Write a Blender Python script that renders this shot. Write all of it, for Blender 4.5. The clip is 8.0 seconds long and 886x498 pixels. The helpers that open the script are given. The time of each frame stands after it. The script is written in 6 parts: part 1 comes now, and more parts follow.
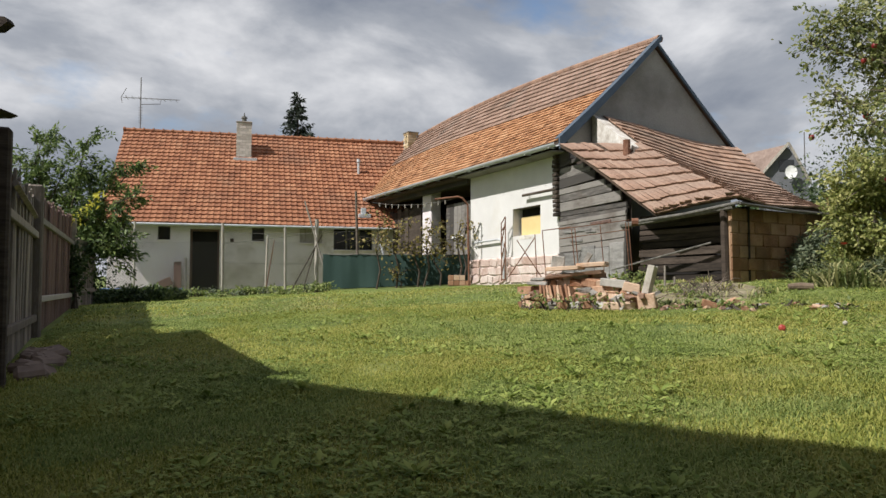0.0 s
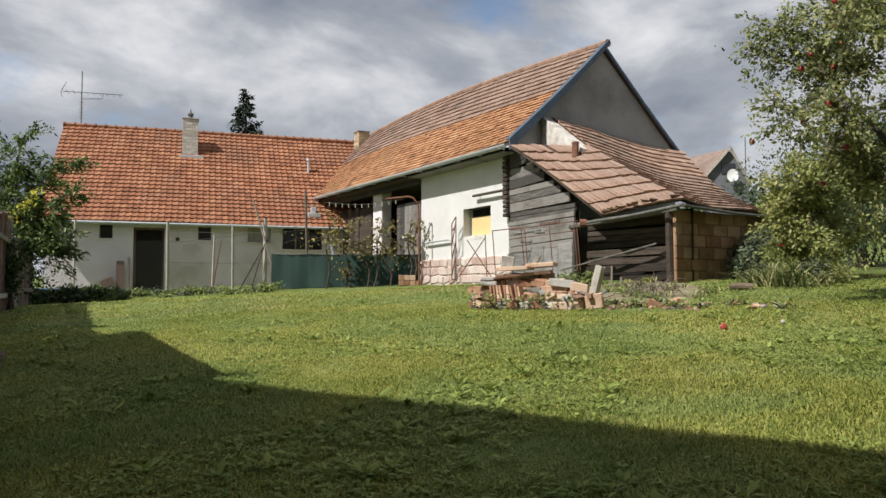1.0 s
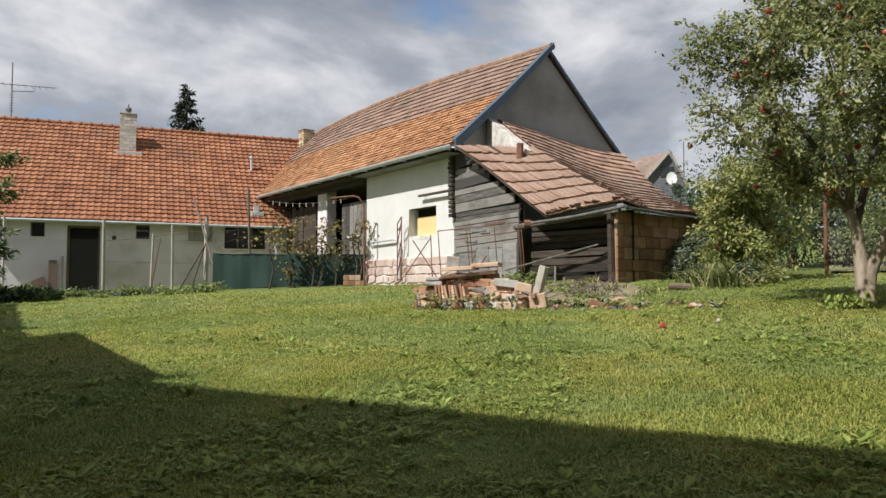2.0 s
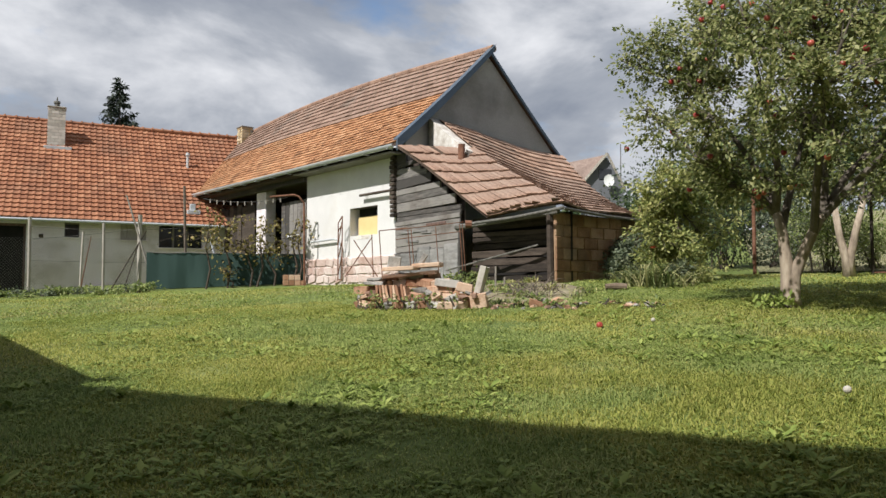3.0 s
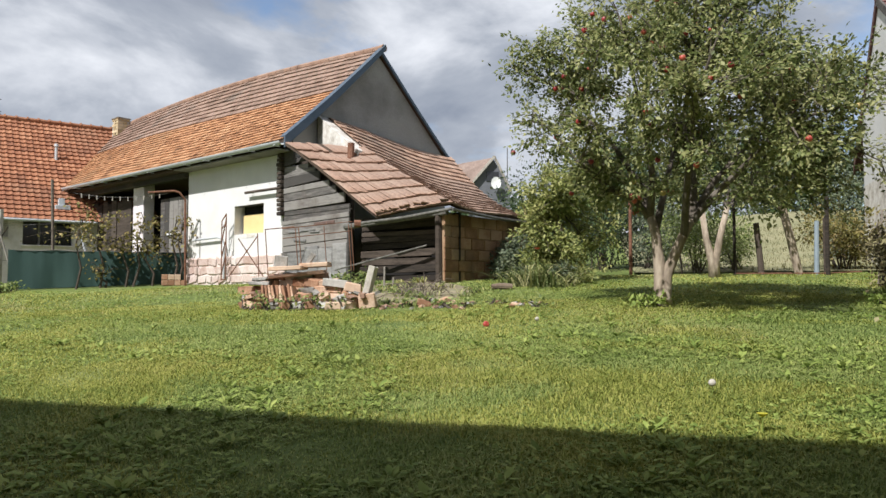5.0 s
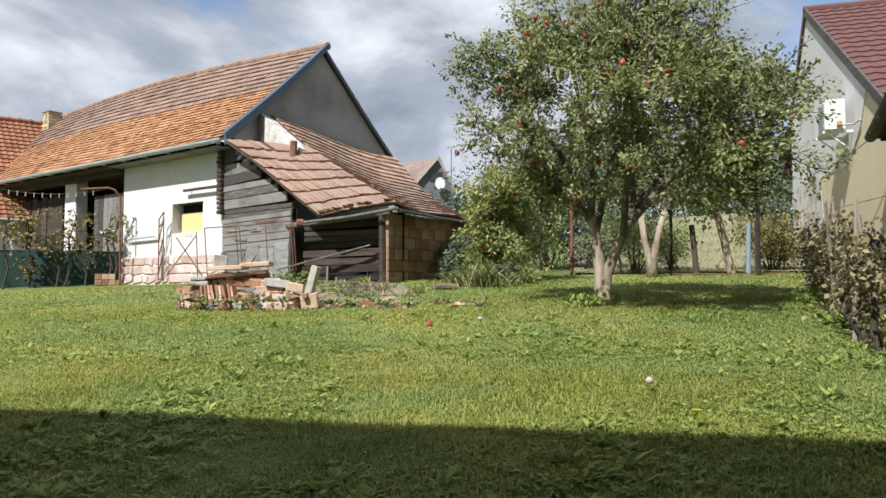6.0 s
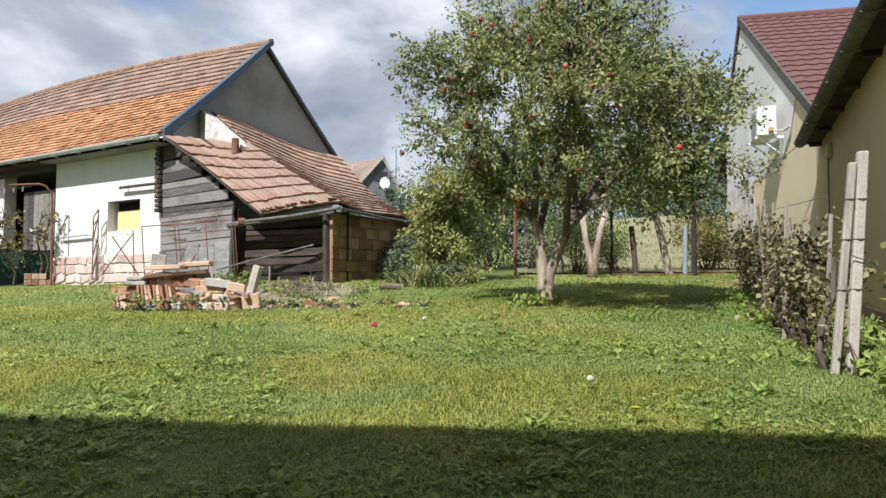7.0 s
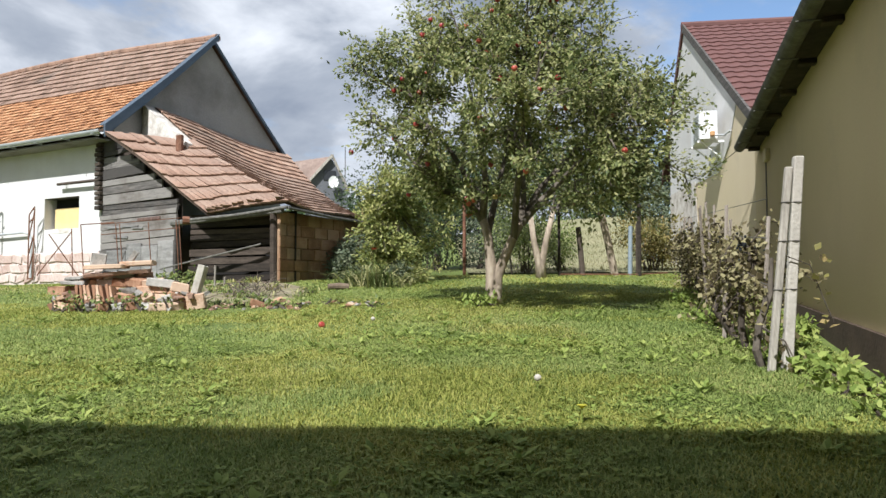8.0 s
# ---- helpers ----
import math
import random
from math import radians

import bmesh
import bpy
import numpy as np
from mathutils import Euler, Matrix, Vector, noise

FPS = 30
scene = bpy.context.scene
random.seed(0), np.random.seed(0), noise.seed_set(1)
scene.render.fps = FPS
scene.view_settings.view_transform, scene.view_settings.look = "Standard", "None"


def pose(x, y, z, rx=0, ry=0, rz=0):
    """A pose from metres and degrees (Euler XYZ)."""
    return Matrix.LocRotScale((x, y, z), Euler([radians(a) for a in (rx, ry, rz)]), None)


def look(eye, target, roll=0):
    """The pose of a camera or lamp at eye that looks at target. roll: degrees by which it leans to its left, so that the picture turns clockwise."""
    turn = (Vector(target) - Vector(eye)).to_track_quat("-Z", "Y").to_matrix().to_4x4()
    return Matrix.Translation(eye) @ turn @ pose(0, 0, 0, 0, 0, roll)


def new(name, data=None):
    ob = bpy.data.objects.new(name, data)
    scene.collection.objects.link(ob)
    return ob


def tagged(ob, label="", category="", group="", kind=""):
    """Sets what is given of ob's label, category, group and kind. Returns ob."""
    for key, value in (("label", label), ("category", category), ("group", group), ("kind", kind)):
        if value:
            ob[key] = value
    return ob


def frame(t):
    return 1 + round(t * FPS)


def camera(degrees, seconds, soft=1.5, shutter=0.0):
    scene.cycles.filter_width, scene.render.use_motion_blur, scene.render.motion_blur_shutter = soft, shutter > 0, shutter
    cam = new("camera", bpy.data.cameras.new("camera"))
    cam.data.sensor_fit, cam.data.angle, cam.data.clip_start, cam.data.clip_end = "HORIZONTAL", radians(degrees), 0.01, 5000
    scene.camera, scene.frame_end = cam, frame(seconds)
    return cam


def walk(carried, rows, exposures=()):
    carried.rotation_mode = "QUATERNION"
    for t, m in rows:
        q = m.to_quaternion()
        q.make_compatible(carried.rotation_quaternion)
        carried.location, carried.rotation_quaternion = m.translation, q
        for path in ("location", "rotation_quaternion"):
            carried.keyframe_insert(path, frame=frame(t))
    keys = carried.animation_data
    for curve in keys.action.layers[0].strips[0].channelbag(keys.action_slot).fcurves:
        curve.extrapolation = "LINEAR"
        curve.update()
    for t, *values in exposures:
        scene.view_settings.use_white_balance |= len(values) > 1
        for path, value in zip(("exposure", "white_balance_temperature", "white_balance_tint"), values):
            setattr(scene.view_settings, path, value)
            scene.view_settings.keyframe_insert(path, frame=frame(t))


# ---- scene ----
cam = camera(62.2, 8.0)
EYE = 0.9
PAN = [(0.0, 0.0), (0.5, 1.886), (1.0, 3.859), (1.5, 5.92), (3.0, 12.70), (3.5, 14.92), (4.0, 17.00), (4.5, 19.14), (6.0, 25.75), (6.5, 27.86), (7.0, 30.08), (7.5, 32.15), (8.0, 34.04)]
walk(cam, [(t, pose(0, 0, EYE, 92.92, 0, -a)) for t, a in PAN], exposures=[(0.0, 0.24, 6400, 10), (4.0, 0.39, 6240, 10), (8.0, 0.61, 6000, 9)])

# ---- world and sun ----
SUN_AZ, SUN_EL = -119.0, 50.0          # compass from straight ahead, clockwise
world = bpy.data.worlds.new("sky")
scene.world = world
world.use_nodes = True
wt = world.node_tree
wt.nodes.clear()


def wnode(kind, **values):
    n = wt.nodes.new(kind)
    for key, v in values.items():
        n.inputs[int(key[1:])].default_value = v
    return n


def wlink(a, i, b, j):
    wt.links.new(a.outputs[i], b.inputs[j])


sky = wt.nodes.new("ShaderNodeTexSky")
sky.sky_type, sky.sun_disc = "NISHITA", False
sky.sun_elevation, sky.sun_rotation = radians(SUN_EL), radians(SUN_AZ)
sky_bg = wnode("ShaderNodeBackground", _1=0.11)
wlink(sky, 0, sky_bg, 0)
tc = wt.nodes.new("ShaderNodeTexCoord")
sep = wt.nodes.new("ShaderNodeSeparateXYZ")
wlink(tc, 0, sep, 0)
flat = wt.nodes.new("ShaderNodeVectorMath")
flat.operation = "MULTIPLY"
flat.inputs[1].default_value = (1.0, 1.0, 2.1)
wlink(tc, 0, flat, 0)
puffs = wnode("ShaderNodeTexNoise", _2=3.2, _3=9.0, _4=0.56)
wlink(flat, 0, puffs, 0)
grey = wnode("ShaderNodeTexNoise", _2=3.0, _3=10.0, _4=0.55, _8=0.25)
shifted = wt.nodes.new("ShaderNodeVectorMath")
shifted.operation = "ADD"
shifted.inputs[1].default_value = (3.7, 1.9, 0.4)
wlink(flat, 0, shifted, 0)
wlink(shifted, 0, grey, 0)
# thinner cloud towards the east
east = wnode("ShaderNodeMapRange", _1=0.56, _2=0.84, _3=0.13, _4=-0.06)
wlink(sep, 0, east, 0)
cover = wt.nodes.new("ShaderNodeMath")
cover.operation = "ADD"
wlink(puffs, 0, cover, 0)
wlink(east, 0, cover, 1)
mask = wt.nodes.new("ShaderNodeValToRGB")
mask.color_ramp.elements[0].position, mask.color_ramp.elements[1].position = 0.42, 0.56
wlink(cover, 0, mask, 0)
tone = wt.nodes.new("ShaderNodeValToRGB")
e = tone.color_ramp.elements
e[0].position, e[0].color = 0.36, (0.33, 0.37, 0.45, 1)
e[1].position, e[1].color = 0.65, (1.10, 1.10, 1.12, 1)
mid = e.new(0.5)
mid.color = (0.55, 0.58, 0.64, 1)
wlink(grey, 0, tone, 0)
cloud_bg = wnode("ShaderNodeBackground", _1=0.60)
wlink(tone, 0, cloud_bg, 0)
both = wt.nodes.new("ShaderNodeMixShader")
wlink(mask, 0, both, 0)
wlink(sky_bg, 0, both, 1)
wlink(cloud_bg, 0, both, 2)
wout = wt.nodes.new("ShaderNodeOutputWorld")
wlink(both, 0, wout, 0)

sun_data = bpy.data.lights.new("sun", "SUN")
sun_data.energy, sun_data.angle, sun_data.color = 5.0, radians(0.6), (1.0, 0.955, 0.905)
TO_SUN = Vector((math.sin(radians(SUN_AZ)) * math.cos(radians(SUN_EL)),
                 math.cos(radians(SUN_AZ)) * math.cos(radians(SUN_EL)), math.sin(radians(SUN_EL))))
new("sun", sun_data).matrix_world = look(TO_SUN * 60, (0, 0, 0))

# ---- materials ----


def surf(name, colors, scale=3.0, rough=0.85, bump=0.2, fine=40.0, vary=0.0, island=False, stretch=(1, 1, 1),
         metal=0.0, stain=None, stain_scale=0.6, through_light=0.0, spec=0.3):
    """A worn surface: two or three colours mixed by broad and fine noise, with relief, and a shift from piece to piece."""
    m = bpy.data.materials.new(name)
    m.use_nodes = True
    nt = m.node_tree
    b = nt.nodes["Principled BSDF"]
    b.inputs["Roughness"].default_value = rough
    b.inputs["Metallic"].default_value = metal
    b.inputs["Specular IOR Level"].default_value = spec
    co = nt.nodes.new("ShaderNodeTexCoord")
    mp = nt.nodes.new("ShaderNodeMapping")
    mp.inputs["Scale"].default_value = stretch
    nt.links.new(co.outputs["Object"], mp.inputs[0])
    n1 = nt.nodes.new("ShaderNodeTexNoise")
    n1.inputs["Scale"].default_value, n1.inputs["Detail"].default_value = scale, 6
    n2 = nt.nodes.new("ShaderNodeTexNoise")
    n2.inputs["Scale"].default_value, n2.inputs["Detail"].default_value = fine, 4
    nt.links.new(mp.outputs[0], n1.inputs[0])
    nt.links.new(mp.outputs[0], n2.inputs[0])
    add = nt.nodes.new("ShaderNodeMath")
    add.operation = "MULTIPLY_ADD"
    add.inputs[1].default_value, add.inputs[2].default_value = 0.45, 0.0
    nt.links.new(n2.outputs[0], add.inputs[0])
    mul = nt.nodes.new("ShaderNodeMath")
    mul.operation = "MULTIPLY_ADD"
    mul.inputs[1].default_value = 0.75
    nt.links.new(n1.outputs[0], mul.inputs[0])
    nt.links.new(add.outputs[0], mul.inputs[2])
    fac = mul
    if vary:
        src = nt.nodes.new("ShaderNodeNewGeometry" if island else "ShaderNodeObjectInfo")
        rnd = nt.nodes.new("ShaderNodeMath")
        rnd.operation = "MULTIPLY_ADD"
        rnd.inputs[1].default_value, rnd.inputs[2].default_value = vary, -vary / 2
        nt.links.new(src.outputs["Random Per Island" if island else "Random"], rnd.inputs[0])
        fac = nt.nodes.new("ShaderNodeMath")
        nt.links.new(mul.outputs[0], fac.inputs[0])
        nt.links.new(rnd.outputs[0], fac.inputs[1])
    ramp = nt.nodes.new("ShaderNodeValToRGB")
    el = ramp.color_ramp.elements
    el[0].position, el[0].color = 0.38, (*colors[0], 1)
    el[1].position, el[1].color = 0.82, (*colors[-1], 1)
    if len(colors) == 3:
        k = el.new(0.6)
        k.color = (*colors[1], 1)
    nt.links.new(fac.outputs[0], ramp.inputs[0])
    col = ramp.outputs[0]
    if stain:
        n3 = nt.nodes.new("ShaderNodeTexNoise")
        n3.inputs["Scale"].default_value, n3.inputs["Detail"].default_value = stain_scale, 9
        n3.inputs["Roughness"].default_value = 0.65
        nt.links.new(co.outputs["Object"], n3.inputs[0])
        r3 = nt.nodes.new("ShaderNodeValToRGB")
        r3.color_ramp.elements[0].position, r3.color_ramp.elements[1].position = 0.52, 0.68
        r3.color_ramp.elements[1].color = (0.8, 0.8, 0.8, 1)
        nt.links.new(n3.outputs[0], r3.inputs[0])
        mx = nt.nodes.new("ShaderNodeMixRGB")
        mx.inputs[2].default_value = (*stain, 1)
        nt.links.new(r3.outputs[0], mx.inputs[0])
        nt.links.new(col, mx.inputs[1])
        col = mx.outputs[0]
    nt.links.new(col, b.inputs["Base Color"])
    if bump:
        bp = nt.nodes.new("ShaderNodeBump")
        bp.inputs["Strength"].default_value, bp.inputs["Distance"].default_value = bump, 0.02
        nt.links.new(mul.outputs[0], bp.inputs["Height"])
        nt.links.new(bp.outputs[0], b.inputs["Normal"])
    if through_light:
        tr = nt.nodes.new("ShaderNodeBsdfTranslucent")
        nt.links.new(col, tr.inputs[0])
        ms = nt.nodes.new("ShaderNodeMixShader")
        ms.inputs[0].default_value = through_light
        nt.links.new(b.outputs[0], ms.inputs[1])
        nt.links.new(tr.outputs[0], ms.inputs[2])
        nt.links.new(ms.outputs[0], nt.nodes["Material Output"].inputs[0])
    return m


M = {
    "soil": surf("soil_and_turf", [(0.060, 0.092, 0.020), (0.115, 0.150, 0.034), (0.19, 0.20, 0.062)], 1.2, 0.95, 0.5, 25),
    "blade": surf("grass_blade", [(0.163, 0.200, 0.036), (0.325, 0.338, 0.074), (0.44, 0.418, 0.128)], 0.45, 0.8, 0, 3, 0.42, True, through_light=0.35),
    "blade_cool": surf("fine_grass_blade", [(0.135, 0.192, 0.048), (0.268, 0.325, 0.092), (0.39, 0.41, 0.148)], 0.45, 0.8, 0, 3, 0.36, True, through_light=0.35),
    "straw": surf("dry_grass_blade", [(0.21, 0.21, 0.065), (0.35, 0.33, 0.115), (0.46, 0.42, 0.18)], 0.6, 0.7, 0, 4, 0.5, True, through_light=0.3),
    "broad": surf("broad_leaf", [(0.145, 0.205, 0.040), (0.255, 0.320, 0.072), (0.34, 0.385, 0.105)], 0.8, 0.7, 0, 9, 0.5, True, through_light=0.3),
    "plaster": surf("white_limewash", [(0.57, 0.56, 0.54), (0.68, 0.67, 0.65)], 1.5, 0.9, 0.15, 30, stain=(0.58, 0.55, 0.5), stain_scale=0.7),
    "old_plaster": surf("old_whitewash", [(0.63, 0.56, 0.565), (0.76, 0.695, 0.71), (0.82, 0.775, 0.79)], 1.3, 0.92, 0.3, 22, stain=(0.42, 0.37, 0.31), stain_scale=0.5),
    "render": surf("grey_cement_render", [(0.22, 0.215, 0.20), (0.30, 0.295, 0.28), (0.38, 0.37, 0.35)], 0.8, 0.95, 0.25, 28, stain=(0.16, 0.155, 0.145), stain_scale=0.45),
    "peeling": surf("peeling_plaster", [(0.30, 0.25, 0.20), (0.58, 0.54, 0.48), (0.74, 0.72, 0.68)], 3.5, 0.95, 0.6, 18),
    "plinth": surf("pink_stone_plinth", [(0.40, 0.28, 0.23), (0.53, 0.42, 0.37), (0.63, 0.55, 0.50)], 2.2, 0.95, 0.5, 20, 0.3),
    "yellow": surf("yellow_render", [(0.50, 0.40, 0.235), (0.58, 0.47, 0.285)], 0.7, 0.9, 0.12, 60, stain=(0.45, 0.37, 0.23), stain_scale=0.5),
    "beige": surf("beige_render", [(0.60, 0.50, 0.33), (0.68, 0.58, 0.40)], 0.8, 0.9, 0.12, 50, stain=(0.54, 0.46, 0.33)),
    "tile_red": surf("red_clay_tile", [(0.18, 0.075, 0.040), (0.29, 0.122, 0.062), (0.38, 0.185, 0.10)], 2.2, 0.8, 0.25, 35, 0.26, stain=(0.20, 0.10, 0.06), stain_scale=0.9),
    "tile_red_rest": surf("red_clay_tile_far", [(0.18, 0.075, 0.040), (0.29, 0.122, 0.062), (0.38, 0.185, 0.10)], 2.2, 0.8, 0.25, 35, 0.26, True, stain=(0.20, 0.10, 0.06), stain_scale=0.55),
    "tile_orange": surf("orange_clay_tile", [(0.20, 0.095, 0.045), (0.36, 0.175, 0.08), (0.46, 0.265, 0.14)], 2.0, 0.85, 0.3, 30, 0.34),
    "tile_orange_rest": surf("orange_clay_tile_far", [(0.20, 0.095, 0.045), (0.36, 0.175, 0.08), (0.46, 0.265, 0.14)], 2.0, 0.85, 0.3, 30, 0.34, True, stain=(0.28, 0.16, 0.08), stain_scale=0.6),
    "tile_brown": surf("weathered_brown_tile", [(0.19, 0.115, 0.08), (0.30, 0.19, 0.135), (0.39, 0.275, 0.205)], 1.8, 0.9, 0.35, 28, 0.20, stain=(0.15, 0.12, 0.10), stain_scale=1.1),
    "tile_brown_rest": surf("weathered_brown_tile_far", [(0.22, 0.14, 0.10), (0.34, 0.21, 0.145), (0.43, 0.30, 0.22)], 1.8, 0.9, 0.35, 28, 0.30, True, stain=(0.19, 0.15, 0.12), stain_scale=0.5),
    "tile_maroon": surf("maroon_metal_tile", [(0.105, 0.050, 0.044), (0.145, 0.068, 0.058)], 1.0, 0.65, 0.05, 20, 0.15),
    "deck": surf("dark_roof_boards", [(0.05, 0.035, 0.025), (0.10, 0.07, 0.05)], 4, 0.95, 0.3, 30),
    "wood_grey": surf("weathered_grey_wood", [(0.060, 0.055, 0.050), (0.125, 0.115, 0.105), (0.23, 0.215, 0.195)], 2.5, 0.9, 0.5, 14, 0.85, stretch=(1, 1, 9), stain=(0.11, 0.09, 0.075), stain_scale=1.3),
    "wood_silver": surf("silver_grey_boards", [(0.13, 0.125, 0.118), (0.21, 0.205, 0.195), (0.30, 0.29, 0.275)], 2.5, 0.9, 0.4, 14, 0.4, stretch=(1, 1, 6), stain=(0.13, 0.12, 0.105), stain_scale=1.6),
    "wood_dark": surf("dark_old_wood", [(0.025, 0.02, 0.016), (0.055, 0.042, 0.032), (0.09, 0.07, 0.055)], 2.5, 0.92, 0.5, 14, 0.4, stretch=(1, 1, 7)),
    "wood_brown": surf("brown_stained_wood", [(0.075, 0.046, 0.038), (0.135, 0.085, 0.07), (0.19, 0.125, 0.105)], 2.0, 0.8, 0.35, 14, 0.35, stretch=(8, 8, 1)),
    "wood_pale": surf("pale_weathered_wood", [(0.22, 0.20, 0.17), (0.36, 0.33, 0.28), (0.48, 0.45, 0.39)], 3, 0.9, 0.4, 16, 0.4, stretch=(6, 6, 1)),
    "bark": surf("apple_bark", [(0.15, 0.115, 0.085), (0.32, 0.26, 0.195), (0.47, 0.40, 0.31)], 5, 0.95, 0.9, 22, stretch=(1, 1, 0.4)),
    "bark_dark": surf("dark_twig_bark", [(0.045, 0.036, 0.028), (0.10, 0.08, 0.062)], 6, 0.95, 0.5, 25),
    "bark_limb": surf("grey_limb_bark", [(0.055, 0.045, 0.036), (0.11, 0.092, 0.072), (0.17, 0.148, 0.12)], 6, 0.95, 0.5, 25),
    "apple_leaf": surf("apple_leaf", [(0.094, 0.120, 0.038), (0.230, 0.264, 0.086), (0.40, 0.395, 0.175)], 0.9, 0.5, 0, 5, 0.7, True, through_light=0.45),
    "elder_leaf": surf("elder_leaf", [(0.035, 0.062, 0.018), (0.095, 0.145, 0.042), (0.21, 0.27, 0.085)], 1.0, 0.5, 0, 5, 0.6, True, through_light=0.35),
    "gutter_old": surf("old_dull_gutter", [(0.07, 0.066, 0.058), (0.125, 0.12, 0.105), (0.20, 0.19, 0.17)], 4, 0.8, 0.3, 25, stretch=(3, 3, 1)),
    "twig": surf("dry_twig", [(0.09, 0.07, 0.055), (0.20, 0.17, 0.135)], 6, 0.9, 0.2, 25),
    "dark_leaf": surf("dark_green_leaf", [(0.022, 0.042, 0.016), (0.05, 0.085, 0.03), (0.11, 0.15, 0.05)], 1.2, 0.55, 0, 5, 0.5, True, through_light=0.2),
    "mid_leaf": surf("mid_green_leaf", [(0.10, 0.145, 0.035), (0.21, 0.265, 0.075), (0.36, 0.385, 0.15)], 1.0, 0.55, 0, 5, 0.6, True, through_light=0.4),
    "sunny_leaf": surf("sunny_olive_leaf", [(0.15, 0.185, 0.052), (0.31, 0.335, 0.10), (0.48, 0.465, 0.185)], 1.0, 0.55, 0, 5, 0.6, True, through_light=0.42),
    "grey_leaf": surf("grey_green_leaf", [(0.058, 0.080, 0.045), (0.118, 0.145, 0.082), (0.20, 0.22, 0.13)], 1.0, 0.6, 0, 5, 0.5, True, through_light=0.2),
    "vine_leaf": surf("autumn_vine_leaf", [(0.085, 0.066, 0.032), (0.175, 0.145, 0.068), (0.32, 0.285, 0.145)], 1.2, 0.65, 0, 6, 0.8, True, through_light=0.3),
    "vine_green": surf("yellow_green_vine_leaf", [(0.13, 0.115, 0.032), (0.23, 0.21, 0.062), (0.33, 0.25, 0.105)], 1.2, 0.6, 0, 6, 0.6, True, through_light=0.3),
    "yellow_leaf": surf("yellow_leaf", [(0.45, 0.42, 0.04), (0.65, 0.60, 0.08)], 2, 0.6, 0, 6, 0.4, True, through_light=0.3),
    "spruce": surf("spruce_needles", [(0.02, 0.03, 0.02), (0.05, 0.062, 0.04)], 1, 0.8, 0, 5, 0.5, True),
    "apple_red": surf("red_apple_skin", [(0.17, 0.012, 0.018), (0.33, 0.028, 0.030), (0.45, 0.11, 0.065)], 9, 0.35, 0, 30, 0.5, spec=0.5),
    "apple_green": surf("yellow_apple_skin", [(0.33, 0.26, 0.08), (0.42, 0.30, 0.11)], 9, 0.35, 0, 30, 0.4, spec=0.5),
    "zinc": surf("weathered_zinc", [(0.42, 0.44, 0.45), (0.56, 0.58, 0.59)], 3, 0.5, 0.08, 20, metal=0.15),
    "flashing": surf("blue_grey_sheet", [(0.075, 0.10, 0.13), (0.115, 0.145, 0.18)], 2, 0.5, 0.05, 18, metal=0.3),
    "rust": surf("rusty_iron", [(0.09, 0.045, 0.03), (0.19, 0.09, 0.055), (0.27, 0.15, 0.10)], 9, 0.85, 0.4, 45, metal=0.2),
    "wire": surf("dull_wire", [(0.12, 0.11, 0.10), (0.20, 0.19, 0.18)], 6, 0.6, 0, 30, metal=0.5),
    "blue_steel": surf("pale_blue_paint", [(0.19, 0.235, 0.27), (0.27, 0.32, 0.355)], 5, 0.6, 0.1, 30),
    "brick_buff": surf("buff_brick", [(0.36, 0.27, 0.15), (0.50, 0.40, 0.24), (0.58, 0.48, 0.32)], 6, 0.9, 0.4, 40, 0.6),
    "brick_grey": surf("pale_grey_brick", [(0.44, 0.41, 0.36), (0.56, 0.52, 0.46), (0.64, 0.60, 0.54)], 6, 0.9, 0.4, 40, 0.6),
    "brick_red": surf("old_red_brick", [(0.27, 0.145, 0.085), (0.41, 0.245, 0.152), (0.53, 0.385, 0.275)], 6, 0.92, 0.6, 40, 0.9),
    "slab": surf("broken_concrete", [(0.19, 0.18, 0.16), (0.30, 0.285, 0.255), (0.42, 0.40, 0.36)], 5, 0.95, 0.6, 40, 0.5),
    "block": surf("slag_block", [(0.20, 0.11, 0.06), (0.31, 0.185, 0.105), (0.40, 0.27, 0.17)], 4, 0.95, 0.6, 45, 0.45, stain=(0.10, 0.08, 0.058), stain_scale=0.9),
    "mortar": surf("mortar", [(0.34, 0.32, 0.28), (0.42, 0.40, 0.36)], 6, 0.95, 0.4, 40),
    "glass": surf("dark_window_glass", [(0.015, 0.017, 0.018), (0.03, 0.032, 0.034)], 2, 0.12, 0, 8, spec=0.6),
    # near-black colour that stands in for shade inside openings
    "inner_shade": surf("painted_inner_shade", [(0.012, 0.011, 0.010), (0.025, 0.022, 0.02)], 2, 0.95, 0.1, 10),
    "board_yellow": surf("yellow_board", [(0.62, 0.46, 0.20), (0.72, 0.56, 0.28)], 2, 0.85, 0.1, 30),
    "green_net": surf("dark_green_net", [(0.018, 0.042, 0.035), (0.032, 0.064, 0.054)], 2.0, 0.8, 0.3, 120, stretch=(1, 1, 0.4)),
    "white_paint": surf("white_paint", [(0.74, 0.74, 0.72), (0.82, 0.82, 0.81)], 3, 0.45, 0.03, 20),
    "concrete": surf("pale_concrete_post", [(0.33, 0.305, 0.26), (0.43, 0.40, 0.345), (0.51, 0.48, 0.42)], 5, 0.92, 0.5, 45, stain=(0.30, 0.28, 0.24), stain_scale=2.5),
    "blue_plastic": surf("blue_plastic", [(0.03, 0.08, 0.22), (0.05, 0.13, 0.32)], 3, 0.5, 0.05, 20),
    "orange": surf("orange_plastic", [(0.42, 0.22, 0.09), (0.50, 0.29, 0.13)], 3, 0.5, 0.05, 20),
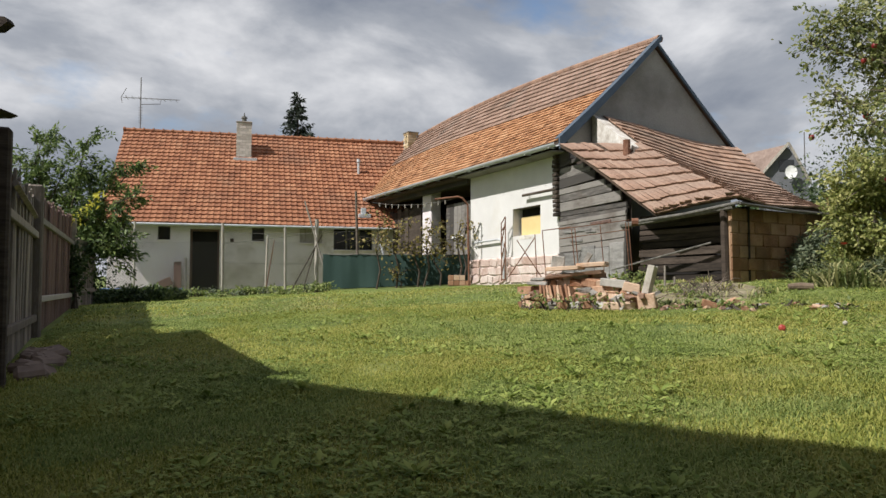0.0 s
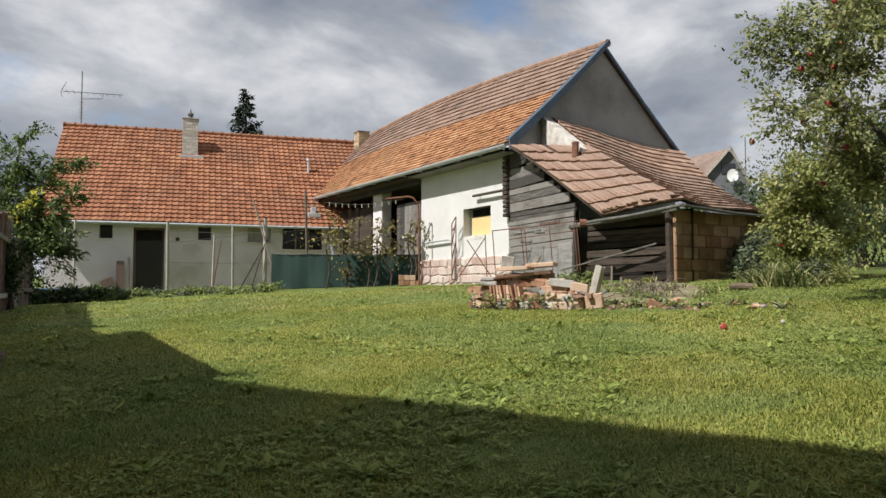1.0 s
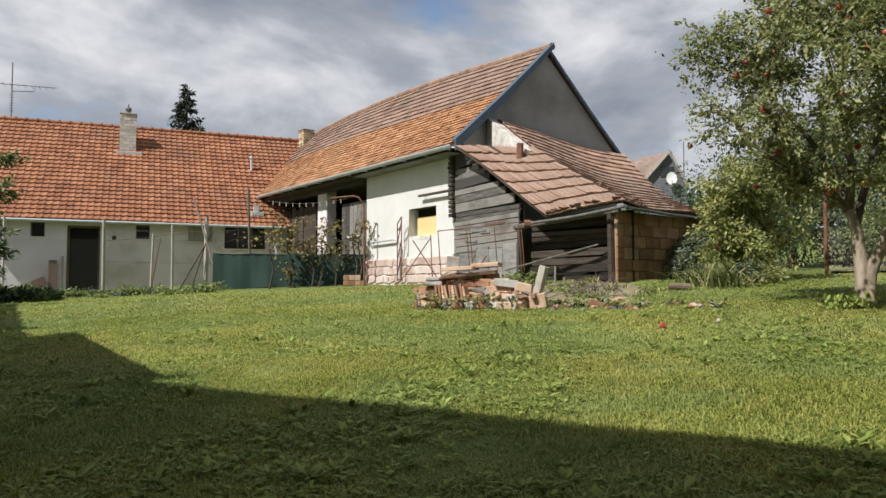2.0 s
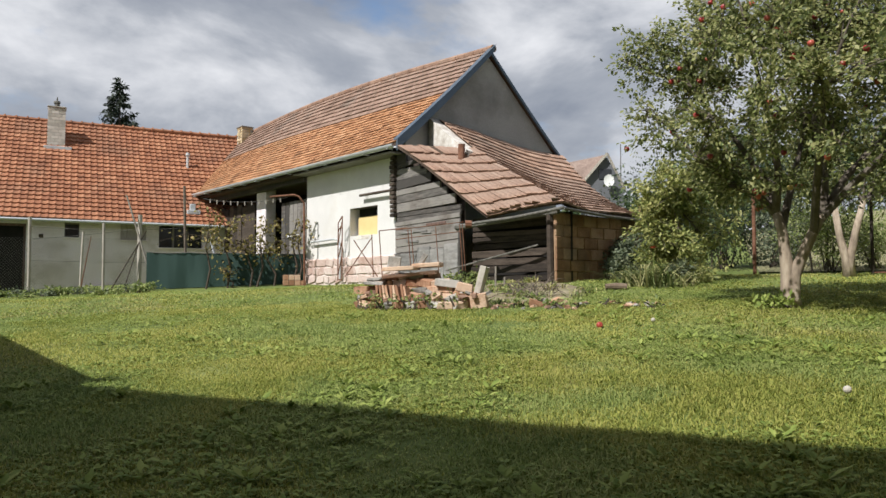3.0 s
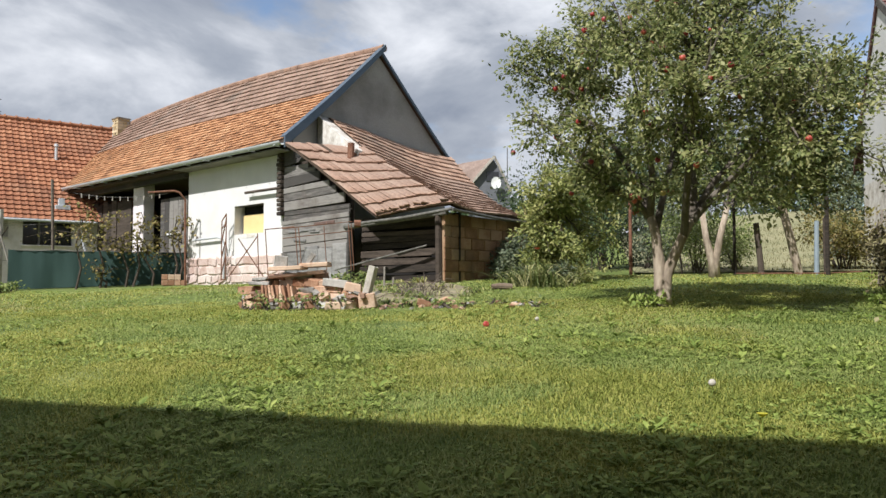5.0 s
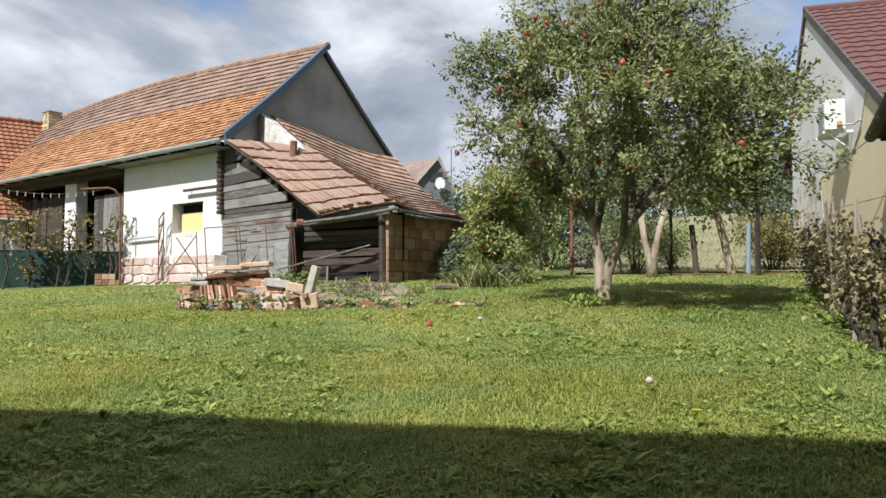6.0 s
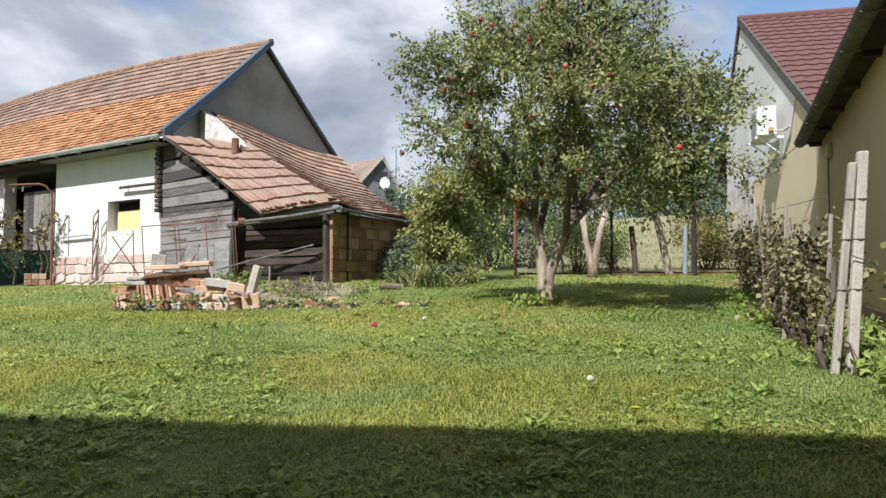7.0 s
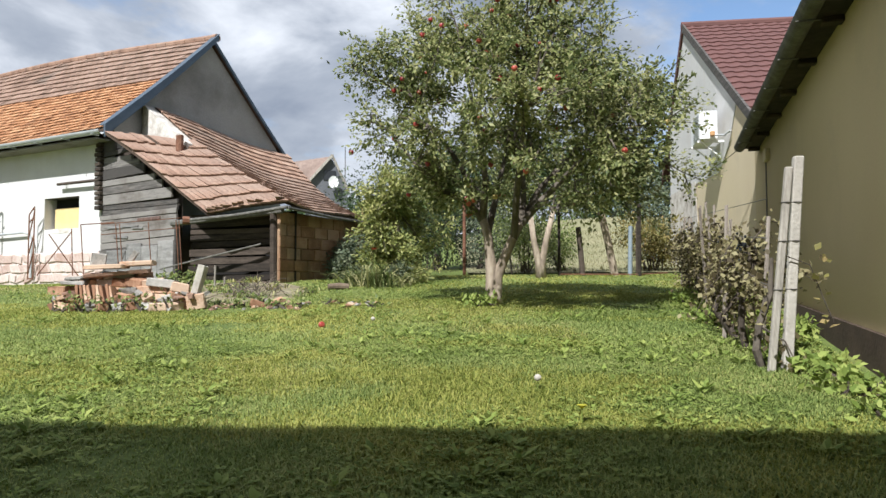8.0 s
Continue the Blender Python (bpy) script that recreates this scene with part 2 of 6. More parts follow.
    "dry_grass": surf("dry_meadow", [(0.14, 0.145, 0.07), (0.21, 0.20, 0.105), (0.28, 0.255, 0.15)], 0.5, 0.95, 0.4, 12),
    "tile_upper": surf("pinkish_brown_tile", [(0.165, 0.110, 0.08), (0.235, 0.155, 0.115), (0.31, 0.215, 0.165)], 1.8, 0.95, 0.35, 28, 0.32, stain=(0.15, 0.13, 0.11), stain_scale=1.1),
    "tile_upper_rest": surf("pinkish_brown_tile_far", [(0.165, 0.110, 0.08), (0.235, 0.155, 0.115), (0.31, 0.215, 0.165)], 1.8, 0.95, 0.35, 28, 0.32, True, stain=(0.15, 0.13, 0.11), stain_scale=0.5),
    "wood_fence": surf("grey_brown_fence_wood", [(0.135, 0.112, 0.09), (0.235, 0.20, 0.165), (0.34, 0.295, 0.25)], 2.0, 0.9, 0.4, 14, 0.45, stretch=(8, 8, 1), stain=(0.10, 0.09, 0.075), stain_scale=1.6),
    "tile_old": surf("old_grey_brown_tile", [(0.16, 0.115, 0.092), (0.23, 0.17, 0.14), (0.31, 0.24, 0.20)], 1.5, 0.9, 0.3, 12),
    "rank_grass": surf("rank_grass", [(0.085, 0.115, 0.038), (0.19, 0.225, 0.075), (0.38, 0.36, 0.17)], 0.7, 0.65, 0, 6, 0.6, True, through_light=0.3),
    "earth": surf("brown_earth_rubble", [(0.09, 0.065, 0.045), (0.16, 0.12, 0.085), (0.24, 0.19, 0.14)], 6, 0.95, 0.7, 40),
    "dry_soil": surf("dry_weedy_soil", [(0.13, 0.105, 0.06), (0.22, 0.185, 0.115), (0.33, 0.285, 0.20)], 3.0, 0.95, 0.8, 30, stain=(0.12, 0.14, 0.05), stain_scale=2.2),
    "slate": surf("grey_slate", [(0.10, 0.105, 0.115), (0.16, 0.165, 0.18)], 2, 0.8, 0.2, 20),
}

# ---- building helpers ----


def face_mesh(name, verts, faces, material, smooth=False):
    me = bpy.data.meshes.new(name)
    me.from_pydata([tuple(v) for v in verts], [], [tuple(f) for f in faces])
    me.update()
    me.materials.append(M[material])
    if smooth:
        me.polygons.foreach_set("use_smooth", [True] * len(me.polygons))
    return me


def part(name, bm, material, parent, label="", smooth=False):
    """Links a bmesh, or a finished mesh, as one mesh object under a thing or a part."""
    if isinstance(bm, bmesh.types.BMesh):
        me = bpy.data.meshes.new(name)
        bmesh.ops.recalc_face_normals(bm, faces=bm.faces)
        bm.to_mesh(me)
        bm.free()
        me.materials.append(M[material])
        if smooth:
            me.polygons.foreach_set("use_smooth", [True] * len(me.polygons))
    else:
        me = bm
    ob = new(name, me)
    ob.parent = parent
    if label:
        ob["label"] = label
    return ob


def thing(name, m, label, category, group="", kind=""):
    ob = new(name)
    ob.matrix_world = m
    ob.empty_display_size = 0.2
    return tagged(ob, label, category, group, kind)


def box(x0, x1, y0, y1, z0, z1, bevel=0.0, bm=None, m=None):
    bm = bm or bmesh.new()
    got = bmesh.ops.create_cube(bm, size=1.0)["verts"]
    for v in got:
        v.co = Vector((x0 + (v.co.x + 0.5) * (x1 - x0), y0 + (v.co.y + 0.5) * (y1 - y0), z0 + (v.co.z + 0.5) * (z1 - z0)))
    if bevel:
        edges = list({e for v in got for e in v.link_edges})
        bmesh.ops.bevel(bm, geom=edges, offset=bevel, segments=1, affect="EDGES")
    if m is not None:
        bmesh.ops.transform(bm, matrix=m, verts=bm.verts)
    return bm


def prism(points, y0, y1, bm=None):
    """An outline in x and z, pushed from y0 to y1."""
    bm = bm or bmesh.new()
    a = [bm.verts.new((x, y0, z)) for x, z in points]
    b = [bm.verts.new((x, y1, z)) for x, z in points]
    bm.faces.new(a)
    bm.faces.new(b[::-1])
    for i in range(len(points)):
        j = (i + 1) % len(points)
        bm.faces.new((a[j], a[i], b[i], b[j]))
    return bm


def tube(path, radii, sides=8, bm=None):
    """A round, tapered stem along a path of points."""
    bm = bm or bmesh.new()
    path = [Vector(p) for p in path]
    if not isinstance(radii, (list, tuple)):
        radii = [radii] * len(path)
    rings = []
    for i, p in enumerate(path):
        d = (path[min(i + 1, len(path) - 1)] - path[max(i - 1, 0)]).normalized()
        side = d.cross(Vector((0.31, 0.17, 0.93) if abs(d.z) < 0.85 else (1, 0.1, 0))).normalized()
        up = side.cross(d)
        rings.append([bm.verts.new(p + (side * math.cos(2 * math.pi * k / sides) + up * math.sin(2 * math.pi * k / sides)) * radii[i])
                      for k in range(sides)])
    for a, b in zip(rings, rings[1:]):
        for k in range(sides):
            bm.faces.new((a[k], a[(k + 1) % sides], b[(k + 1) % sides], b[k]))
    bm.faces.new(rings[0][::-1])
    bm.faces.new(rings[-1])
    return bm


def joined(name, verts, tris, material, parent=None, smooth=False, quads=True):
    """One mesh of very many like pieces, from numpy arrays."""
    me = bpy.data.meshes.new(name)
    n = tris.shape[1]
    me.vertices.add(len(verts))
    me.vertices.foreach_set("co", np.ascontiguousarray(verts, dtype=np.float32).ravel())
    me.loops.add(tris.size)
    me.loops.foreach_set("vertex_index", np.ascontiguousarray(tris, dtype=np.int32).ravel())
    me.polygons.add(len(tris))
    me.polygons.foreach_set("loop_start", np.arange(0, tris.size, n, dtype=np.int32))
    me.polygons.foreach_set("loop_total", np.full(len(tris), n, dtype=np.int32))
    me.update(calc_edges=True)
    me.materials.append(M[material])
    ob = new(name, me)
    ob.parent = parent
    return ob


def smoothstep(a, b, v):
    t = np.clip((v - a) / (b - a), 0.0, 1.0)
    return t * t * (3 - 2 * t)


def ground_z(x, y):
    """The lawn climbs gently towards the far right, and levels out in the yard before the buildings."""
    u = 0.0468 * x + 0.0573 * y
    u = u - 0.28 * smoothstep(14, 20, y) * smoothstep(8, 2, x)
    far = np.hypot(x, y)
    level = smoothstep(34, 70, far)
    turn = np.degrees(np.arctan2(x, y))
    hill = 1.9 * smoothstep(17, 45, far) * np.exp(-((turn - 48) / 15) ** 2) * smoothstep(160, 80, far)
    return u * (1 - level) + 1.6 * level + hill


def gz(x, y):
    return float(ground_z(np.array(float(x)), np.array(float(y))))


TURN = radians(34.119)


def right_side(x, y):
    """A place given across and ahead, as seen looking down the right half of the garden."""
    return x * math.cos(TURN) + y * math.sin(TURN), -x * math.sin(TURN) + y * math.cos(TURN)


TILES = {}


def tile_mesh(kind, material):
    """One roof tile in a unit of width 1 and gauge 1: x across, y down the slope, z off the roof in metres."""
    key = (kind, material)
    if key in TILES:
        return TILES[key]
    if kind == "pantile":
        prof = [(0.0, 0.006), (0.12, 0.003), (0.45, 0.003), (0.62, 0.020), (0.80, 0.027), (1.0, 0.007)]
        y1, lift, th = 1.12, 0.052, 0.044
    elif kind == "pressed":
        prof = [(0.0, 0.004), (0.2, 0.001), (0.45, 0.004), (0.62, 0.014), (0.80, 0.017), (1.0, 0.006)]
        y1, lift, th = 1.04, 0.024, 0.022
    elif kind == "beaver":
        prof = [(0.02, 0.003), (0.98, 0.003)]
        y1, lift, th = 1.10, 0.020, 0.014
    else:
        prof = [(0.001, 0.003), (0.5, 0.001), (0.999, 0.003)]
        y1, lift, th = (1.09, 0.037, 0.033) if kind == "shingle" else (1.10, 0.052, 0.040)
    n = len(prof)
    vs = [(a, -0.02, h) for a, h in prof] + [(a, y1, h + lift) for a, h in prof] + [(a, y1, h + lift - th) for a, h in prof]
    if kind == "beaver":
        vs = [(0.02, -0.02, 0.003), (0.98, -0.02, 0.003), (0.01, 0.97, 0.026), (0.5, 1.10, 0.030), (0.99, 0.97, 0.026),
              (0.01, 0.97, 0.008), (0.5, 1.10, 0.010), (0.99, 0.97, 0.008)]
        fs = [(0, 2, 3, 4, 1), (2, 5, 6, 3), (3, 6, 7, 4), (0, 5, 2), (1, 4, 7)]
    else:
        fs = [(i, i + n, i + n + 1, i + 1) for i in range(n - 1)] + [(i + n, i + 2 * n, i + 2 * n + 1, i + n + 1) for i in range(n - 1)]
        fs += [(0, 2 * n, n), (n - 1, 2 * n - 1, 3 * n - 1)]
    me = face_mesh("tile", vs, fs, material)
    TILES[key] = (me, np.array(vs, dtype=float), [f for f in fs])
    return TILES[key]


def tile_roof(parent, S, nu, nv, kind, material, nearest, n_parts=290, keep=None, jitter=1.0, seed=1, stagger=False):
    """Lays tiles over the surface S(u, v), v down the slope; the n_parts nearest are pieces of their own, the others one mesh."""
    rng = random.Random(seed)
    me, vs, fs = tile_mesh(kind, material)
    placed = []
    for j in range(nv):
        for i in range(nu):
            off = 0.5 if stagger and j % 2 else 0.0
            u0, u1, v0, v1 = (i + off) / nu, min(1.02, (i + 1 + off) / nu), j / nv, (j + 1) / nv
            if keep and not keep((u0 + u1) / 2, (v0 + v1) / 2):
                continue
            p, pu, pv = S(u0, v0), S(u1, v0), S(u0, v1)
            ex, ey = pu - p, pv - p
            ez = ey.cross(ex).normalized()
            if ez.z < 0:
                ez = -ez
            ang = rng.gauss(0, 0.012) * jitter
            c, s = math.cos(ang), math.sin(ang)
            ex2, ey2 = ex * c + ey * s * 0.7, ey * c - ex * s * 0.7
            p = p + ez * abs(rng.gauss(0, 0.005)) * jitter + ey * rng.gauss(0, 0.025) * jitter
            m = Matrix(((ex2.x, ey2.x, ez.x, p.x), (ex2.y, ey2.y, ez.y, p.y), (ex2.z, ey2.z, ez.z, p.z), (0, 0, 0, 1)))
            placed.append((nearest((u0 + u1) / 2, (v0 + v1) / 2), len(placed), m))
    placed.sort()
    for _, _, m in placed[:n_parts]:
        a, b = m.col[0].to_3d(), m.col[1].to_3d()
        skew = abs(a.dot(b)) / (a.length * b.length) > 0.03
        if skew:           # tiles cut to a slanting course have a mesh of their own
            cut = me.copy()
            turn = Matrix.Translation(m.translation)
            cut.transform(turn.inverted() @ m)
            ob = new("tile", cut)
        else:
            turn = m
            ob = new("tile", me)
        ob.parent = parent
        ob.matrix_basis = turn
    rest = placed[n_parts:]
    if rest:
        V, Fq = [], []
        base = 0
        hom = np.c_[vs, np.ones(len(vs))]
        for _, _, m in rest:
            V.append(hom @ np.array(m).T[:, :3])
            Fq += [tuple(k + base for k in f) for f in fs]
            base += len(vs)
        ob = part("tiles", face_mesh("tiles", np.vstack(V), Fq, material + "_rest" if material + "_rest" in M else material), "", parent)
        ob["kind"] = "stuff"


def leaf_cloud(name, centres, directions, sizes, material, parent, rng, droop=0.2, aspect=0.5):
    """Many small folded leaves, each of four triangles, joined."""
    n = len(centres)
    d = directions + rng.normal(0, 0.55, (n, 3))
    d[:, 2] -= droop
    d /= np.linalg.norm(d, axis=1)[:, None]
    r = rng.normal(0, 0.55, (n, 3)) + np.array([[-0.35, -0.25, 0.8]])
    side = np.cross(d, r)
    side /= np.linalg.norm(side, axis=1)[:, None] + 1e-9
    nrm = np.cross(side, d)
    L, Wd = sizes[:, None], sizes[:, None] * aspect
    base = centres
    v = np.stack([base, base + d * L * 0.45 + side * Wd * 0.5 + nrm * L * 0.06, base + d * L, base + d * L * 0.45 - side * Wd * 0.5 + nrm * L * 0.06], 1)
    f = np.arange(n * 4).reshape(n, 4)
    tri = np.concatenate([f[:, [0, 1, 2]], f[:, [0, 2, 3]]])
    ob = joined(name, v.reshape(-1, 3), tri, material, parent)
    return ob


def straight_wires(parent, name, lines, r, material):
    bm = bmesh.new()
    for a, b in lines:
        tube([a, b], r, 3, bm)
    return part(name, bm, material, parent)

# ---- ground ----
rings = [0.0] + [0.8 * 1.11 ** k for k in range(72)]
NA = 160
gv, gf = [], []
for r in rings:
    for k in range(NA):
        a = 2 * math.pi * k / NA
        x, y = r * math.sin(a), r * math.cos(a)
        gv.append((x, y, gz(x, y) + (0.018 * noise.noise((x * 1.3, y * 1.3, 0)) if r < 40 else 0)))
for j in range(len(rings) - 1):
    for k in range(NA):
        a, b = j * NA + k, j * NA + (k + 1) % NA
        gf.append((a, a + NA, b + NA, b))
ground = tagged(new("ground", face_mesh("ground", gv, gf, "soil", True)), "uneven garden soil under patchy mown lawn", "ground", kind="structure")

# dry meadow on the slope behind the end of the garden
mv, mf = [], []
for j in range(14):
    for i in range(14):
        x, y = right_side(0.5 + 1.1 * i, 15.6 + 3.4 * j)
        mv.append((x, y, gz(x, y) + 0.03))
for j in range(13):
    for i in range(13):
        a = j * 14 + i
        mf.append((a, a + 1, a + 15, a + 14))
tagged(new("meadow", face_mesh("meadow", mv, mf, "dry_grass", True)), "pale dry meadow rising behind the garden fence", "meadow", kind="structure")

rng = np.random.default_rng(7)


def trodden(x, y):
    """How far inside the weedy, trodden patch before the shed a place lies: 1 in its middle, 0 at its rim."""
    u, w = (x - 3.75) * 0.94 - (y - 11.1) * 0.34, (x - 3.75) * 0.34 + (y - 11.1) * 0.94
    return np.maximum(0.0, 1 - (u / 1.15) ** 2 - (w / 2.3) ** 2)


def lawn_points(n, r0, r1, a0=-44, a1=78):
    r = np.sqrt(rng.uniform(r0 * r0, r1 * r1, n))
    a = np.radians(rng.uniform(a0, a1, n))
    x, y = r * np.sin(a), r * np.cos(a)
    ax, ay = x * math.cos(TURN) - y * math.sin(TURN), x * math.sin(TURN) + y * math.cos(TURN)
    ok = (ax < 3.15 + 0.3075 * (ay - 6.4)) | (ay < 3.0)      # up to the neighbour's wall
    ok &= ay < 15.2 - 0.02 * ax
    ok &= x > -2.9 - 0.42 * (y - 4.5) - 0.1                      # up to the board fence
    ok &= y < 21.9 + 0.05 * x
    bx, by = (x - 2.92) * 0.891 + (y - 17.02) * 0.454, -(x - 2.92) * 0.454 + (y - 17.02) * 0.891
    ok &= ~((bx > -0.35) & (by > -0.3))
    ok &= ~((bx > -0.2) & (by > -3.6) & (bx < 7))
    ok &= ~((bx > -0.6) & (by > -4.9) & (bx < 3.2) & (rng.uniform(0, 1, len(x)) < 0.75))
    ok &= rng.uniform(0, 1, len(x)) > 1.6 * trodden(x, y)
    return x[ok], y[ok]


def clumpy(x, y, s=0.9, o=0.0):
    return np.array([noise.noise((a * s + o, b * s, 3.1 + o)) for a, b in zip(x, y)])


def grass(name, n, r0, r1, h, w, dry=False):
    x, y = lawn_points(n, r0, r1)
    k = clumpy(x, y, 1.1)
    worn = clumpy(x, y, 0.55, 9.0) + 0.35 * clumpy(x, y, 2.3, 4.0) > 0.25
    pick = worn if dry else (~worn | (rng.uniform(0, 1, len(x)) < 0.82))
    x, y, k = x[pick], y[pick], k[pick]
    keep = rng.uniform(-0.5, 0.5, len(x)) < k + 0.55
    x, y, k = x[keep], y[keep], k[keep]
    m = len(x)
    z = ground_z(x, y)
    hh = h * rng.uniform(0.45, 1.25, m) * (1 + 0.7 * k)
    a = rng.uniform(0, 2 * math.pi, m)
    lean = rng.uniform(0.5, 1.8, m)
    dx, dy = np.cos(a), np.sin(a)
    ww = w * rng.uniform(0.6, 1.3, m)
    p0 = np.stack([x - dy * ww, y + dx * ww, z - 0.01], 1)
    p1 = np.stack([x + dy * ww, y - dx * ww, z - 0.01], 1)
    p2 = np.stack([x + dx * hh * lean * 0.45 + dy * ww * 0.7, y + dy * hh * lean * 0.45 - dx * ww * 0.7, z + hh * 0.62], 1)
    p3 = np.stack([x + dx * hh * lean * 0.45 - dy * ww * 0.7, y + dy * hh * lean * 0.45 + dx * ww * 0.7, z + hh * 0.62], 1)
    p4 = np.stack([x + dx * hh * lean * 1.05, y + dy * hh * lean * 1.05, z + hh * np.maximum(0.12, 1.0 - 0.42 * lean)], 1)
    v = np.stack([p0, p1, p2, p3, p4], 1).reshape(-1, 3)
    b = np.arange(m)[:, None] * 5
    tri = np.concatenate([b + [0, 1, 2], b + [0, 2, 3], b + [3, 2, 4]])
    if dry:
        tagged(joined(name, v, tri, "straw"), "worn patches of dry pale grass in the lawn", "grass", kind="stuff")
        return
    cool = np.tile(clumpy(x, y, 0.45, 21.0) + 0.5 * clumpy(x, y, 1.5, 2.0) + rng.normal(0, 0.10, m) > 0.10, 3)
    for pick, mt, label in ((~cool, "blade", "short uneven lawn grass with yellowish patches"), (cool, "blade_cool", "patches of finer bluish green lawn grass")):
        tagged(joined(name, v, tri[pick], mt), label, "grass", kind="stuff")


grass("grass", 330000, 1.8, 6.0, 0.034, 0.0034)
grass("grass", 270000, 6.0, 11.0, 0.028, 0.0048)
grass("grass", 210000, 11.0, 24.0, 0.034, 0.0085)
grass("dry_grass", 110000, 1.8, 7.0, 0.026, 0.0030, True)
grass("dry_grass", 110000, 7.0, 16.0, 0.028, 0.0060, True)


def herbs(name, n, r0, r1, size, material="broad", label="clover and dandelion leaves among the grass", reps=5, slim=1.0, upright=0.0):
    """Low rosettes and three-part leaves that lie nearly flat among the blades."""
    x, y = lawn_points(n, r0, r1)
    k = clumpy(x, y, 0.7, 5.0)
    keep = rng.uniform(-0.45, 0.5, len(x)) < k * 2.2 - 0.10
    x, y = x[keep], y[keep]
    m = len(x)
    x, y = np.repeat(x, reps), np.repeat(y, reps)
    a = rng.uniform(0, 2 * math.pi, m * reps)
    L = size * rng.uniform(0.5, 1.4, m * reps)
    stand = rng.uniform(0.15, 0.85, m * reps) + upright
    c = np.stack([x + 0.2 * size * np.cos(a), y + 0.2 * size * np.sin(a), ground_z(x, y) + rng.uniform(0.004, 0.030, m * reps)], 1)
    d = np.stack([np.cos(a), np.sin(a), stand], 1)
    d /= np.linalg.norm(d, axis=1)[:, None]
    s = np.stack([-np.sin(a), np.cos(a), 0 * a], 1)
    up = np.cross(s, d) * -1
    L = L[:, None]
    wd = L * rng.uniform(0.22, 0.42, (m * reps, 1)) * slim
    v = np.stack([c, c + d * L * 0.5 + s * wd - up * L * 0.05, c + d * L - up * L * 0.25, c + d * L * 0.5 - s * wd - up * L * 0.05, c + d * L * 0.55 - up * L * 0.02], 1)
    b = np.arange(m * reps)[:, None] * 5
    tri = np.concatenate([b + [0, 1, 4], b + [1, 2, 4], b + [2, 3, 4], b + [3, 0, 4]])
    tagged(joined(name, v.reshape(-1, 3), tri, material), label, "weeds", kind="stuff")


herbs("lawn_weeds", 17000, 1.8, 6.5, 0.029)
herbs("lawn_weeds", 24000, 6.5, 12.0, 0.029)
herbs("lawn_weeds", 26000, 12.0, 23.0, 0.039)
herbs("dock_leaves", 900, 1.8, 9.0, 0.066, label="larger dock and dandelion rosettes in the lawn", reps=11, slim=0.55, upright=0.35)

# ---- the long barn with the white wall ----
BARN = pose(2.92, 17.02, 0, 0, 0, 27)
barn = thing("barn", BARN, "old farm barn with orange tiled roof, white wall and grey gable", "barn")


def ridge_lift(y):
    return 0.30 * math.sin(math.pi * min(1, max(0, y / 15.5)))


def window_hole(x0, x1, holes, z0, z1, th, y=0.0):
    """A wall along x with square holes: (x0, x1, z0, z1) each, in order along x."""
    bm = bmesh.new()
    at = x0
    for a, b, c, d in holes:
        box(at, a, y, y + th, z0, z1, 0, bm)
        box(a, b, y, y + th, z0, c, 0, bm)
        box(a, b, y, y + th, d, z1, 0, bm)
        at = b
    box(at, x1, y, y + th, z0, z1, 0, bm)
    bmesh.ops.remove_doubles(bm, verts=bm.verts, dist=0.0005)
    return bm


wall_turn = pose(0, 0, 0, 0, 0, 90)            # the long wall runs away from the garden
bm = window_hole(0.0, 4.67, [(1.14, 2.40, 2.20, 2.92)], 1.66, 4.12, -0.42)
bmesh.ops.transform(bm, matrix=wall_turn, verts=bm.verts)
white_wall = part("wall", bm, "plaster", barn, "bright white limewashed wall")
plinth = part("plinth", box(-0.035, 0.40, 0.0, 4.67, 0.55, 1.66, 0.02), "plinth", barn, "pink stone plinth with cracked joints")
prng = random.Random(3)
for row in range(3):
    y = 0.02
    while y < 4.6:
        w = min(prng.uniform(0.22, 0.58), 4.66 - y)
        z0 = 0.98 + 0.225 * row
        bm = box(-0.055 - prng.uniform(0, 0.02), 0.0, y + 0.010, y + w - 0.010, z0 + 0.010, z0 + 0.208, 0.016)
        skew, rise = prng.gauss(0, 0.035), prng.gauss(0, 0.022)
        for v in bm.verts:
            up = (v.co.z - z0) / 0.2 - 0.5
            side = (v.co.y - y) / w - 0.5
            v.co.y += skew * up * 2 + prng.gauss(0, 0.006)
            v.co.z += rise * side * 2 + prng.gauss(0, 0.005)
        part("stone", bm, "plinth", plinth)
        y += w
# window with a yellow board behind broken plaster
# near-black sheet at the back paints the shade within the hole
win = part("window", box(0.30, 0.34, 1.14, 2.40, 2.20, 2.92), "inner_shade", barn, "square hole closed with a yellow board")
part("board", box(0.20, 0.24, 1.16, 2.30, 2.12, 2.70, 0.004), "board_yellow", win, "bright yellow board")
part("lintel", box(0.02, 0.34, 1.10, 2.44, 2.915, 2.97, 0.004), "wood_grey", win)
part("broken_edge", box(-0.006, 0.012, 1.50, 2.10, 2.10, 2.205, 0.003), "peeling", win)
# gable
gable_pts = [(0.0, 0.6), (5.3, 0.6), (5.3, 4.52), (2.65, 6.96), (0.0, 4.52)]
gable = part("gable", prism(gable_pts, 0.0, 0.35), "render", barn, "dark grey cement rendered gable")
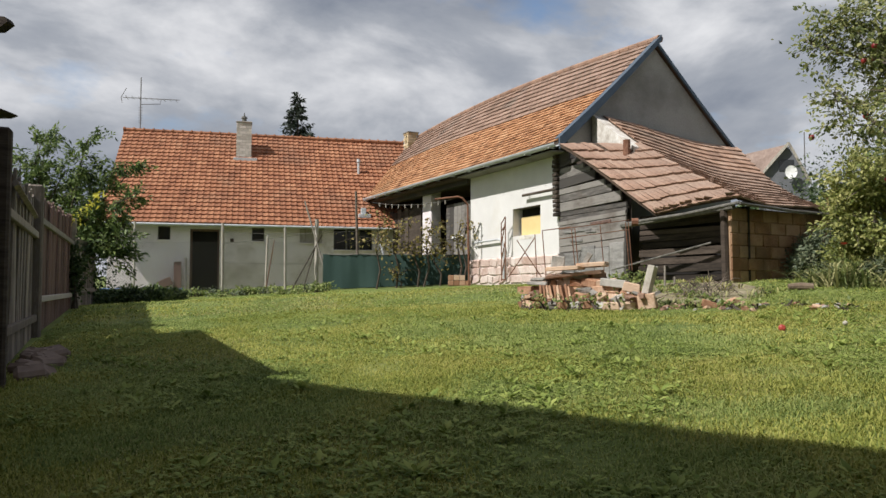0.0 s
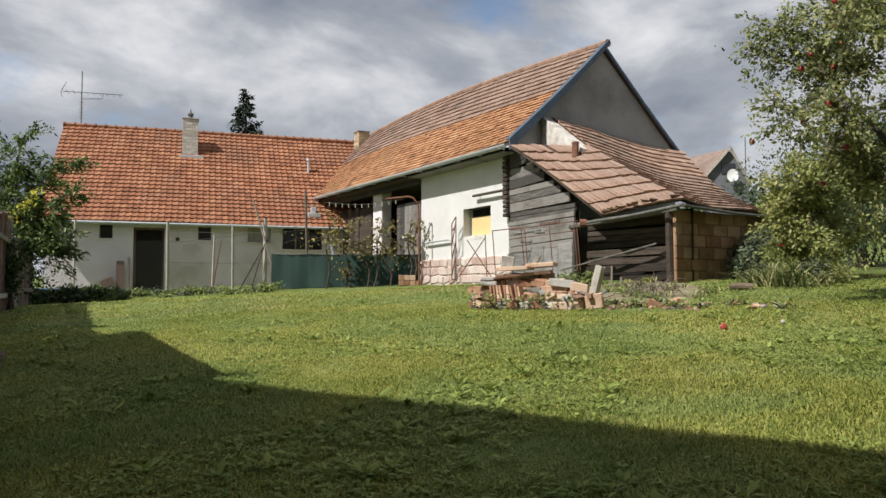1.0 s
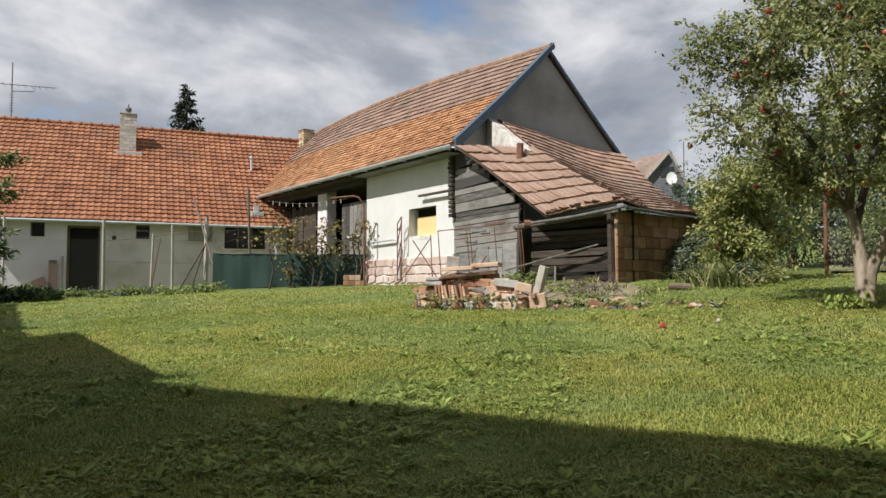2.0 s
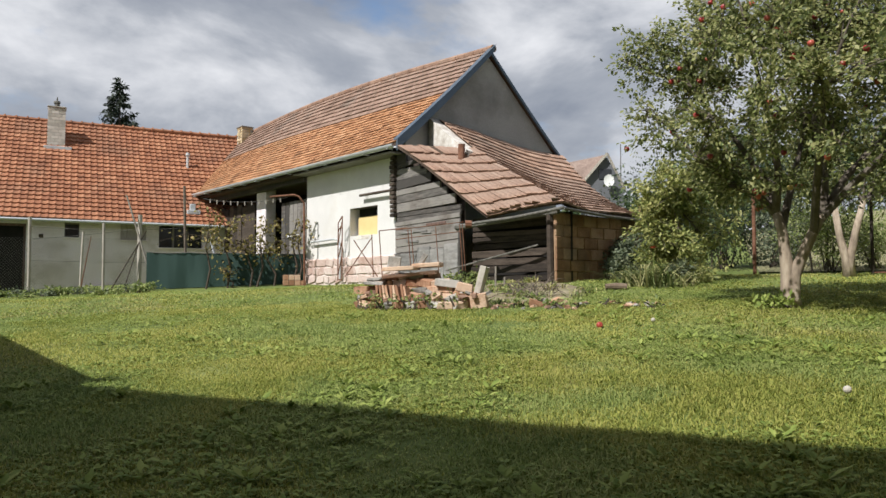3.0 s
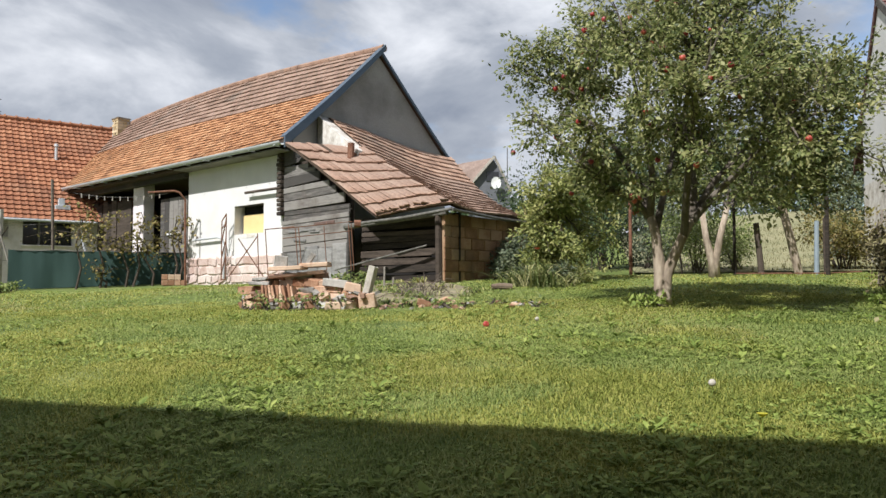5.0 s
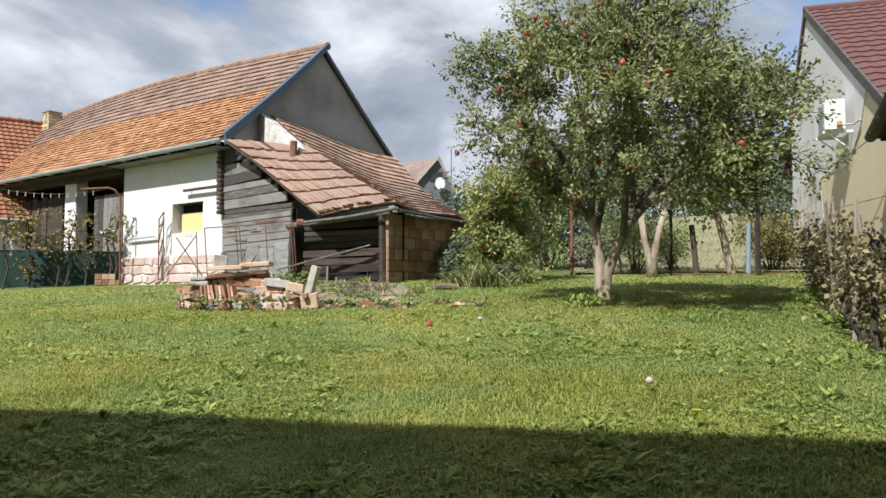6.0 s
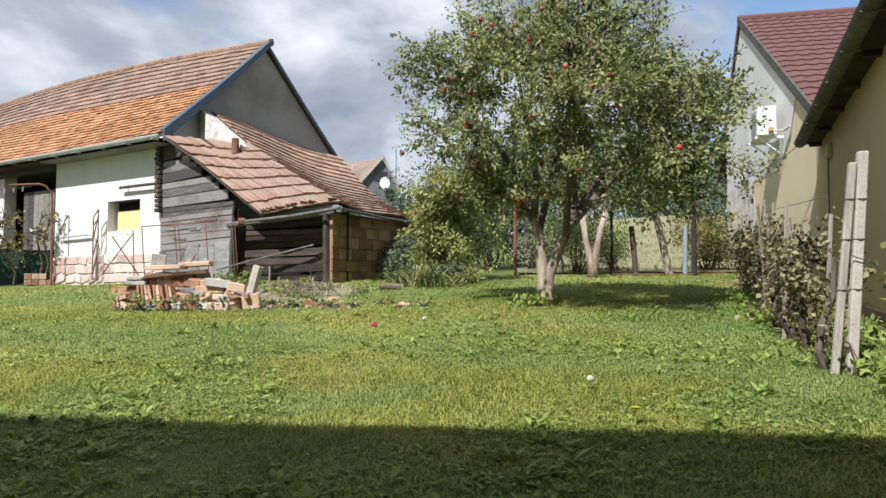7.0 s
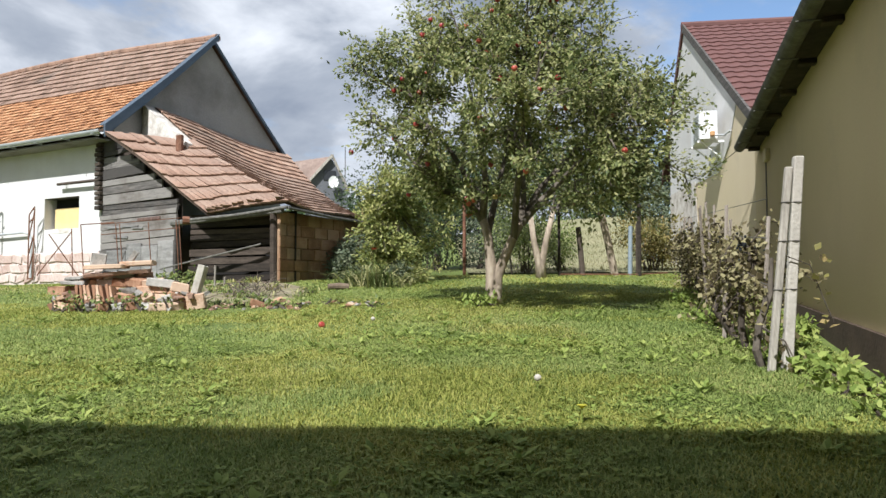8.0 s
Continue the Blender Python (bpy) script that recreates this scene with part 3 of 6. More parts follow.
# passage: pillar, back wall coloured near-black for the shade inside, ceiling and door leaves
part("pillar", box(0.06, 0.42, 7.40, 8.05, 0.6, 4.05, 0.02), "old_plaster", barn, "whitewashed pillar")
part("back_wall", box(2.0, 2.2, 4.6, 13.2, 0.6, 4.3), "inner_shade", barn)
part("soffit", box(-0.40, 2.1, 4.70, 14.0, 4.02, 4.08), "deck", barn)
part("end_wall", box(0.42, 2.1, 4.60, 4.70, 0.6, 4.1), "old_plaster", barn)
for k in range(13):
    y0 = 8.25 + 0.34 * k
    part("board", box(0.10 + 0.012 * (k % 3), 0.14 + 0.012 * (k % 3), y0, y0 + 0.325, 0.75, 3.55 + 0.08 * (k % 2), 0.006), "wood_dark", barn)
leaf = part("door", box(0.10, 0.15, 4.85, 6.35, 0.95, 3.42, 0.008), "wood_grey", barn, "grey board door leaf standing in the passage")
for k in range(6):
    part("plank", box(0.070, 0.102, 4.86 + 0.25 * k, 5.095 + 0.25 * k, 0.96, 3.41, 0.004), "wood_grey", leaf)
part("latch", box(0.04, 0.075, 5.25, 5.95, 2.35, 2.42, 0.01), "white_paint", leaf, "whitish cross bar")
# grey wood colour paints the band of shade under the gutter
part("eave_board", box(-0.44, 0.0, 0.0, 4.68, 4.02, 4.05), "wood_grey", barn)
part("beam", box(-0.10, 0.12, 4.7, 13.4, 3.88, 4.03, 0.01), "wood_grey", barn)
part("back_gable", prism(gable_pts, 15.2, 15.5), "render", barn)
part("far_wall", box(4.95, 5.3, 0.35, 15.2, 0.6, 4.1), "old_plaster", barn)


def barn_roof(u, v):
    y = -0.27 + 15.6 * u
    rise = 4.18 + (7.06 - 4.18) * (1 - v)
    return Vector((-0.47 + 3.12 * (1 - v), y, rise + ridge_lift(y) * (1 - v) + 0.035 * math.sin(9 * u + 2) * v - 0.05 * math.sin(math.pi * v)))


def barn_roof_back(u, v):
    p = barn_roof(u, v)
    return Vector((5.3 - p.x, p.y + 0.20 * (1 - u), p.z))


def deck_sheet(S, lower, nu=12, nv=6):
    vs, fs = [], []
    for j in range(nv + 1):
        for i in range(nu + 1):
            vs.append(S(i / nu, j / nv) - Vector((0, 0, lower)))
    n = len(vs)
    vs += [v - Vector((0, 0, 0.05)) for v in vs]
    for j in range(nv):
        for i in range(nu):
            a = j * (nu + 1) + i
            fs += [(a, a + nu + 1, a + nu + 2, a + 1), (a + n, a + n + 1, a + n + nu + 2, a + n + nu + 1)]
    rim = [i for i in range(nu + 1)] + [(j + 1) * (nu + 1) - 1 for j in range(1, nv + 1)] + [nv * (nu + 1) + i for i in range(nu - 1, -1, -1)] + [j * (nu + 1) for j in range(nv - 1, 0, -1)]
    for a, b in zip(rim, rim[1:] + rim[:1]):
        fs.append((a, b, b + n, a + n))
    return vs, fs


roof = part("roof", face_mesh("roof", *deck_sheet(barn_roof, 0.012), "deck"), "", barn, "old orange tile roof, upper half browner")
back_roof = part("back_roof", face_mesh("roof", *deck_sheet(barn_roof_back, 0.0), "deck"), "", barn)
UP = 0.46
tile_roof(roof, lambda u, v: barn_roof(u, UP + (1 - UP) * v), 84, 15, "beaver", "tile_orange", lambda u, v: u, 280, seed=2, jitter=1.15, stagger=True)
upper = part("upper_roof", face_mesh("roof", *deck_sheet(lambda u, v: barn_roof(u, UP * v), 0.008), "deck"), "", barn, "weathered pinkish brown tiles")
tile_roof(upper, lambda u, v: barn_roof(u, UP * v), 70, 8, "shingle", "tile_upper", lambda u, v: u, 200, seed=3)
ridge = bmesh.new()
for k in range(44):
    y = -0.27 + 15.6 * k / 44
    z = 7.06 + ridge_lift(y)
    tube([(2.65, y, z + 0.0), (2.65, y + 0.40, z + 0.012 + ridge_lift(y + 0.37) - ridge_lift(y))], [0.10, 0.088], 8, ridge)
part("ridge_tiles", ridge, "tile_brown", roof)["kind"] = "stuff"
# barge boards, gutter
for sx, name in ((1, "barge_board"), (-1, "barge_board")):
    pts = []
    for k in range(7):
        p = barn_roof(0, 1 - k / 6)
        pts.append((p.x if sx > 0 else 5.3 - p.x, p.z))
    if sx > 0:
        low = [(x, z - 0.07 - 0.12 * (1 - i / 6)) for i, (x, z) in enumerate(pts)]
        part(name, prism([(x, z + 0.06) for x, z in pts] + low[::-1], -0.33, -0.28), "flashing", barn, "blue-grey sheet metal barge board")
        part("verge_cap", prism([(x, z + 0.085) for x, z in pts] + [(x, z + 0.06) for x, z in pts[::-1]], -0.34, -0.14), "flashing", barn)
    else:
        part(name, prism([(x, z + 0.05) for x, z in pts] + [(x, z - 0.05) for x, z in pts[::-1]], -0.12, -0.07), "flashing", barn, "thin blue-grey sheet metal verge")
bm = bmesh.new()
N8 = 9
for k in range(N8):
    a0, a1 = math.pi + math.pi * k / N8, math.pi + math.pi * (k + 1) / N8
    q = [(-0.53 + 0.085 * math.cos(a), y, 4.16 + (0.02 if y > 0 else 0) + 0.085 * math.sin(a)) for a in (a0, a1) for y in (-0.30, 14.2)]
    vv = [bm.verts.new(p) for p in (q[0], q[1], q[3], q[2])]
    bm.faces.new(vv)
gutter = part("gutter", bm, "zinc", barn, "long zinc half-round gutter")
for k in range(15):
    y = -0.1 + 0.98 * k
    part("bracket", box(-0.625, -0.435, y, y + 0.025, 4.06, 4.085, 0.003), "zinc", gutter)
# barn chimney
ch = part("chimney", box(2.10, 2.54, 13.72, 14.18, 6.0, 7.30, 0.0), "mortar", barn, "buff brick chimney with darker cap")
for row in range(11):
    for k in range(2):
        z0 = 6.08 + 0.113 * row
        o = 0.11 if row % 2 else 0.0
        a = max(2.085, 2.085 + 0.24 * k - o)
        b = min(2.555, a + 0.225)
        part("brick", box(a, b, 13.705, 13.80, z0, z0 + 0.10, 0.004), "brick_buff", ch)
        c = max(13.71, 13.71 + 0.245 * k - o)
        part("brick", box(2.084, 2.18, c, min(14.20, c + 0.23), z0, z0 + 0.10, 0.004), "brick_buff", ch)
part("cap", box(2.06, 2.58, 13.68, 14.22, 7.29, 7.34, 0.01), "slab", ch)

# ---- lean-to of boards and blocks against the gable ----
shed = thing("lean_to_shed", pose(0, 0, 0), "collapsing lean-to shed with sagging brown tile roof", "shed")
GA = lambda s, z, y=-0.03: BARN @ Vector((s, y, z))
RA, RB = GA(1.02, 5.00), GA(5.55, 4.60)
RE = Vector((*right_side(-1.66, 15.7), 2.34))
RK = Vector((*right_side(-2.77, 12.9), 2.39))
LP = Vector((*right_side(-4.36, 13.5), 2.27))
LC = GA(-0.52, 4.08, -0.40)
LD = RA + (RK - RA) * 0.36 + Vector((-0.05, 0, -0.02))


def right_roof(u, v):
    p = RA.lerp(RB, u).lerp(RK.lerp(RE, u), v)
    return p + Vector((0, 0, -0.30 * math.sin(math.pi * v) * (0.55 + 0.45 * u) - 0.06 * math.sin(math.pi * u) + 0.03 * math.sin(7 * u + 3 * v)))


def left_roof(u, v):
    edge = right_roof(0.0, 0.36 + 0.64 * v)
    p = LC.lerp(LP, v).lerp(edge, u)
    return p + Vector((0, 0, 0.02 + 0.035 * math.sin(5 * v + 4 * u) * (1 - u)))


tile_rng = random.Random(12)
rr = part("roof", face_mesh("roof", *deck_sheet(right_roof, 0.0), "deck"), "", shed, "sagging roof of weathered brown tiles")
tile_roof(rr, right_roof, 26, 17, "shingle", "tile_brown", lambda u, v: -v, 290, seed=5, jitter=1.0)
lr = part("side_roof", face_mesh("roof", *deck_sheet(left_roof, 0.0), "deck"), "", shed, "twisted roof part with uneven tile courses")
tile_roof(lr, left_roof, 15, 7, "flat", "tile_brown", lambda u, v: -v, 290, seed=6, jitter=1.4, keep=lambda u, v: not (v < 0.12 and 0.40 < u < 0.5))
for k in range(16):
    u = tile_rng.uniform(0.02, 0.95)
    p = left_roof(u, 1.0)
    m = Matrix.Translation(p + Vector((0, 0, 0.03))) @ pose(0, 0, 0, tile_rng.gauss(-18, 8), tile_rng.gauss(8, 8), tile_rng.uniform(-25, 25) - 30)
    part("broken_tile", box(-0.09, 0.09 * tile_rng.uniform(0.3, 1), -0.10, 0.10 * tile_rng.uniform(0.2, 1), 0, 0.016, 0.004, None, m), "tile_brown", lr)
bm = tube([left_roof(0.62, 0.22) - Vector((0, 0, 0.1)), left_roof(0.62, 0.22) + Vector((0, 0, 0.34))], 0.075, 10)
part("flue_pipe", bm, "rust", shed, "short rusty brown flue pipe")
# peeling wall that shows between the two roofs
wv, wf = [], []
for k in range(9):
    p = right_roof(0.0, 0.40 * k / 8) + Vector((0, 0, -0.03))
    for off in (-0.34, 0.06):
        q = p + (RB - RA).normalized() * off
        wv += [q, q - Vector((0, 0, 1.15 - 0.05 * k))]
for k in range(8):
    a = 4 * k
    wf += [(a, a + 1, a + 5, a + 4), (a + 2, a + 6, a + 7, a + 3), (a, a + 4, a + 6, a + 2), (a + 1, a + 3, a + 7, a + 5)]
wf += [(0, 2, 3, 1), (32, 33, 35, 34)]
part("wall_stub", face_mesh("wall_stub", wv, wf, "peeling"), "", shed, "stub of wall with peeling white plaster")
# board wall: rows of old boards whose ends step down along the roof
W0 = Vector((*right_side(-7.42, 15.85), 0))
W1 = Vector((*right_side(-5.18, 14.2), 0))
wall_m = Matrix.Translation((W0.x, W0.y, 0)) @ Matrix.Rotation(math.atan2(W1.y - W0.y, W1.x - W0.x), 4, "Z")
WL = (W1 - W0).length
boards = part("board_wall", face_mesh("board_wall", [wall_m @ Vector(p) for p in ((0.05, 0.12, 0.6), (WL, 0.12, 0.6), (WL, 0.12, 2.75), (0.85, 0.12, 3.85), (0.05, 0.12, 3.9))],
                                      [(0, 1, 2, 3, 4)], "wood_dark"), "", shed, "silvery grey weathered horizontal boards")
brng = random.Random(11)
z = 0.80
while z < 3.9:
    h = brng.choice((0.11, 0.14, 0.18, 0.22, 0.27))
    end = min(WL, 0.70 + (4.02 - z - h) / 0.595 + brng.uniform(-0.12, 0.06))
    if end > 0.3:
        tilt = brng.gauss(0, 1.0)
        m = wall_m @ pose(0, brng.uniform(-0.02, 0.015), z, 0, tilt, 0)
        bm = box(brng.uniform(-0.03, 0.03), min(end, WL + 0.04), -0.02, 0.025, 0.006, h - 0.006, 0.005, None, m)
        part("board", bm, "wood_grey", boards)
    z += h
for k in range(15):
    z0 = 2.55 + 0.105 * k
    m = wall_m @ pose(-0.02, -0.03, z0, 0, 0, brng.uniform(-6, 6))
    part("log_end", box(-0.08 - brng.uniform(0, 0.05), 0.10, -0.09, 0.10, 0.005, 0.09, 0.012, None, m), "wood_dark", boards)
part("corner_board", box(WL - 0.03, WL + 0.03, -0.045, 0.05, 0.8, 2.12, 0.006, None, wall_m), "wood_grey", shed)
for x0, x1, z0, z1 in ((0.30, 1.05, 0.92, 1.66), (1.065, 1.62, 0.94, 1.78), (1.635, 2.20, 0.92, 1.72), (2.215, WL - 0.05, 0.94, 1.80)):
    part("panel", box(x0, min(x1, WL), -0.05, -0.022, z0, z1, 0.006, None, wall_m), "wood_silver", boards, "pale silver-grey board panel")
for k in range(9):
    x0 = brng.uniform(0.2, WL - 0.8)
    z0 = brng.uniform(1.9, 3.2)
    if z0 < 3.9 - 0.6 * (x0 + 0.7):
        part("batten", box(0, brng.uniform(0.4, 0.9), -0.045, -0.022, 0, brng.uniform(0.035, 0.07), 0.004, None, wall_m @ pose(x0, 0, z0, 0, brng.gauss(0, 2.5), 0)), "wood_silver" if k % 3 else "wood_brown", boards)
# open front, inner shade painted as a near-black sheet, with loose boards, and a low wall of blocks
K0 = Vector((*right_side(-2.95, 13.15), 0))
front_m = Matrix.Translation((W1.x, W1.y, 0)) @ Matrix.Rotation(math.atan2(K0.y - W1.y, K0.x - W1.x), 4, "Z")
FL = (K0 - W1).length
front = part("front", box(0.0, FL, 0.45, 0.50, 0.6, 2.3, 0, None, front_m), "inner_shade", shed, "open front backed by a near-black sheet for the shade inside, with old boards")
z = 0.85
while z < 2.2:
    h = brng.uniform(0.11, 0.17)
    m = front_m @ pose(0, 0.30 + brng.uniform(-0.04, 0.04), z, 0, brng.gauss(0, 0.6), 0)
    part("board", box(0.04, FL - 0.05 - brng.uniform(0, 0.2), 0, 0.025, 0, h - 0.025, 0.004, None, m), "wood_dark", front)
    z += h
for a, b, r in (((FL - 0.10, -0.03, 0.7), (FL - 0.12, -0.03, 2.22), 0.065),):
    part("post", tube([front_m @ Vector(a), front_m @ Vector(b)], r, 7), "wood_dark", shed)
part("rail", tube([front_m @ Vector((0.15, -0.55, 1.22)), front_m @ Vector((FL - 0.3, -0.15, 1.66))], 0.016, 6), "gutter_old", shed, "slanting thin grey pole")
part("eave_beam", tube([front_m @ Vector((-0.12, -0.02, 2.12)), front_m @ Vector((FL + 0.1, -0.05, 2.26))], 0.055, 6), "gutter_old", shed)
eg = bmesh.new()
for a, b in ((LP + Vector((-0.35, 0.12, -0.16)), RK + Vector((0.0, -0.04, -0.09))), (RK + Vector((0, -0.04, -0.10)), RE + Vector((0.05, 0, -0.08)))):
    tube([a, a.lerp(b, 0.5) + Vector((0, 0, -0.025)), b], 0.030, 8, eg)
part("gutter", eg, "gutter_old", shed, "sagging old zinc gutter")
part("gutter_end", tube([LP + Vector((-0.42, 0.13, -0.16)), LP + Vector((-0.30, 0.10, -0.16))], 0.075, 8), "rust", shed)
E0 = Vector((*right_side(-1.85, 15.6), 0))
block_m = Matrix.Translation((K0.x, K0.y, 0)) @ Matrix.Rotation(math.atan2(E0.y - K0.y, E0.x - K0.x), 4, "Z")
BL = (E0 - K0).length
blocks = part("block_wall", box(0, BL, 0.02, 0.10, 0.5, 2.26, 0, None, block_m), "block", shed, "brown slag block wall")
for row in range(7):
    x = -0.22 * (row % 2)
    while x < BL:
        a, b = max(0, x), min(BL, x + 0.43)
        if b - a > 0.06:
            part("block", box(a + 0.006, b - 0.006, brng.uniform(-0.012, 0.004), 0.05, 0.75 + 0.215 * row, 0.955 + 0.215 * row, 0.008, None, block_m), "block", blocks)
        x += 0.44
side_m = Matrix.Translation((E0.x, E0.y, 0)) @ Matrix.Rotation(radians(27 + 90), 4, "Z")
part("side_wall", box(0, 4.6, -0.24, 0.0, 0.6, 2.3, 0, None, side_m), "block", shed)

# ---- the low house across the yard ----
HOUSE = pose(-11.2, 23.7, 0, 0, 0, 14.4)
house = thing("farmhouse", HOUSE, "low whitewashed farmhouse with red clay tile roof", "house")
holes = [(1.80, 2.20, 2.47, 2.92), (2.83, 3.79, 0.5, 2.85), (4.85, 5.27, 2.46, 2.93), (6.48, 7.26, 2.43, 2.94), (7.66, 9.05, 2.20, 2.97)]
facade = part("wall", window_hole(0.25, 10.6, holes, 0.4, 3.10, 0.35, 0.40), "old_plaster", house, "patchy old whitewashed wall")
part("end_wall", box(0.25, 0.6, 0.75, 9.2, 0.4, 3.0), "old_plaster", house)
eg = bmesh.new()
va = [eg.verts.new(p) for p in ((0.3, 0.3, 3.0), (0.3, 9.3, 3.0), (0.3, 4.8, 6.85))]
vb = [eg.verts.new(p) for p in ((0.6, 0.3, 3.0), (0.6, 9.3, 3.0), (0.6, 4.8, 6.85))]
eg.faces.new(va), eg.faces.new(vb[::-1])
for k in range(3):
    eg.faces.new((va[k], vb[k], vb[(k + 1) % 3], va[(k + 1) % 3]))
part("gable", eg, "old_plaster", house)
for i, (a, b, c, d) in enumerate(holes):
    if i == 1:
        # sheet coloured near-black as the unlit room behind the doorway
        door = part("door", box(a, b, 0.64, 0.68, 0.5, d), "inner_shade", house, "doorway with wooden frame, filled by a near-black sheet for the shade indoors")
        for q in ((a, a + 0.07, 0.44, 0.60), (b - 0.07, b, 0.44, 0.60)):
            part("jamb", box(*q, 0.5, d, 0.006), "wood_brown", door)
        part("head", box(a, b, 0.44, 0.60, d - 0.07, d, 0.006), "wood_brown", door)
        continue
    w = part("window", box(a, b, 0.62, 0.66, c, d), "glass", house, "small dark window" if i < 4 else "two-part dark window with grey frame")
    n = 3 if i == 4 else 1
    for k in range(n + 1):
        x = a + (b - a) * k / n
        part("frame", box(max(a, x - 0.03), min(b, x + 0.03), 0.52, 0.58, c, d, 0.004), "wood_grey", w)
    part("frame", box(a, b, 0.52, 0.575, d - 0.05, d, 0.004), "wood_grey", w)
    part("sill", box(a - 0.04, b + 0.04, 0.33, 0.60, c - 0.045, c, 0.006), "old_plaster", w)
    if i == 3:
        part("grille", box(a, b, 0.47, 0.50, c, d, 0.004), "wood_pale", w, "pale boarded grille")
part("wall_lamp", box(4.14, 4.26, 0.32, 0.42, 2.42, 2.54, 0.02), "wood_dark", house)
part("footing", box(5.4, 7.6, 0.25, 0.42, 0.4, 0.93, 0.02), "slab", house, "pale concrete footing")


def house_roof(u, v):
    x = -0.02 + 12.1 * u
    return Vector((x, 4.8 * (1 - v), 2.99 + 3.98 * (1 - v) + 0.03 * math.sin(6 * u) - 0.06 * math.sin(math.pi * v)))


def house_roof_back(u, v):
    p = house_roof(u, v)
    return Vector((p.x, 9.6 - p.y, p.z))


hr = part("roof", face_mesh("roof", *deck_sheet(house_roof, 0.012), "deck"), "", house, "red interlocking clay tile roof")
part("back_roof", face_mesh("roof", *deck_sheet(house_roof_back, 0.0), "tile_red_rest"), "", house)
tile_roof(hr, house_roof, 60, 24, "pantile", "tile_red", lambda u, v: -v, 295, seed=8, jitter=0.3)
ridge = bmesh.new()
for k in range(34):
    x = -0.05 + 12.1 * k / 34
    tube([(x, 4.8, 7.0), (x + 0.05, 4.8, 7.0), (x + 0.06, 4.8, 6.995), (x + 0.40, 4.8, 6.995)], [0.125, 0.125, 0.10, 0.088], 8, ridge)
part("ridge_tiles", ridge, "tile_red", hr)["kind"] = "stuff"
gt = tube([(-0.05, -0.06, 2.96), (9.7, -0.06, 2.94)], 0.045, 8)
part("gutter", gt, "zinc", house, "grey gutter")
# chimney
CX, CY = 4.50, 3.74
ch = part("chimney", box(CX - 0.265, CX + 0.265, CY - 0.25, CY + 0.25, 5.2, 7.26), "mortar", house, "pale brick chimney with steel cowl")
for row in range(17):
    z0 = 5.36 + 0.111 * row
    for k in range(3):
        o = 0.11 if row % 2 else 0
        a = max(CX - 0.28, CX - 0.28 + 0.23 * k - o)
        b = min(CX + 0.28, CX - 0.28 + 0.23 * (k + 1) - o - 0.012)
        if b - a > 0.03:
            part("brick", box(a, b, CY - 0.265, CY - 0.17, z0, z0 + 0.101, 0.004), "brick_grey", ch)
    part("brick", box(CX + 0.17, CX + 0.278, CY - 0.16, CY + 0.25, z0, z0 + 0.101, 0.004), "brick_grey", ch)
part("cap", box(CX - 0.30, CX + 0.30, CY - 0.29, CY + 0.29, 7.25, 7.30, 0.01), "slab", ch)
part("cowl", tube([(CX, CY, 7.28), (CX, CY, 7.44), (CX, CY, 7.46), (CX, CY, 7.53), (CX, CY, 7.55), (CX, CY, 7.68)], [0.085, 0.085, 0.12, 0.10, 0.025, 0.018], 12), "gutter_old", ch)
part("flashing", box(CX - 0.38, CX + 0.50, CY - 0.44, CY - 0.30, 5.66, 5.84, 0.01), "zinc", ch)
vp_ = house_roof(0.735, 0.26 + 0.14)
part("vent_pipe", tube([vp_, vp_ + Vector((0, 0, 0.55))], 0.05, 10), "zinc", house, "thin metal vent pipe")
part("vent_hood", tube([vp_ + Vector((0, 0, 0.5)), vp_ + Vector((0, 0, 0.6))], [0.08, 0.06], 10), "zinc", house)
hp = house_roof(0.725, 0.86)
part("roof_hatch", box(hp.x - 0.09, hp.x + 0.09, hp.y - 0.12, hp.y + 0.05, hp.z, hp.z + 0.24, 0.01), "zinc", house, "small grey roof hatch")
part("hatch_flashing", box(hp.x - 0.20, hp.x + 0.24, hp.y - 0.26, hp.y - 0.05, hp.z - 0.13, hp.z + 0.01, 0.01), "zinc", house)

# aerial on the ridge
aerial = thing("roof_aerial", HOUSE @ pose(0.55, 4.8, 7.05), "television aerial on a thin mast above the ridge", "aerial")
part("mast", tube([(0, 0, 0), (0, 0, 2.05)], 0.022, 6), "wire", aerial)
boom = part("boom", tube([(-0.65, 0, 1.22), (1.45, -0.1, 1.22)], 0.014, 5), "wire", aerial)
for k in range(9):
    x = -0.5 + 0.23 * k
    part("element", tube([(x, -0.34, 1.22 - 0.01 * k), (x, 0.30, 1.22)], 0.008, 4), "wire", boom)
part("reflector", tube([(-0.65, -0.1, 0.98), (-0.72, 0, 1.22), (-0.55, 0.1, 1.62)], 0.012, 5), "wire", aerial)
part("brace", tube([(0, 0, 0.98), (0.72, 0, 1.04), (0.75, 0, 1.2)], 0.012, 5), "wire", aerial)
for k in range(7):
    part("peg", tube([(-0.07, 0, 0.25 + 0.1 * k), (0.07, 0, 0.25 + 0.1 * k)], 0.01, 4), "wire", aerial)

# ---- trees and shrubs ----


def bezier(a, b, c, n):
    return [a * (1 - t) ** 2 + b * 2 * t * (1 - t) + c * t * t for t in (i / n for i in range(n + 1))]


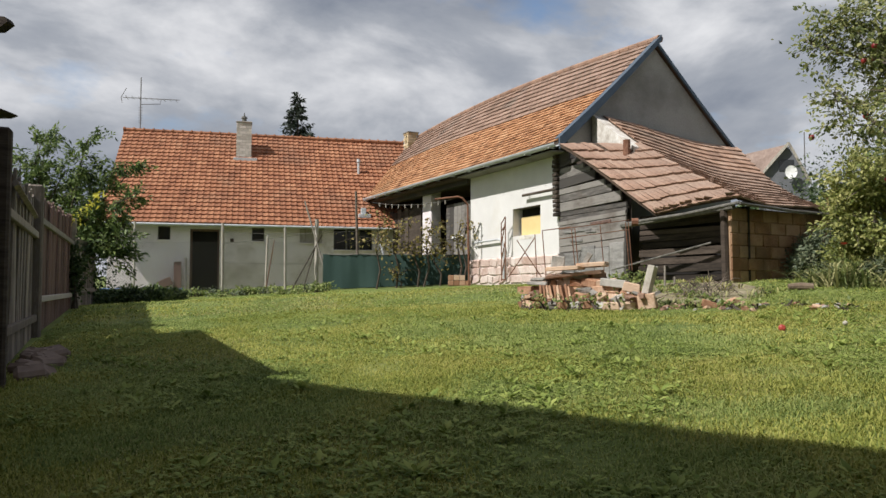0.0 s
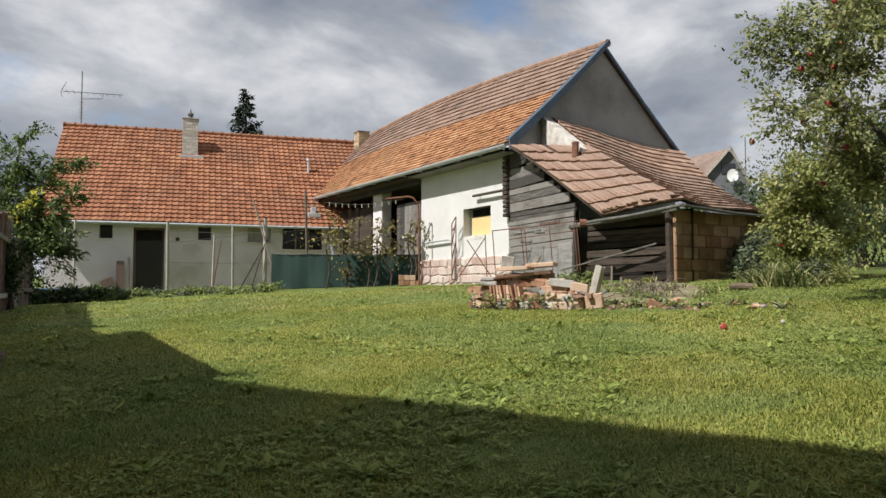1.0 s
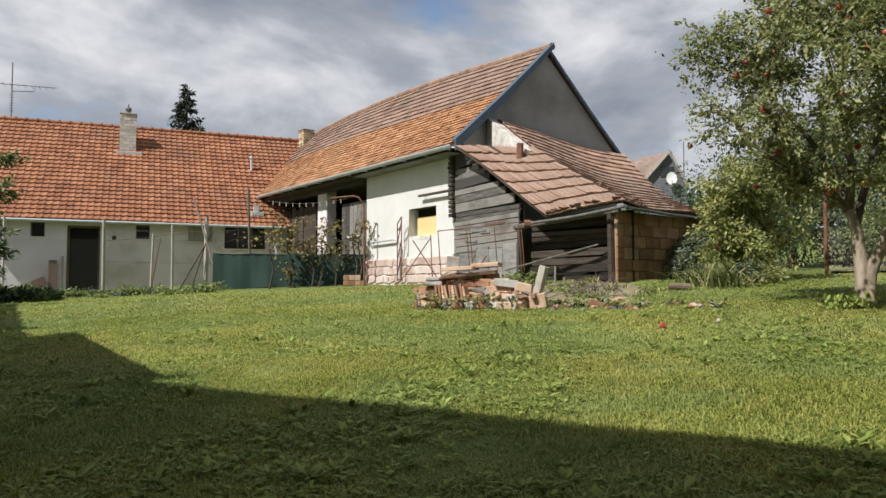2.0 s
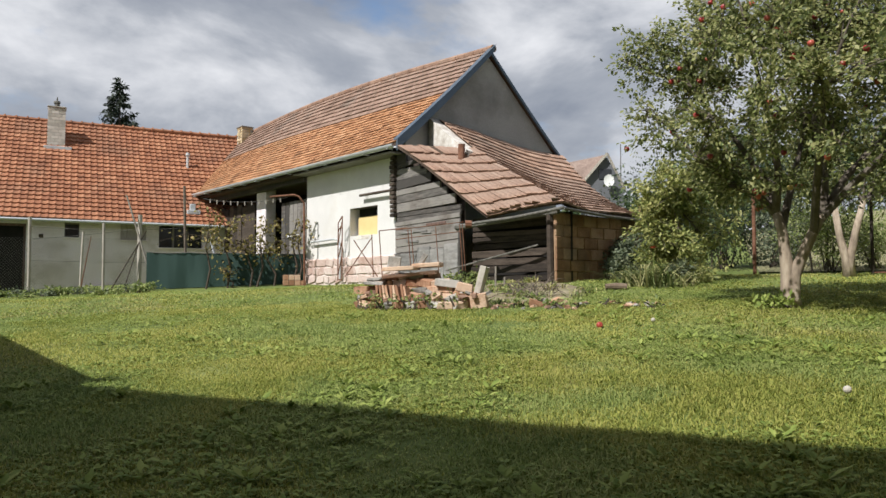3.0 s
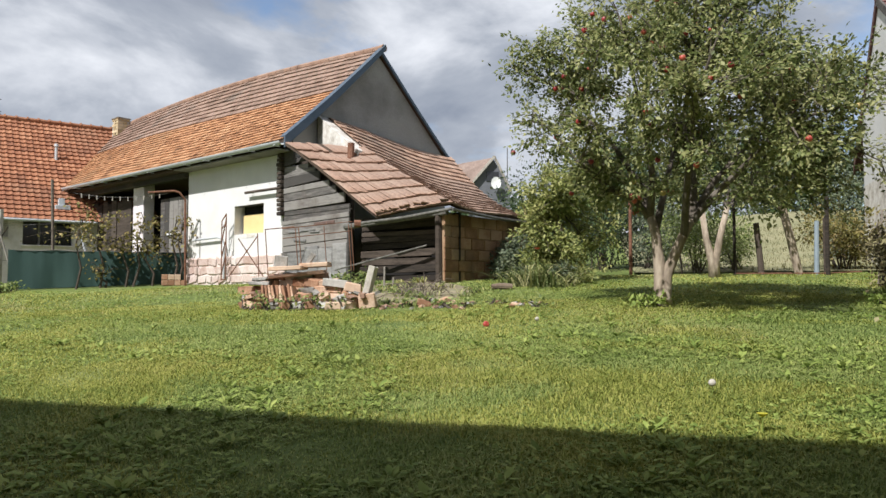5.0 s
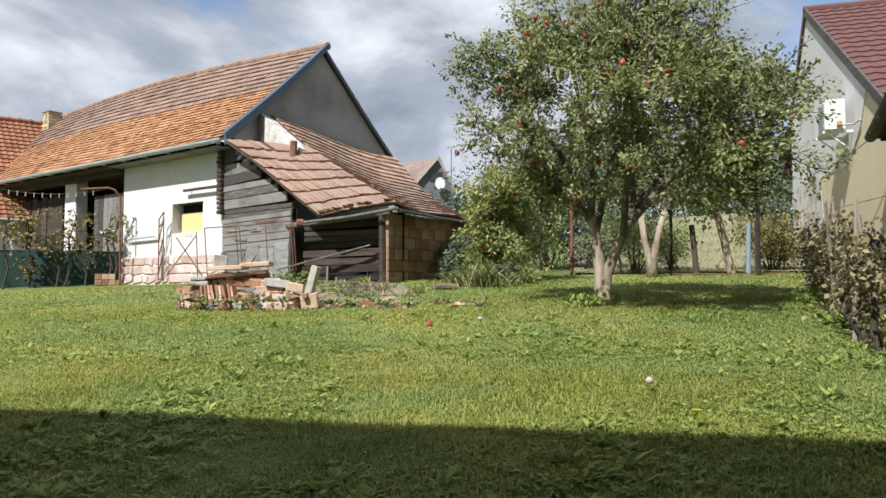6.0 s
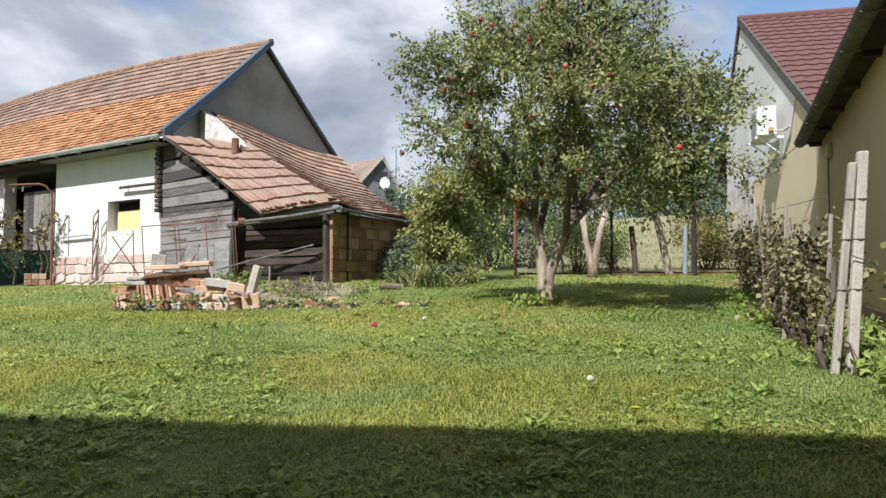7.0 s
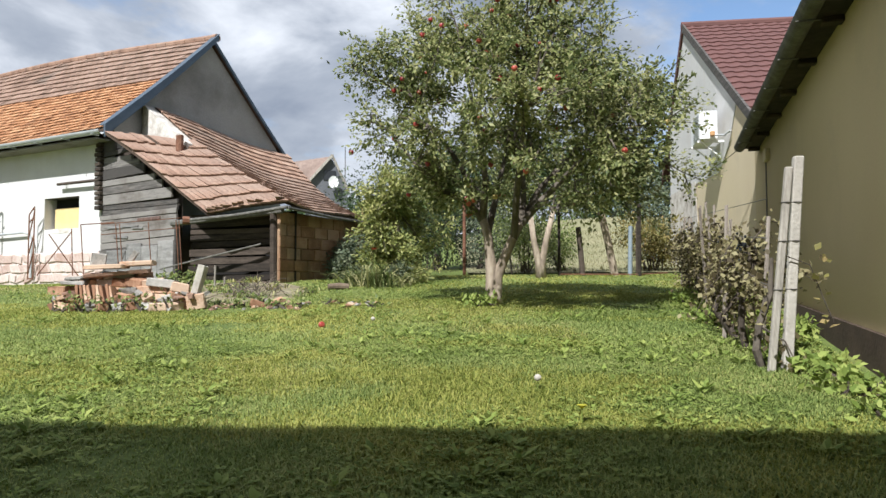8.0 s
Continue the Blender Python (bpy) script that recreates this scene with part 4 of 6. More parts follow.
def crown_tree(name, base, trunk_path, radii, clumps, reach, twigs, leaves, leaf_size, leaf_mat, label, seed, category="tree", bark="bark", aspect=0.48, group="", droop=0.25, boughs=()):
    """A trunk, limbs out to each clump of the crown, twigs from there, and leaves along the twigs."""
    tr = thing(name, pose(*base), label, category, group)
    r = np.random.default_rng(seed)
    bm = bmesh.new()
    for path, rad in zip(trunk_path, radii):
        tube(path, rad, 12, bm)
    for v in bm.verts:
        v.co += Vector((noise.noise(v.co * 9), noise.noise(v.co * 9 + Vector((5, 0, 0))), 0)) * 0.014
    part("trunk", bm, bark, tr, smooth=True)
    tips = [p[-1] for p in (boughs or trunk_path)]
    lb = bmesh.new()
    for path in boughs:
        tube(path, [0.048, 0.040, 0.030, 0.018], 8, lb)
    C, D = [], []
    for c in clumps:
        c = Vector(c)
        t = min(tips, key=lambda p: (Vector(p) - c).length + 0.6 * max(0, Vector(p).z - c.z))
        t = Vector(t)
        mid = t.lerp(c, 0.45) + Vector((r.normal(0, 0.12), r.normal(0, 0.12), 0.10 * (c - t).length))
        limb = bezier(t, mid, c, 6)
        wide = 0.010 + 0.010 * (c - t).length
        tube(limb, [wide * (1 - 0.75 * i / 6) for i in range(7)], 6, lb)
        for k in range(twigs):
            d = Vector(r.normal(0, 1, 3))
            d.z = d.z * 0.8 + 0.15
            out = Vector((c.x, c.y, 0)) * 0.25
            d = (d.normalized() + out.normalized() * 0.35).normalized()
            L = reach * r.uniform(0.35, 1.15)
            s = limb[int(r.integers(2, 7))] if r.uniform() < 0.75 else limb[-1]
            e = s + d * L + Vector((0, 0, -0.12 * L * L))
            if k < twigs * 0.55:
                tube([s, s.lerp(e, 0.5) + Vector((0, 0, 0.05 * L)), e], [0.008, 0.005, 0.0025], 3, lb)
            n = int(leaves * r.uniform(0.5, 1.3))
            tt = r.uniform(0.25, 1.08, n)[:, None]
            p = np.array(s) * (1 - tt) + np.array(e) * tt + r.normal(0, 0.055 * reach / 0.6, (n, 3))
            C.append(p)
            D.append(np.repeat(np.array(d)[None, :], n, 0))
    part("branchwork", lb, "bark_dark" if bark == "bark_dark" else "bark_limb", tr)
    C, D = np.vstack(C), np.vstack(D)
    leaf_cloud("crown", C, D, leaf_size * r.uniform(0.55, 1.25, len(C)), leaf_mat, tr, r, droop, aspect)["kind"] = "stuff"
    return tr, C


def shrub(name, base, rx, ry, rz, n, leaf_size, leaf_mat, label, seed, lumps=9, aspect=0.5, category="shrub", stems=10, hollow=0.55, turn=0.0, group=""):
    """Stems from the ground and leaves in several overlapping lumps."""
    sh = thing(name, pose(*base, 0, 0, turn), label, category, group)
    r = np.random.default_rng(seed)
    bm = bmesh.new()
    cs = []
    for k in range(lumps):
        a = r.uniform(0, 2 * math.pi)
        q = r.uniform(0.0, 0.75)
        cs.append((q * rx * math.cos(a), q * ry * math.sin(a), rz * r.uniform(0.25, 1.55) * (1.0 - 0.35 * q), r.uniform(0.28, 0.5)))
    for k in range(stems):
        c = cs[k % lumps]
        s0 = Vector((c[0] * 0.35 + r.normal(0, 0.08), c[1] * 0.35 + r.normal(0, 0.08), -0.05))
        tube(bezier(s0, Vector((c[0] * 0.5, c[1] * 0.5, c[2] * 0.6)), Vector((c[0], c[1], c[2])), 4), [0.022, 0.018, 0.014, 0.010, 0.005], 5, bm)
    part("stem", bm, "bark_dark", sh)
    P, D = [], []
    for cx, cy, cz, q in cs:
        m = n // lumps
        d = r.normal(0, 1, (m, 3))
        d /= np.linalg.norm(d, axis=1)[:, None]
        rad = r.uniform(hollow, 1.12, m)[:, None] * np.array([[rx * q, ry * q, rz * q * 1.1]])
        P.append(np.array([[cx, cy, cz]]) + d * rad + r.normal(0, 0.03, (m, 3)))
        D.append(d)
    P, D = np.vstack(P), np.vstack(D)
    P[:, 2] = np.maximum(P[:, 2], 0.02)
    leaf_cloud("foliage", P, D, leaf_size * r.uniform(0.6, 1.3, len(P)), leaf_mat, sh, r, 0.15, aspect)["kind"] = "stuff"
    return sh


def seen_right(px, py, depth):
    """Across, ahead and height on the right-hand sight lines, in metres."""
    return (px - 784) / 1300 * depth, depth, EYE + (507 - py) / 1300 * depth


# the apple tree on the lawn
TX, TY = right_side(0.61, 9.05)
TB = (TX, TY, gz(TX, TY))


def at_tree(across, ahead, up):
    """Across and ahead of the trunk, as seen from the house, in the tree's own frame."""
    x, y = right_side(across, ahead)
    return (x, y, up)


def stem(*spots):
    return [Vector(at_tree(*q)) for q in spots]


left_stem = stem((-0.01, 0, -0.08), (-0.01, 0, 0.12), (-0.02, 0, 0.38), (-0.05, 0, 0.62), (-0.07, 0.02, 0.85), (-0.13, 0.04, 1.08))
right_stem = stem((0.02, 0, -0.08), (0.015, 0, 0.12), (0.04, 0, 0.36), (0.12, -0.01, 0.55), (0.22, -0.03, 0.78), (0.34, -0.05, 1.02))
boughs = [stem((-0.13, 0.04, 1.05), (-0.32, 0.0, 1.28), (-0.62, -0.05, 1.42), (-0.95, -0.15, 1.70)),
          stem((-0.12, 0.04, 1.02), (-0.22, 0.2, 1.45), (-0.55, 0.3, 2.0), (-0.95, 0.35, 2.55)),
          stem((-0.13, 0.04, 1.05), (-0.10, -0.15, 1.5), (-0.20, -0.4, 2.1), (-0.35, -0.5, 2.75)),
          stem((0.34, -0.05, 1.0), (0.38, 0.05, 1.45), (0.30, 0.15, 2.1), (0.35, 0.2, 2.9)),
          stem((0.34, -0.05, 1.0), (0.62, -0.12, 1.32), (0.95, -0.3, 1.65), (1.25, -0.5, 2.0)),
          stem((0.33, -0.05, 1.0), (0.60, 0.25, 1.45), (1.05, 0.5, 1.95), (1.45, 0.5, 2.45)),
          stem((-0.08, 0.02, 0.84), (0.05, 0.35, 1.35), (0.2, 0.9, 1.9), (0.3, 1.1, 2.4)),
          stem((0.25, -0.035, 0.82), (0.25, -0.4, 1.30), (0.25, -0.9, 1.75), (0.3, -1.1, 2.2))]
# half-widths of the crown at several heights: (height, left, right)
CROWN = ((1.25, -0.45, 1.75), (1.50, -1.25, 2.15), (1.90, -1.55, 2.25), (2.40, -1.55, 2.20), (2.75, -1.30, 1.85), (3.30, -1.05, 1.50), (3.80, -0.55, 1.10), (4.15, -0.10, 0.70))
trng = np.random.default_rng(44)
crown_spots = []
while len(crown_spots) < 76:
    up = trng.uniform(1.2, 4.1)
    lo = float(np.interp(up, [c[0] for c in CROWN], [c[1] for c in CROWN]))
    hi = float(np.interp(up, [c[0] for c in CROWN], [c[2] for c in CROWN]))
    a, d = trng.uniform(-1, 1), trng.uniform(-1, 1)
    q = math.hypot(a, d)
    if up > 3.1 and trng.uniform() < 0.60:
        continue
    if q > 1 or q < 0.32 * (up < 3.2) + 0.3 * (up < 1.7):
        continue
    c = ((lo + hi) / 2 + a * (hi - lo) / 2, d * (hi - lo) * 0.54, up + 0.25 * (1 - q))
    if min([math.dist(c, o) for o in crown_spots] or [9]) > 0.40:
        crown_spots.append(c)
# boughs that reach out beyond the rest
crown_spots += [(-1.75, 0.0, 2.95), (-1.45, -0.1, 3.15), (-1.15, 0.1, 3.25), (-1.0, 0.3, 3.0), (2.25, 0.0, 2.55), (2.05, -0.2, 2.75), (2.40, 0.1, 1.65), (1.35, 0.0, 3.45), (-0.75, 0.0, 3.55)]
apple_tree, leaf_at = crown_tree("apple_tree", TB, [left_stem, right_stem],
                                 [[0.120, 0.088, 0.074, 0.064, 0.058, 0.048], [0.115, 0.088, 0.074, 0.064, 0.060, 0.048]],
                                 [at_tree(*c) for c in crown_spots], 0.46, 22, 40, 0.060, "apple_leaf",
                                 "old apple tree with forked trunk, dull green leaves and red apples", 21, aspect=0.55, boughs=boughs)


def apple_mesh(material):
    bm = bmesh.new()
    bmesh.ops.create_uvsphere(bm, u_segments=10, v_segments=7, radius=0.033)
    for v in bm.verts:
        d = math.hypot(v.co.x, v.co.y)
        if v.co.z > 0:
            v.co.z -= 0.018 * math.exp(-(d / 0.012) ** 2)
        else:
            v.co.x, v.co.y = v.co.x * 0.93, v.co.y * 0.93
    me = bpy.data.meshes.new("apple")
    bm.to_mesh(me)
    bm.free()
    me.materials.append(M[material])
    me.polygons.foreach_set("use_smooth", [True] * len(me.polygons))
    return me


red, pale = apple_mesh("apple_red"), apple_mesh("apple_green")
arng = np.random.default_rng(5)
out = np.linalg.norm(leaf_at - np.array([[*at_tree(0.2, 0, 0)[:2], 2.2]]), axis=1)
pick = arng.permutation(np.where(out > 0.9)[0])[:120]
for k, i in enumerate(pick):
    ob = part("apple", red if k % 11 else pale, "", apple_tree)
    ob.location = Vector(leaf_at[i]) + Vector((0, 0, -0.05))
    ob.rotation_euler = (arng.normal(0, 0.3), arng.normal(0, 0.3), arng.uniform(0, 6))
fallen = tagged(new("fallen_apple", red), "fallen red apple lying in the lawn", "apple")
fallen.location = (2.96, 6.44, gz(2.96, 6.44) + 0.030)
fallen.rotation_euler = (1.2, 0.4, 0)
shrub("sucker_shoots", (TX - 0.20, TY - 0.02, TB[2]), 0.24, 0.18, 0.06, 220, 0.07, "broad", "fresh green shoots at the foot of the apple tree", 4, 5, stems=5)

# second tree and shrubs at the end of the garden


def spot(px, depth):
    x, y = right_side((px - 784) / 1300 * depth, depth)
    return x, y, gz(x, y)


def rel_clumps(px0, depth, spots):
    x0, _, z0 = seen_right(px0, 507, depth)
    g = spot(px0, depth)[2]
    res = []
    for px, py, dd in spots:
        a, _, z = seen_right(px, py, depth)
        res.append(at_tree(a - x0, dd, z - g))
    return res


T2 = spot(700, 13.4)
crown_tree("fruit_tree", T2, [[Vector((0, 0, -0.05)), Vector((0.05, 0, 0.7)), Vector((-0.05, 0.1, 1.4))]], [[0.09, 0.075, 0.05]],
           rel_clumps(700, 13.4, [(715, 345, 0), (735, 310, 0.3), (750, 310, -0.2), (690, 375, 0.2), (720, 360, -0.4), (770, 350, 0), (690, 415, 0.2), (730, 415, 0.3), (690, 395, 0.4), (780, 400, 0.2), (750, 270, 0.4), (710, 440, -0.1), (760, 445, 0.3), (668, 335, -0.3), (660, 375, -0.4), (680, 425, -0.5), (698, 312, -0.2), (690, 362, -0.5), (662, 405, -0.4), (705, 445, -0.6), (716, 330, -0.5)]),
           0.44, 20, 28, 0.085, "sunny_leaf", "bushy light green fruit tree beside the shed", 31)
T3 = spot(955, 14.3)
crown_tree("fruit_tree", T3, [[Vector((0, 0, -0.05)), Vector(at_tree(-0.03, 0, 0.3)), Vector(at_tree(-0.12, 0, 0.7)), Vector(at_tree(-0.20, 0, 1.25))], [Vector((0.02, 0, -0.05)), Vector(at_tree(0.03, 0, 0.3)), Vector(at_tree(0.12, 0, 0.75)), Vector(at_tree(0.25, 0, 1.3))]],
           [[0.10, 0.075, 0.06, 0.05], [0.10, 0.07, 0.06, 0.05]],
           rel_clumps(955, 14.3, [(900, 330, 0), (950, 300, 0.4), (1010, 320, 0), (1060, 350, 0.3), (880, 280, 0.2), (1000, 260, 0), (1060, 290, 0.4), (1110, 330, 0.5)]),
           0.6, 15, 30, 0.10, "apple_leaf", "smaller fruit tree with pale forked trunk by the fence", 32)
for n_, (px, depth, rx, ry, rz, cnt, lm, txt) in enumerate((
        (620, 14.6, 0.8, 0.7, 0.55, 2600, "grey_leaf", "greyish lavender-like shrub beside the block wall"),
        (690, 13.2, 0.75, 0.6, 0.42, 2600, "sunny_leaf", "low grey-green shrub at the lawn edge"),
        (770, 17.5, 1.6, 1.2, 1.15, 5200, "dark_leaf", "dark green shrub behind the wire fence"),
        (690, 18.5, 1.8, 1.2, 1.5, 5200, "dark_leaf", "tall dark shrub behind the fruit tree"),
        (850, 17.5, 1.3, 1.1, 1.0, 4200, "grey_leaf", "grey-green shrub behind the wire fence"),
        (925, 15.8, 1.1, 0.9, 0.85, 5200, "mid_leaf", "dense bright green hedge shrub"),
        (985, 16.4, 0.7, 0.9, 0.75, 3200, "mid_leaf", "dense bright green hedge shrub"),
        (1150, 16.2, 0.75, 0.8, 0.75, 2600, "vine_green", "yellowing shrub against the wall corner"),
        (1160, 19.5, 1.3, 1.0, 1.4, 3400, "grey_leaf", "grey-green shrub on the meadow edge"))):
    b = spot(px, depth)
    shrub("garden_shrub", b, rx, ry, rz, cnt, 0.085 if lm != "mid_leaf" else 0.06, lm, txt, 40 + n_, 11)
for n_, (px, depth, h, w) in enumerate(((560, 36, 2.2, 3.0), (640, 38, 2.8, 4.0), (760, 36, 4.6, 4.0), (860, 38, 4.4, 4.2), (960, 42, 4.2, 4.5), (1060, 50, 3.6, 5.0), (1150, 44, 4.0, 4.2), (1230, 40, 4.4, 4.0))):
    b = spot(px, depth)
    shrub("distant_tree", b, w, w, h * 0.62, 3800, 0.30, "grey_leaf" if n_ % 2 else "dark_leaf", "distant broad green tree behind the gardens", 60 + n_, 14, category="tree", stems=14)

# tufts of long grass and flowers by the shed


def tuft(name, x, y, n, h, spread, material, label, seed):
    r = np.random.default_rng(seed)
    a = r.uniform(0, 2 * math.pi, n)
    L = h * r.uniform(0.6, 1.25, n)
    x0, y0 = x + r.normal(0, spread * 0.3, n), y + r.normal(0, spread * 0.3, n)
    z0 = ground_z(x0, y0) - 0.02
    o = spread * r.uniform(0.1, 1.2, n)
    w = 0.012 * r.uniform(0.6, 1.4, n)
    dx, dy = np.cos(a), np.sin(a)

    def row(f, up, wf):
        cx, cy, cz = x0 + dx * o * f, y0 + dy * o * f, z0 + L * up
        return [np.stack([cx - dy * w * wf, cy + dx * w * wf, cz], 1), np.stack([cx + dy * w * wf, cy - dx * w * wf, cz], 1)]
    v = np.stack(row(0, 0, 1) + row(0.35, 0.6, 0.9) + row(0.75, 0.85, 0.7) + row(1.25, 0.72, 0.1), 1).reshape(-1, 3)
    b = np.arange(n)[:, None] * 8
    q = np.concatenate([b + [0, 1, 3, 2], b + [2, 3, 5, 4], b + [4, 5, 7, 6]])
    tagged(joined(name, v, q, material), label, "long grass", kind="stuff")


gr = random.Random(61)
for k in range(20):
    px, depth = gr.gauss(668, 34), gr.uniform(12.0, 13.2)
    x, y = right_side((px - 784) / 1300 * depth, depth)
    near = max(0.0, 1 - abs(px - 668) / 90)
    tuft("long_grass", x, y, int(8 + 18 * near), 0.13 + 0.30 * near * gr.uniform(0.5, 1.1), gr.uniform(0.35, 0.80), "rank_grass", "tall uncut grass and iris leaves beside the shed", 80 + k)
for k, (px, depth, rx, rz, mt) in enumerate(((700, 12.7, 0.45, 0.26, "grey_leaf"), (676, 12.8, 0.40, 0.22, "sunny_leaf"), (640, 13.0, 0.30, 0.15, "grey_leaf"))):
    shrub("bank_weeds", spot(px, depth), rx, rx * 0.8, rz, 700, 0.10, mt, "bushy weeds on the bank beside the shed", 140 + k, 8, 0.22, "weeds", 6, 0.2, group="weeds on the bank")
mr = np.random.default_rng(19)
n = 9000
ax, ay = mr.uniform(1.0, 9.0, n), mr.uniform(15.8, 30.0, n)
mx_, my_ = ax * math.cos(TURN) + ay * math.sin(TURN), -ax * math.sin(TURN) + ay * math.cos(TURN)
mz_ = ground_z(mx_, my_)
mh, mw, ma = mr.uniform(0.05, 0.16, n), mr.uniform(0.008, 0.020, n), mr.uniform(0, 6.283, n)
ux, uy = np.cos(ma), np.sin(ma)
v = np.stack([np.stack([mx_ - uy * mw, my_ + ux * mw, mz_], 1), np.stack([mx_ + uy * mw, my_ - ux * mw, mz_], 1),
              np.stack([mx_ + ux * mh * 0.5, my_ + uy * mh * 0.5, mz_ + mh], 1)], 1).reshape(-1, 3)
tagged(joined("meadow_grass", v, np.arange(3 * n).reshape(n, 3), "dry_grass"), "long dry grass on the meadow behind the fence", "grass", kind="stuff")
red_flower = thing("dahlia", pose(*spot(660, 12.0)), "single red flower on a thin stem in tall grass", "flower")
part("stem", tube([(0, 0, 0), (0.02, 0, 0.4), (0, 0, 0.62)], 0.006, 5), "mid_leaf", red_flower)
bm = bmesh.new()
for ring in range(3):
    for k in range(8):
        a = 2 * math.pi * (k + ring * 0.4) / 8
        d = Vector((math.cos(a), math.sin(a), 0.3 + 0.5 * ring)).normalized() * (0.075 - 0.015 * ring)
        s = Vector((-math.sin(a), math.cos(a), 0)) * 0.022
        c = Vector((0, 0, 0.62))
        bm.faces.new([bm.verts.new(p) for p in (c, c + d * 0.6 + s, c + d, c + d * 0.6 - s)])
part("petals", bm, "apple_red", red_flower)

# ---- wire fence and posts at the end of the garden ----
back_fence = thing("wire_fence", pose(0, 0, 0), "rusty wire mesh fence with iron and concrete posts", "fence")
row_pts = [spot(px, d) for px, d in ((640, 15.6), (820, 15.4), (988, 14.8), (1130, 14.6))]
for (x, y, z), h, r, mt in zip(row_pts, (1.5, 1.6, 1.5, 1.45), (0.03, 0.035, 0.028, 0.04), ("rust", "rust", "wood_dark", "wood_dark")):
    part("post", tube([(x, y, z - 0.2), (x, y, z + h)], r, 8), mt, back_fence)
for a, b in zip(row_pts[:3], row_pts[1:3]):
    a, b = Vector(a), Vector(b)
    L = (b - a).length
    d = (b - a) / L
    lines = []
    n = int((L + 1.3) / 0.09)
    for k in range(n):
        for sgn in (1, -1):
            s0 = -1.3 + k * 0.09 if sgn > 0 else k * 0.09
            lo, hi = max(0, s0), min(L, s0 + 1.3)
            if sgn < 0:
                lo, hi = max(0, s0 - 1.3 + 1.3 - 1.3), min(L, s0)
            if hi - lo < 0.05:
                continue
            zl = (lo - s0) if sgn > 0 else (s0 - lo)
            zh = (hi - s0) if sgn > 0 else (s0 - hi)
            lines.append((a + d * lo + Vector((0, 0, zl + 0.05)), a + d * hi + Vector((0, 0, zh + 0.05))))
    straight_wires(back_fence, "mesh", lines, 0.0022, "wire")
part("bottom_wire", tube([Vector(row_pts[2]) + Vector((0, 0, 0.04)), Vector(row_pts[3]) + Vector((0, 0, 0.04)), Vector(spot(1180, 15)) + Vector((0, 0, 0.04))], 0.012, 5), "rust", back_fence)
for px, top, dpx, mt, r, txt in ((1030, 402, -8, "wood_dark", 0.055, "dark wooden garden post"), (1088, 372, -26, "bark", 0.075, "leaning grey tree stake"), (1113, 400, 2, "blue_steel", 0.045, "pale blue steel tube post"), (1028, 440, -2, "white_paint", 0.02, "thin white painted garden stake"), (1128, 395, 0, "wood_dark", 0.05, "dark wooden garden post")):
    d_ = 14.9
    x, y, z = spot(px, d_)
    a, _, zt = seen_right(px + dpx, top, d_)
    x1, y1 = right_side(a, d_)
    p = thing("garden_post", pose(x, y, z), txt, "post", "posts at the garden end")
    part("pole", tube([(0, 0, -0.1), ((x1 - x) * 0.5, (y1 - y) * 0.5, (zt - z) * 0.5), (x1 - x, y1 - y, zt - z)], [r * 1.05, r, r * 0.95], 8), mt, p)

# ---- the neighbour's far house with the satellite dish ----
FD = 31.0
nx, ny = right_side((560 - 784) / 1300 * FD, FD)
nb = thing("distant_house", pose(nx, ny, 0, 0, 0, -20), "distant house with brown tiled roof and grey gable", "house")
fz = lambda py: EYE + (507 - py) / 1300 * FD
part("wall", prism([(-0.3, 0.8), (1.25, 0.8), (1.25, fz(335)), (0.55, fz(277)), (-0.3, fz(318))], 0, 4), "slate", nb)
part("roof", face_mesh("roof", [(-0.35, -0.15, fz(318)), (0.55, -0.15, fz(275)), (-1.9, 2.2, fz(279)), (-3.2, 2.0, fz(335)), (-0.35, -0.15, fz(321)), (0.55, -0.15, fz(278)), (-1.9, 2.2, fz(282)), (-3.2, 2.0, fz(338))],
                       [(0, 1, 2, 3), (7, 6, 5, 4), (0, 4, 5, 1), (1, 5, 6, 2), (2, 6, 7, 3), (3, 7, 4, 0)], "tile_old"), "", nb)
part("barge_board", prism([(0.50, fz(272)), (0.60, fz(272)), (1.34, fz(338)), (1.22, fz(338))], -0.2, -0.1), "wood_pale", nb)
part("barge_board", prism([(0.50, fz(273)), (0.58, fz(276)), (-0.36, fz(322)), (-0.36, fz(316))], -0.2, -0.1), "wood_pale", nb)
part("window", box(0.22, 0.75, -0.03, 0.02, fz(318), fz(300), 0.01), "glass", nb)
bm = bmesh.new()
rim_ = []
for j in range(6):
    r_ = 0.26 * j / 5
    rim_.append([bm.verts.new((r_ * 0.82 * math.cos(k * math.pi / 12), -0.10 + 0.5 * r_ * r_, r_ * math.sin(k * math.pi / 12))) for k in range(24)])
for j in range(5):
    for k in range(24):
        bm.faces.new((rim_[j][k], rim_[j][(k + 1) % 24], rim_[j + 1][(k + 1) % 24], rim_[j + 1][k]))
bmesh.ops.remove_doubles(bm, verts=bm.verts, dist=0.0005)
bmesh.ops.transform(bm, matrix=pose(0.62, -0.35, fz(322), 180, 0, 0), verts=bm.verts)
dish = part("satellite_dish", bm, "white_paint", nb, "white satellite dish", True)
part("dish_arm", tube([(0.62, 0.0, fz(322)), (0.62, -0.5, fz(328))], 0.02, 5), "zinc", dish)
part("mast", tube([(1.15, 0.1, fz(330)), (1.15, 0.1, fz(255))], 0.02, 5), "wire", nb)

# ---- neighbour's buildings along the right edge ----
yel = thing("yellow_building", pose(*right_side(3.26, 6.4), 0, 0, 0, 90 - 51.2), "low yellow rendered outbuilding with dark eaves", "building")
